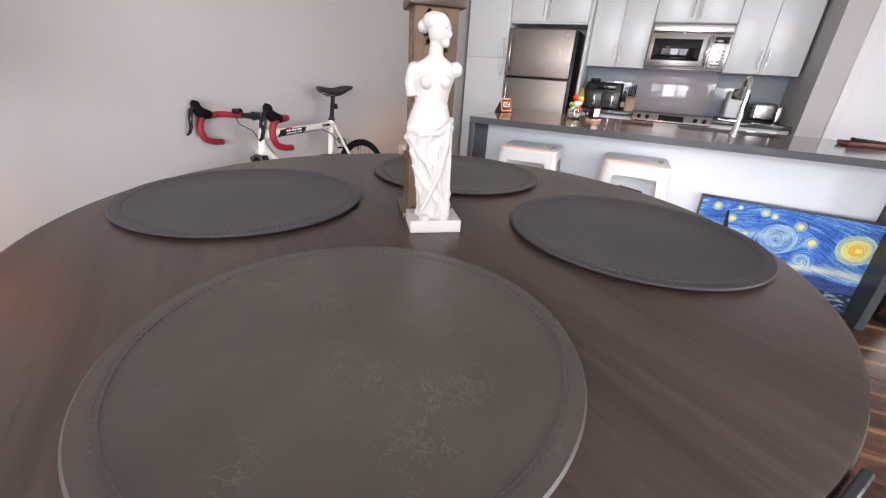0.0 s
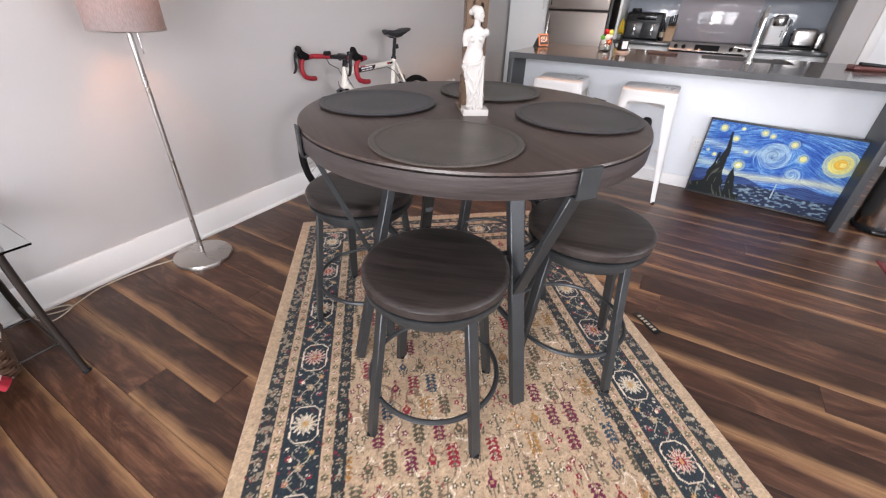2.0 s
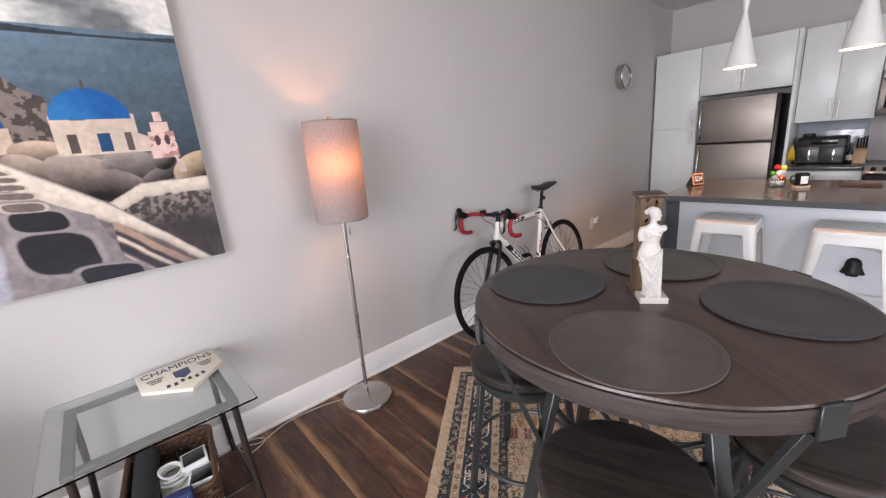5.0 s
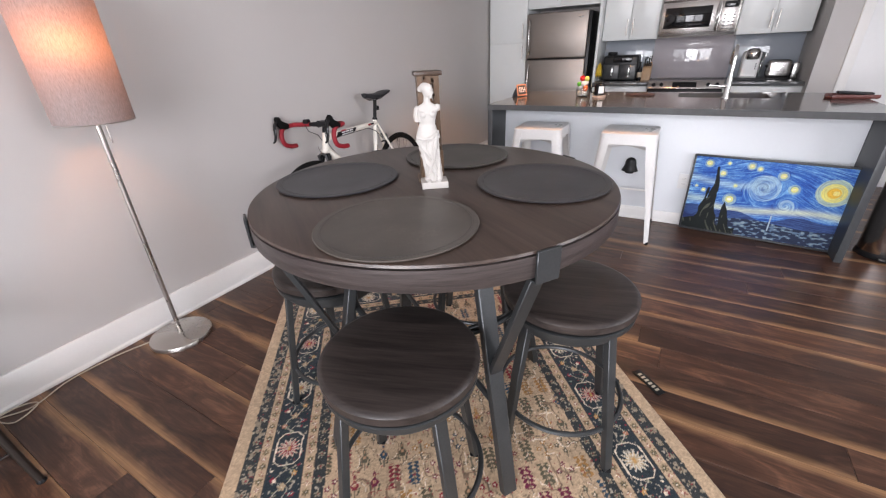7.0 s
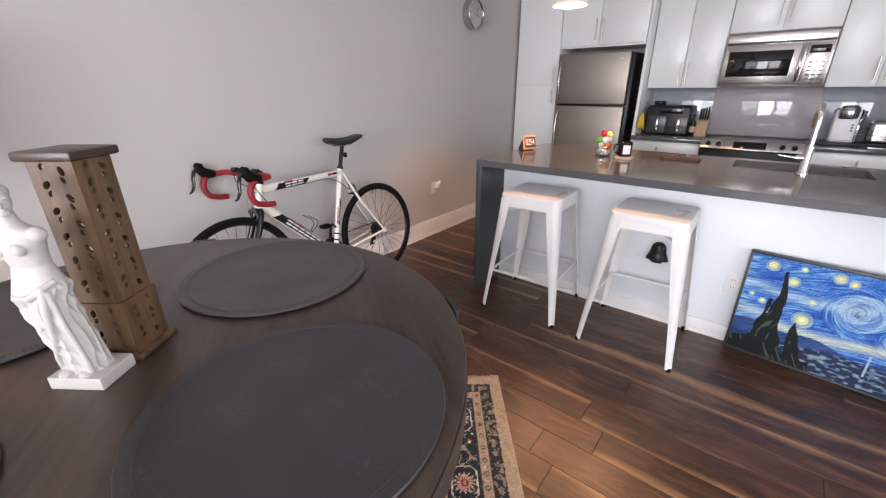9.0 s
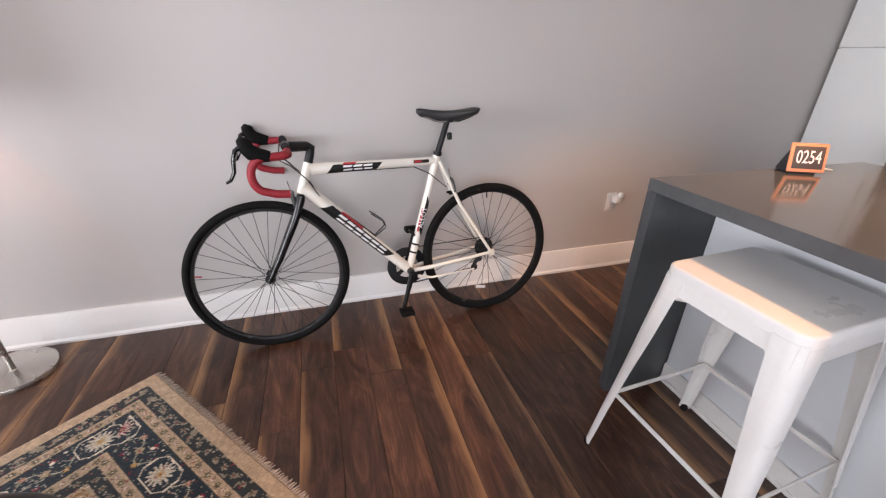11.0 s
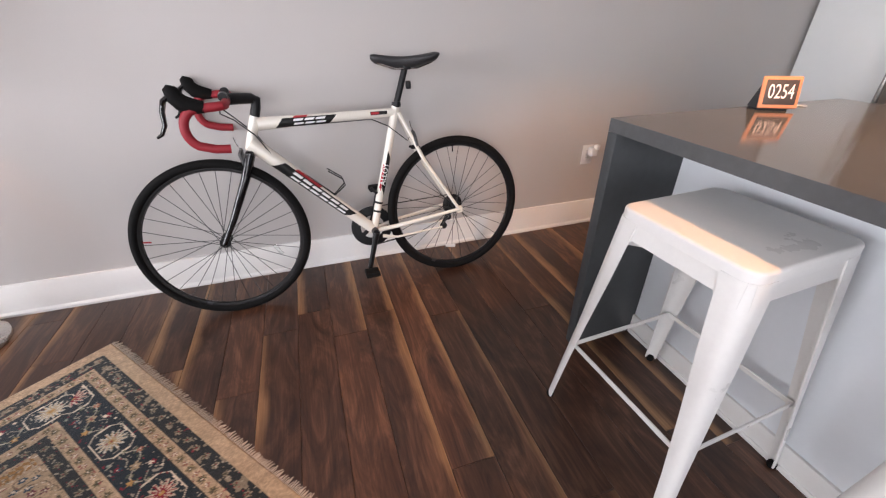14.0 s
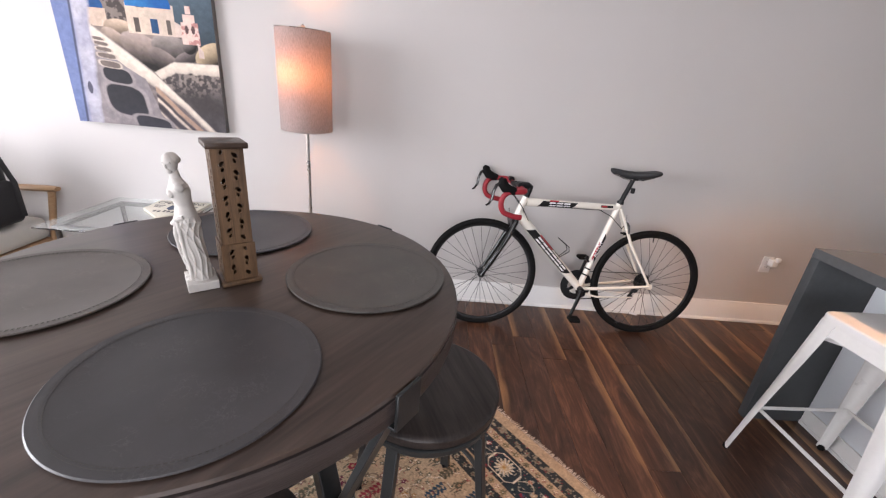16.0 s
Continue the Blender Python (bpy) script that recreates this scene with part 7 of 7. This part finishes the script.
for tail, stripes in (([(0.020, -0.028, -0.030), (0.040, -0.046, -0.085), (0.052, -0.044, -0.140), (0.060, -0.030, -0.195)], 6), ([(0.018, 0.040, -0.028), (0.036, 0.072, -0.070), (0.046, 0.100, -0.120)], 4), ([(0.010, -0.050, 0.004), (0.012, -0.085, -0.004), (0.006, -0.118, -0.020)], 3), ([(0.015, -0.050, -0.030), (0.030, -0.074, -0.070), (0.036, -0.066, -0.118)], 4)):
    pts = [Vector(q) for q in tail]
    fine = [pts[min(int(f), len(pts) - 2)].lerp(pts[min(int(f), len(pts) - 2) + 1], f - min(int(f), len(pts) - 2)) for f in np.linspace(0, len(pts) - 1, stripes * 3 + 1)]
    for k in range(stripes):
        seg = fine[3 * k : 3 * k + 4]
        bm = bmesh.new()
        tube(bm, seg, [0.020 + 0.012 * (3 * k + j) / (3 * stripes) for j in range(len(seg))], 14, flat=(1.0, 0.42))
        part("stripe", bm, FR if k % 2 else FW, bow)

# armchair with a backpack, beside the glass table
ch = thing("armchair", pose(0.40, -1.06, 0), "low armchair with pale cushions and light wooden arms", "chair")
OAK = wood("light_oak", (0.30, 0.17, 0.085), (0.46, 0.29, 0.16), 0.45, 2.0, 1, 0.2, 0.2)
for x in (-0.335, 0.335):
    bm = bmesh.new()
    tube(bm, [(x, -0.40, 0.56), (x, 0.0, 0.585), (x, 0.36, 0.60), (x, 0.42, 0.60)], [0.024, 0.026, 0.027, 0.020], 12, flat=(1.2, 0.7))
    part("arm", bm, OAK, ch)
    for y, y2 in ((0.38, 0.24), (-0.34, -0.42)):
        bm = bmesh.new()
        rod(bm, (x, y, 0.585 if y > 0 else 0.56), (x, y2, 0.0), 0.021, 0.015, 14)
        part("leg", bm, OAK, ch)
bm = bmesh.new()
box(bm, (0, -0.02, 0.25), (0.64, 0.66, 0.05), 0.008)
part("seat_frame", bm, OAK, ch)
PALE = surface("pale_chair_cloth", (0.62, 0.60, 0.55), 0.9, vary=0.08, fine=350, bump=0.3)
bm = bmesh.new()
box(bm, (0, 0.0, 0.35), (0.62, 0.66, 0.14), 0.04, seg=4)
part("seat_cushion", bm, PALE, ch)
bm = bmesh.new()
box(bm, (0, 0, 0), (0.62, 0.14, 0.48), 0.05, pose(0, -0.36, 0.62, -14), seg=4)
part("back_cushion", bm, PALE, ch)
bp = thing("backpack", pose(0.36, -0.84, 0.42), "black fabric backpack sitting on the chair", "backpack")
NYL = surface("black_nylon", (0.014, 0.014, 0.016), 0.6, vary=0.25, fine=400, bump=0.4)
bm = bmesh.new()
box(bm, (0, 0, 0.235), (0.31, 0.19, 0.46), 0.075, seg=5)
part("body", bm, NYL, bp)
bm = bmesh.new()
box(bm, (0, 0.11, 0.15), (0.24, 0.08, 0.25), 0.035, seg=4)
part("front_pocket", bm, NYL, bp)
bm = bmesh.new()
tube(bm, [(-0.05, -0.06, 0.45), (-0.03, -0.05, 0.50), (0.03, -0.05, 0.50), (0.05, -0.06, 0.45)], 0.009, 8)
part("grab_handle", bm, NYL, bp)
for x in (-0.1, 0.1):
    bm = bmesh.new()
    tube(bm, [(x, 0.095, 0.42), (x, 0.152, 0.26), (x, 0.152, 0.06)], 0.012, 8, flat=(1.4, 0.3))
    part("strap", bm, NYL, bp)

# ---- wall fittings ----
ck = thing("wall_clock", Matrix(((0, 0, 1, 0.0), (1, 0, 0, 4.60), (0, 1, 0, 1.958), (0, 0, 0, 1))), "round wall clock with a deep steel case and white face", "clock")
bm = bmesh.new()
lathe(bm, [(0.118, 0.0), (0.124, 0.004), (0.124, 0.076), (0.119, 0.082), (0.110, 0.080), (0.108, 0.070)], 64)
part("case", bm, STEEL, ck, "brushed steel drum case")
bm = bmesh.new()
lathe(bm, [(0.108, 0.064), (0.108, 0.066), (0.0, 0.066)], 48)
face = part("face", bm, WHITEP, ck)
for k in range(12):
    bm = bmesh.new()
    a = math.pi * k / 6
    box(bm, (0, 0.092, 0.0668), (0.004, 0.016, 0.001), 0, Matrix.Rotation(a, 4, "Z"))
    part("hour_mark", bm, INK, face)
for nm, ln_, a in (("hour_hand", 0.055, 2.1), ("minute_hand", 0.082, 0.6)):
    bm = bmesh.new()
    box(bm, (0, ln_ / 2, 0.070), (0.005, ln_, 0.0012), 0, Matrix.Rotation(-a, 4, "Z"))
    part(nm, bm, INK, face)


def outlet(m, label):
    ou = thing("wall_outlet", m, label, "outlet", "wall outlets")
    bm = bmesh.new()
    box(bm, (0, 0, 0.003), (0.072, 0.116, 0.006), 0.002)
    plate = part("cover_plate", bm, WHITEP, ou)
    for y in (-0.02, 0.02):
        bm = bmesh.new()
        box(bm, (0, y, 0.0068), (0.034, 0.028, 0.002), 0.0006)
        sk = part("socket", bm, TRIM, plate)
        bm = bmesh.new()
        for x in (-0.007, 0.007):
            box(bm, (x, y + 0.003, 0.0079), (0.0022, 0.009, 0.0008))
        part("slot", bm, BLACKP, sk)
    return ou


outlet(Matrix(((0, 0, 1, 0.0), (1, 0, 0, 4.046), (0, 1, 0, 0.455), (0, 0, 0, 1))), "white wall outlet above the baseboard")
outlet(Matrix(((1, 0, 0, 2.428), (0, 0, -1, 3.655), (0, 1, 0, 0.345), (0, 0, 0, 1))), "white outlet in the island's back panel")
pg = thing("plug_adapter", Matrix(((0, 0, 1, 0.008), (1, 0, 0, 4.062), (0, 1, 0, 0.480), (0, 0, 0, 1))), "white plug-in adapter in the wall outlet", "adapter")
bm = bmesh.new()
box(bm, (0, 0, 0.024), (0.044, 0.050, 0.042), 0.008, seg=3)
part("housing", bm, WHITEP, pg)
bm = bmesh.new()
box(bm, (0.012, 0.028, 0.040), (0.030, 0.030, 0.030), 0.009, seg=3)
part("cap", bm, WHITEP, pg)

orn = bmesh.new()
lathe(orn, [(0.0, 0.125), (0.018, 0.122), (0.034, 0.108), (0.041, 0.085), (0.042, 0.065), (0.050, 0.045), (0.061, 0.022), (0.060, 0.018), (0.038, 0.030), (0.030, 0.0), (0.0, 0.0)], 28)
bmesh.ops.transform(orn, matrix=Matrix.Diagonal((1, 0.62, 1, 1)), verts=orn.verts[:])
solid("black_hook", orn, BLACKP, "black bell-shaped plastic ornament on the island's panel", "ornament", pose(2.045, 3.640, 0.375))

# ---- on the island ----
dv = thing("smart_display", pose(1.015, 3.945, IZ, 0, 0, 64), "small desk display with an orange frame showing digits", "display")
bm = bmesh.new()
prism(bm, [(-0.004, 0.0), (0.075, 0.0), (0.030, 0.075), (0.018, 0.078)], -0.045, 0.045, Matrix(((0, 0, 1, 0), (1, 0, 0, 0), (0, 1, 0, 0), (0, 0, 0, 1))), 0.004)
part("stand", bm, surface("charcoal_knit", (0.035, 0.037, 0.04), 0.9, fine=500, bump=0.5), dv)
scr = pose(0, -0.004, 0.055, 76)
bm = bmesh.new()
box(bm, (0, 0, 0), (0.118, 0.098, 0.008), 0.004, scr, 3)
fr = part("frame", bm, surface("orange_bumper", (0.72, 0.28, 0.14), 0.5, vary=0.04), dv, "peach-orange bumper frame")
bm = bmesh.new()
box(bm, (0, 0, 0.0046), (0.096, 0.076, 0.002), 0.0005, scr)
part("screen", bm, glowing("lit_dark_screen", (0.045, 0.035, 0.032), 0.35), fr)
lettering("digits", "0254", 0.046, glowing("lit_digits", (0.75, 0.62, 0.55), 0.6), fr, scr @ pose(0, 0, 0.0060) @ Matrix.Diagonal((0.86, 1.35, 1, 1)), 0.0003)
bm = bmesh.new()
tube(bm, [(1.0, 3.99, IZ + 0.012), (0.965, 4.0, IZ + 0.006), (0.95, 4.03, IZ + 0.003), (0.97, 4.08, IZ + 0.003), (1.02, 4.10, IZ + 0.003)], 0.0028, 8)
solid("display_cord", bm, WHITEP, "white cord behind the desk display", "cord")

jar = thing("ornament_jar", pose(1.545, 3.985, IZ), "clear glass jar heaped with bright coloured baubles", "jar")
bm = bmesh.new()
lathe(bm, [(0.040, 0.0), (0.050, 0.008), (0.052, 0.05), (0.048, 0.075), (0.046, 0.075), (0.049, 0.05), (0.047, 0.010), (0.0, 0.006)], 32, close=False)
part("glass", bm, CLEAR, jar)
BAUBLE = {"red": (0.55, 0.02, 0.02), "green": (0.10, 0.38, 0.04), "white": (0.75, 0.73, 0.68), "orange": (0.70, 0.14, 0.03), "lime": (0.62, 0.62, 0.15), "silver": (0.5, 0.48, 0.45)}
bmats = {k: surface(k + "_bauble", v, 0.25, bump=0) for k, v in BAUBLE.items()}
for nm, x, y, z, r in (("silver", -0.02, -0.01, 0.028, 0.022), ("white", 0.02, 0.005, 0.030, 0.022), ("silver", 0.0, 0.022, 0.03, 0.02), ("orange", 0.026, -0.012, 0.066, 0.022), ("white", -0.018, 0.004, 0.068, 0.021), ("green", -0.030, -0.006, 0.100, 0.019), ("white", 0.008, -0.008, 0.104, 0.022), ("lime", 0.028, 0.006, 0.140, 0.021), ("red", -0.008, 0.0, 0.145, 0.022), ("white", 0.024, 0.012, 0.112, 0.02)):
    bm = bmesh.new()
    ball(bm, (x, y, z), r, 16)
    part("bauble", bm, bmats[nm], jar, nm + " bauble")
cs = bmesh.new()
lathe(cs, [(0.052, 0), (0.054, 0.004), (0.054, 0.012), (0.051, 0.015), (0, 0.015)], 36)
solid("coaster", cs, surface("pale_stone_coaster", (0.50, 0.38, 0.31), 0.5, vary=0.08), "pale round stone coaster under a mug", "coaster", pose(1.690, 3.955, IZ))
mug = thing("coffee_mug", pose(1.690, 3.955, IZ + 0.015, 0, 0, 200), "glossy black mug with a white label panel", "mug")
bm = bmesh.new()
lathe(bm, [(0.036, 0.0), (0.041, 0.004), (0.042, 0.088), (0.040, 0.090), (0.038, 0.088), (0.037, 0.008), (0, 0.006)], 40, close=False)
part("cup", bm, BLACKG, mug)
bm = bmesh.new()
tube(bm, [(0.040, 0, 0.072), (0.062, 0, 0.070), (0.068, 0, 0.045), (0.060, 0, 0.022), (0.040, 0, 0.018)], 0.0055, 10)
part("handle", bm, BLACKG, mug)
bm = bmesh.new()
n = 8
lo = [bm.verts.new((0.0426 * math.cos(a), 0.0426 * math.sin(a), 0.018)) for a in np.linspace(1.2, 2.3, n)]
hi = [bm.verts.new((0.0426 * math.cos(a), 0.0426 * math.sin(a), 0.072)) for a in np.linspace(1.2, 2.3, n)]
for k in range(n - 1):
    bm.faces.new((lo[k], lo[k + 1], hi[k + 1], hi[k]))
part("label", bm, DECALW, mug)
bm = bmesh.new()
box(bm, (1.99, 4.105, IZ + 0.006), (0.215, 0.12, 0.012), 0.004)
solid("drying_mat", bm, surface("dark_brown_mat", (0.035, 0.016, 0.014), 0.6, fine=300, bump=0.3), "dark brown folded mat on the island", "mat")
tr = thing("valet_tray", pose(3.29, 4.05, IZ, 0, 0, 8), "reddish-brown tray holding a remote on the island's corner", "tray")
bm = bmesh.new()
prism(bm, [(-0.12, -0.055), (0.12, -0.055), (0.145, 0.0), (0.12, 0.055), (-0.12, 0.055), (-0.145, 0.0)], 0.0, 0.012, bevel=0.004)
for c, s in (((0, -0.058, 0.016), (0.25, 0.008, 0.022)), ((0, 0.058, 0.016), (0.25, 0.008, 0.022))):
    box(bm, c, s, 0.003)
part("leather_dish", bm, surface("oxblood_leather", (0.11, 0.025, 0.018), 0.4, fine=200, bump=0.2), tr)
bm = bmesh.new()
box(bm, (0.01, 0, 0.030), (0.20, 0.042, 0.018), 0.006, pose(0, 0, 0.004, 0, 4, 6), 3)
solid("remote_control", bm, BLACKP, "slim black remote control lying in the tray", "remote", pose(3.29, 4.05, IZ, 0, 0, 8))

tc = thing("trash_can", pose(3.605, 3.60, 0), "slim stainless steel trash can with a black base", "trash can")
bm = bmesh.new()
lathe(bm, [(0.113, 0.035), (0.115, 0.04), (0.118, 0.60), (0.116, 0.605)], 48)
part("body", bm, surface("polished_can_steel", (0.54, 0.50, 0.47), 0.2, 1.0, vary=0.04, coarse=2, fine=40, bump=0, rough_vary=0.05), tc)
bm = bmesh.new()
lathe(bm, [(0.118, 0.0), (0.122, 0.006), (0.122, 0.03), (0.115, 0.038)], 48)
part("base", bm, BLACKP, tc)
bm = bmesh.new()
lathe(bm, [(0.122, 0.604), (0.124, 0.612), (0.124, 0.640), (0.112, 0.652), (0.0, 0.656)], 48)
part("lid", bm, surface("grey_lid_plastic", (0.34, 0.34, 0.33), 0.35, vary=0.05, bump=0.02), tc, "grey plastic lid")
bm = bmesh.new()
box(bm, (0.0, -0.135, 0.018), (0.09, 0.05, 0.010), 0.003)
part("pedal", bm, BLACKP, tc)

# ---- on the back counter ----
CT = 0.905
af = thing("air_fryer", pose(1.600, 5.74, CT), "black dual-basket air fryer with vertical steel handles", "air fryer")
bm = bmesh.new()
box(bm, (0, 0.03, 0.135), (0.375, 0.29, 0.262), 0.022, seg=3)
part("body", bm, BLACKP, af)
for x in (-0.09, 0.09):
    bm = bmesh.new()
    box(bm, (x, -0.122, 0.095), (0.172, 0.02, 0.165), 0.008)
    dr = part("drawer", bm, surface("grey_drawer_plastic", (0.035, 0.036, 0.038), 0.3, bump=0.02), af)
    bm = bmesh.new()
    box(bm, (x + 0.012, -0.145, 0.095), (0.020, 0.030, 0.105), 0.005)
    part("handle", bm, CHROME, dr)
bm = bmesh.new()
box(bm, (0.02, -0.119, 0.222), (0.20, 0.006, 0.055), 0.002)
part("control_panel", bm, BLACKG, af)
bm = bmesh.new()
lathe(bm, [(0.05, 0), (0.052, 0.004), (0.052, 0.030), (0.045, 0.036), (0, 0.036)], 24)
solid("black_tin", bm, BLACKP, "small black lidded tin on the air fryer", "tin", pose(1.485, 5.77, CT + 0.266))
bn = thing("banana_stand", pose(1.405, 5.55, CT), "wire banana hanger with yellow bananas", "fruit stand")
bm = bmesh.new()
tube(bm, [(-0.02, 0.03, 0.004), (-0.02, 0.03, 0.20), (-0.015, 0.0, 0.225), (-0.01, -0.02, 0.205)], 0.004, 8)
lathe(bm, [(0.045, 0), (0.047, 0.004), (0.0, 0.006)], 24)
part("hanger", bm, NICKEL, bn)
YEL = surface("banana_skin", (0.62, 0.42, 0.03), 0.5, vary=0.2, coarse=20, bump=0.05)
for k in range(3):
    bm = bmesh.new()
    a = -0.5 + 0.5 * k
    tube(bm, [(-0.01 + math.sin(a) * q * 0.05, -0.02 - 0.035 * math.sin(math.pi * q) + 0.01 * k, 0.195 - 0.15 * q) for q in np.linspace(0, 1, 9)], [0.005, 0.011, 0.015, 0.016, 0.016, 0.016, 0.015, 0.011, 0.004], 10)
    part("banana", bm, YEL, bn)
bt = thing("sauce_bottle", pose(1.815, 5.66, CT), "small dark glass bottle with a label", "bottle")
bm = bmesh.new()
lathe(bm, [(0.023, 0), (0.025, 0.004), (0.025, 0.11), (0.011, 0.145), (0.011, 0.175), (0.013, 0.177), (0.013, 0.195), (0, 0.196)], 28)
part("glass", bm, BLACKG, bt)
bm = bmesh.new()
lathe(bm, [(0.0255, 0.035), (0.0255, 0.085)], 28, close=False)
part("label", bm, surface("tan_label", (0.45, 0.36, 0.26), 0.6), bt)
kb = thing("knife_block", pose(1.885, 5.70, CT), "light wooden knife block with dark-handled knives", "knife block")
bm = bmesh.new()
prism(bm, [(-0.045, 0.0), (0.055, 0.0), (0.075, 0.17), (-0.005, 0.125)], -0.045, 0.045, Matrix(((0, 0, 1, 0), (1, 0, 0, 0), (0, 1, 0, 0), (0, 0, 0, 1))), 0.003)
part("block", bm, wood("beech", (0.36, 0.22, 0.12), (0.52, 0.35, 0.21), 0.45, 2.0, 2, 0.2, 0.1), kb)
for k in range(4):
    bm = bmesh.new()
    x = -0.03 + 0.02 * k
    strap(bm, (x, 0.03, 0.145), (x, 0.005, 0.235 + 0.008 * k), 0.022, 0.013, (0, 1, 0), 0.003)
    part("knife_handle", bm, BLACKP, kb)
cm = thing("pod_coffee_maker", pose(2.845, 5.76, CT), "white and silver pod coffee maker", "coffee maker")
bm = bmesh.new()
box(bm, (0.0, 0.04, 0.13), (0.15, 0.19, 0.26), 0.02, seg=3)
box(bm, (0.0, -0.06, 0.015), (0.13, 0.14, 0.03), 0.008)
part("body", bm, WHITEP, cm)
bm = bmesh.new()
lathe(bm, [(0.052, 0.0), (0.060, 0.012), (0.060, 0.075), (0.045, 0.095), (0.0, 0.10)], 32, pose(0, -0.06, 0.19))
part("brew_head", bm, STEEL, cm)
bm = bmesh.new()
box(bm, (0.092, 0.05, 0.13), (0.035, 0.15, 0.24), 0.012)
part("water_tank", bm, CLEAR, cm)
bm = bmesh.new()
for k in range(3):
    lathe(bm, [(0.007, 0), (0.006, 0.003), (0, 0.003)], 12, pose(0.045, -0.056, 0.10 + 0.022 * k, 90))
part("buttons", bm, BLACKP, cm)
bm = bmesh.new()
box(bm, (0, 0, 0.012), (0.30, 0.12, 0.024), 0.006)
solid("dark_tray", bm, BLACKP, "low dark tray in front of the coffee maker", "tray", pose(2.82, 5.56, CT))
ts = thing("toaster", pose(3.085, 5.74, CT), "two-slice brushed steel toaster with black ends", "toaster")
bm = bmesh.new()
box(bm, (0, 0, 0.095), (0.19, 0.16, 0.165), 0.028, seg=4)
part("shell", bm, STEEL, ts)
bm = bmesh.new()
box(bm, (0, 0, 0.008), (0.20, 0.165, 0.016), 0.004)
part("base", bm, BLACKP, ts)
for y in (-0.032, 0.032):
    bm = bmesh.new()
    box(bm, (0, y, 0.1775), (0.14, 0.022, 0.003), 0.001)
    part("slot", bm, BLACKG, ts)
bm = bmesh.new()
box(bm, (-0.104, 0, 0.12), (0.018, 0.03, 0.02), 0.004)
box(bm, (-0.098, 0.0, 0.085), (0.006, 0.008, 0.10), 0.001)
part("lever", bm, BLACKP, ts)
bm = bmesh.new()
box(bm, (0, 0, 0.075), (0.06, 0.10, 0.15), 0.012)
solid("steel_canister", bm, STEEL, "small square steel canister beside the toaster", "canister", pose(3.225, 5.76, CT))

# ---- floor planks ----
PLANK_L, PLANK_W = 1.52, 0.142


planks = {}


def plank_mesh(length, width):
    if (length, width) in planks:
        return planks[length, width]
    bm = bmesh.new()
    x, y, g = length / 2 - 0.0006, width / 2 - 0.0006, 0.0011
    lo = [bm.verts.new((a, b, -0.014)) for a, b in ((-x, -y), (x, -y), (x, y), (-x, y))]
    mid = [bm.verts.new((a, b, -g)) for a, b in ((-x, -y), (x, -y), (x, y), (-x, y))]
    hi = [bm.verts.new((a, b, 0)) for a, b in ((-x + g, -y + g), (x - g, -y + g), (x - g, y - g), (-x + g, y - g))]
    bm.faces.new(hi)
    for k in range(4):
        n = (k + 1) % 4
        bm.faces.new((lo[k], lo[n], mid[n], mid[k]))
        bm.faces.new((mid[k], mid[n], hi[n], hi[k]))
    planks[length, width] = mesh_of("plank", bm, PLANK, 0)
    return planks[length, width]


rng = random.Random(11)
SEAM = 2.432
first = -int((SEAM + 2.64) / PLANK_W) - 1
for r in range(first, int((5.998 - SEAM) / PLANK_W) + 1):
    y0, y1 = max(-2.64, SEAM + PLANK_W * r), min(5.998, SEAM + PLANK_W * (r + 1))
    if y1 - y0 < 0.02:
        continue
    x = -0.1 * rng.randint(0, 14)
    while x < 5.4:
        x0, x1 = max(0.0, x), min(5.4, x + PLANK_L)
        if x1 - x0 > 0.02:
            o = new("plank", plank_mesh(round(x1 - x0, 3), round(y1 - y0, 3)))
            o.parent = floor
            o.location = ((x0 + x1) / 2, (y0 + y1) / 2, 0)
        x += PLANK_L
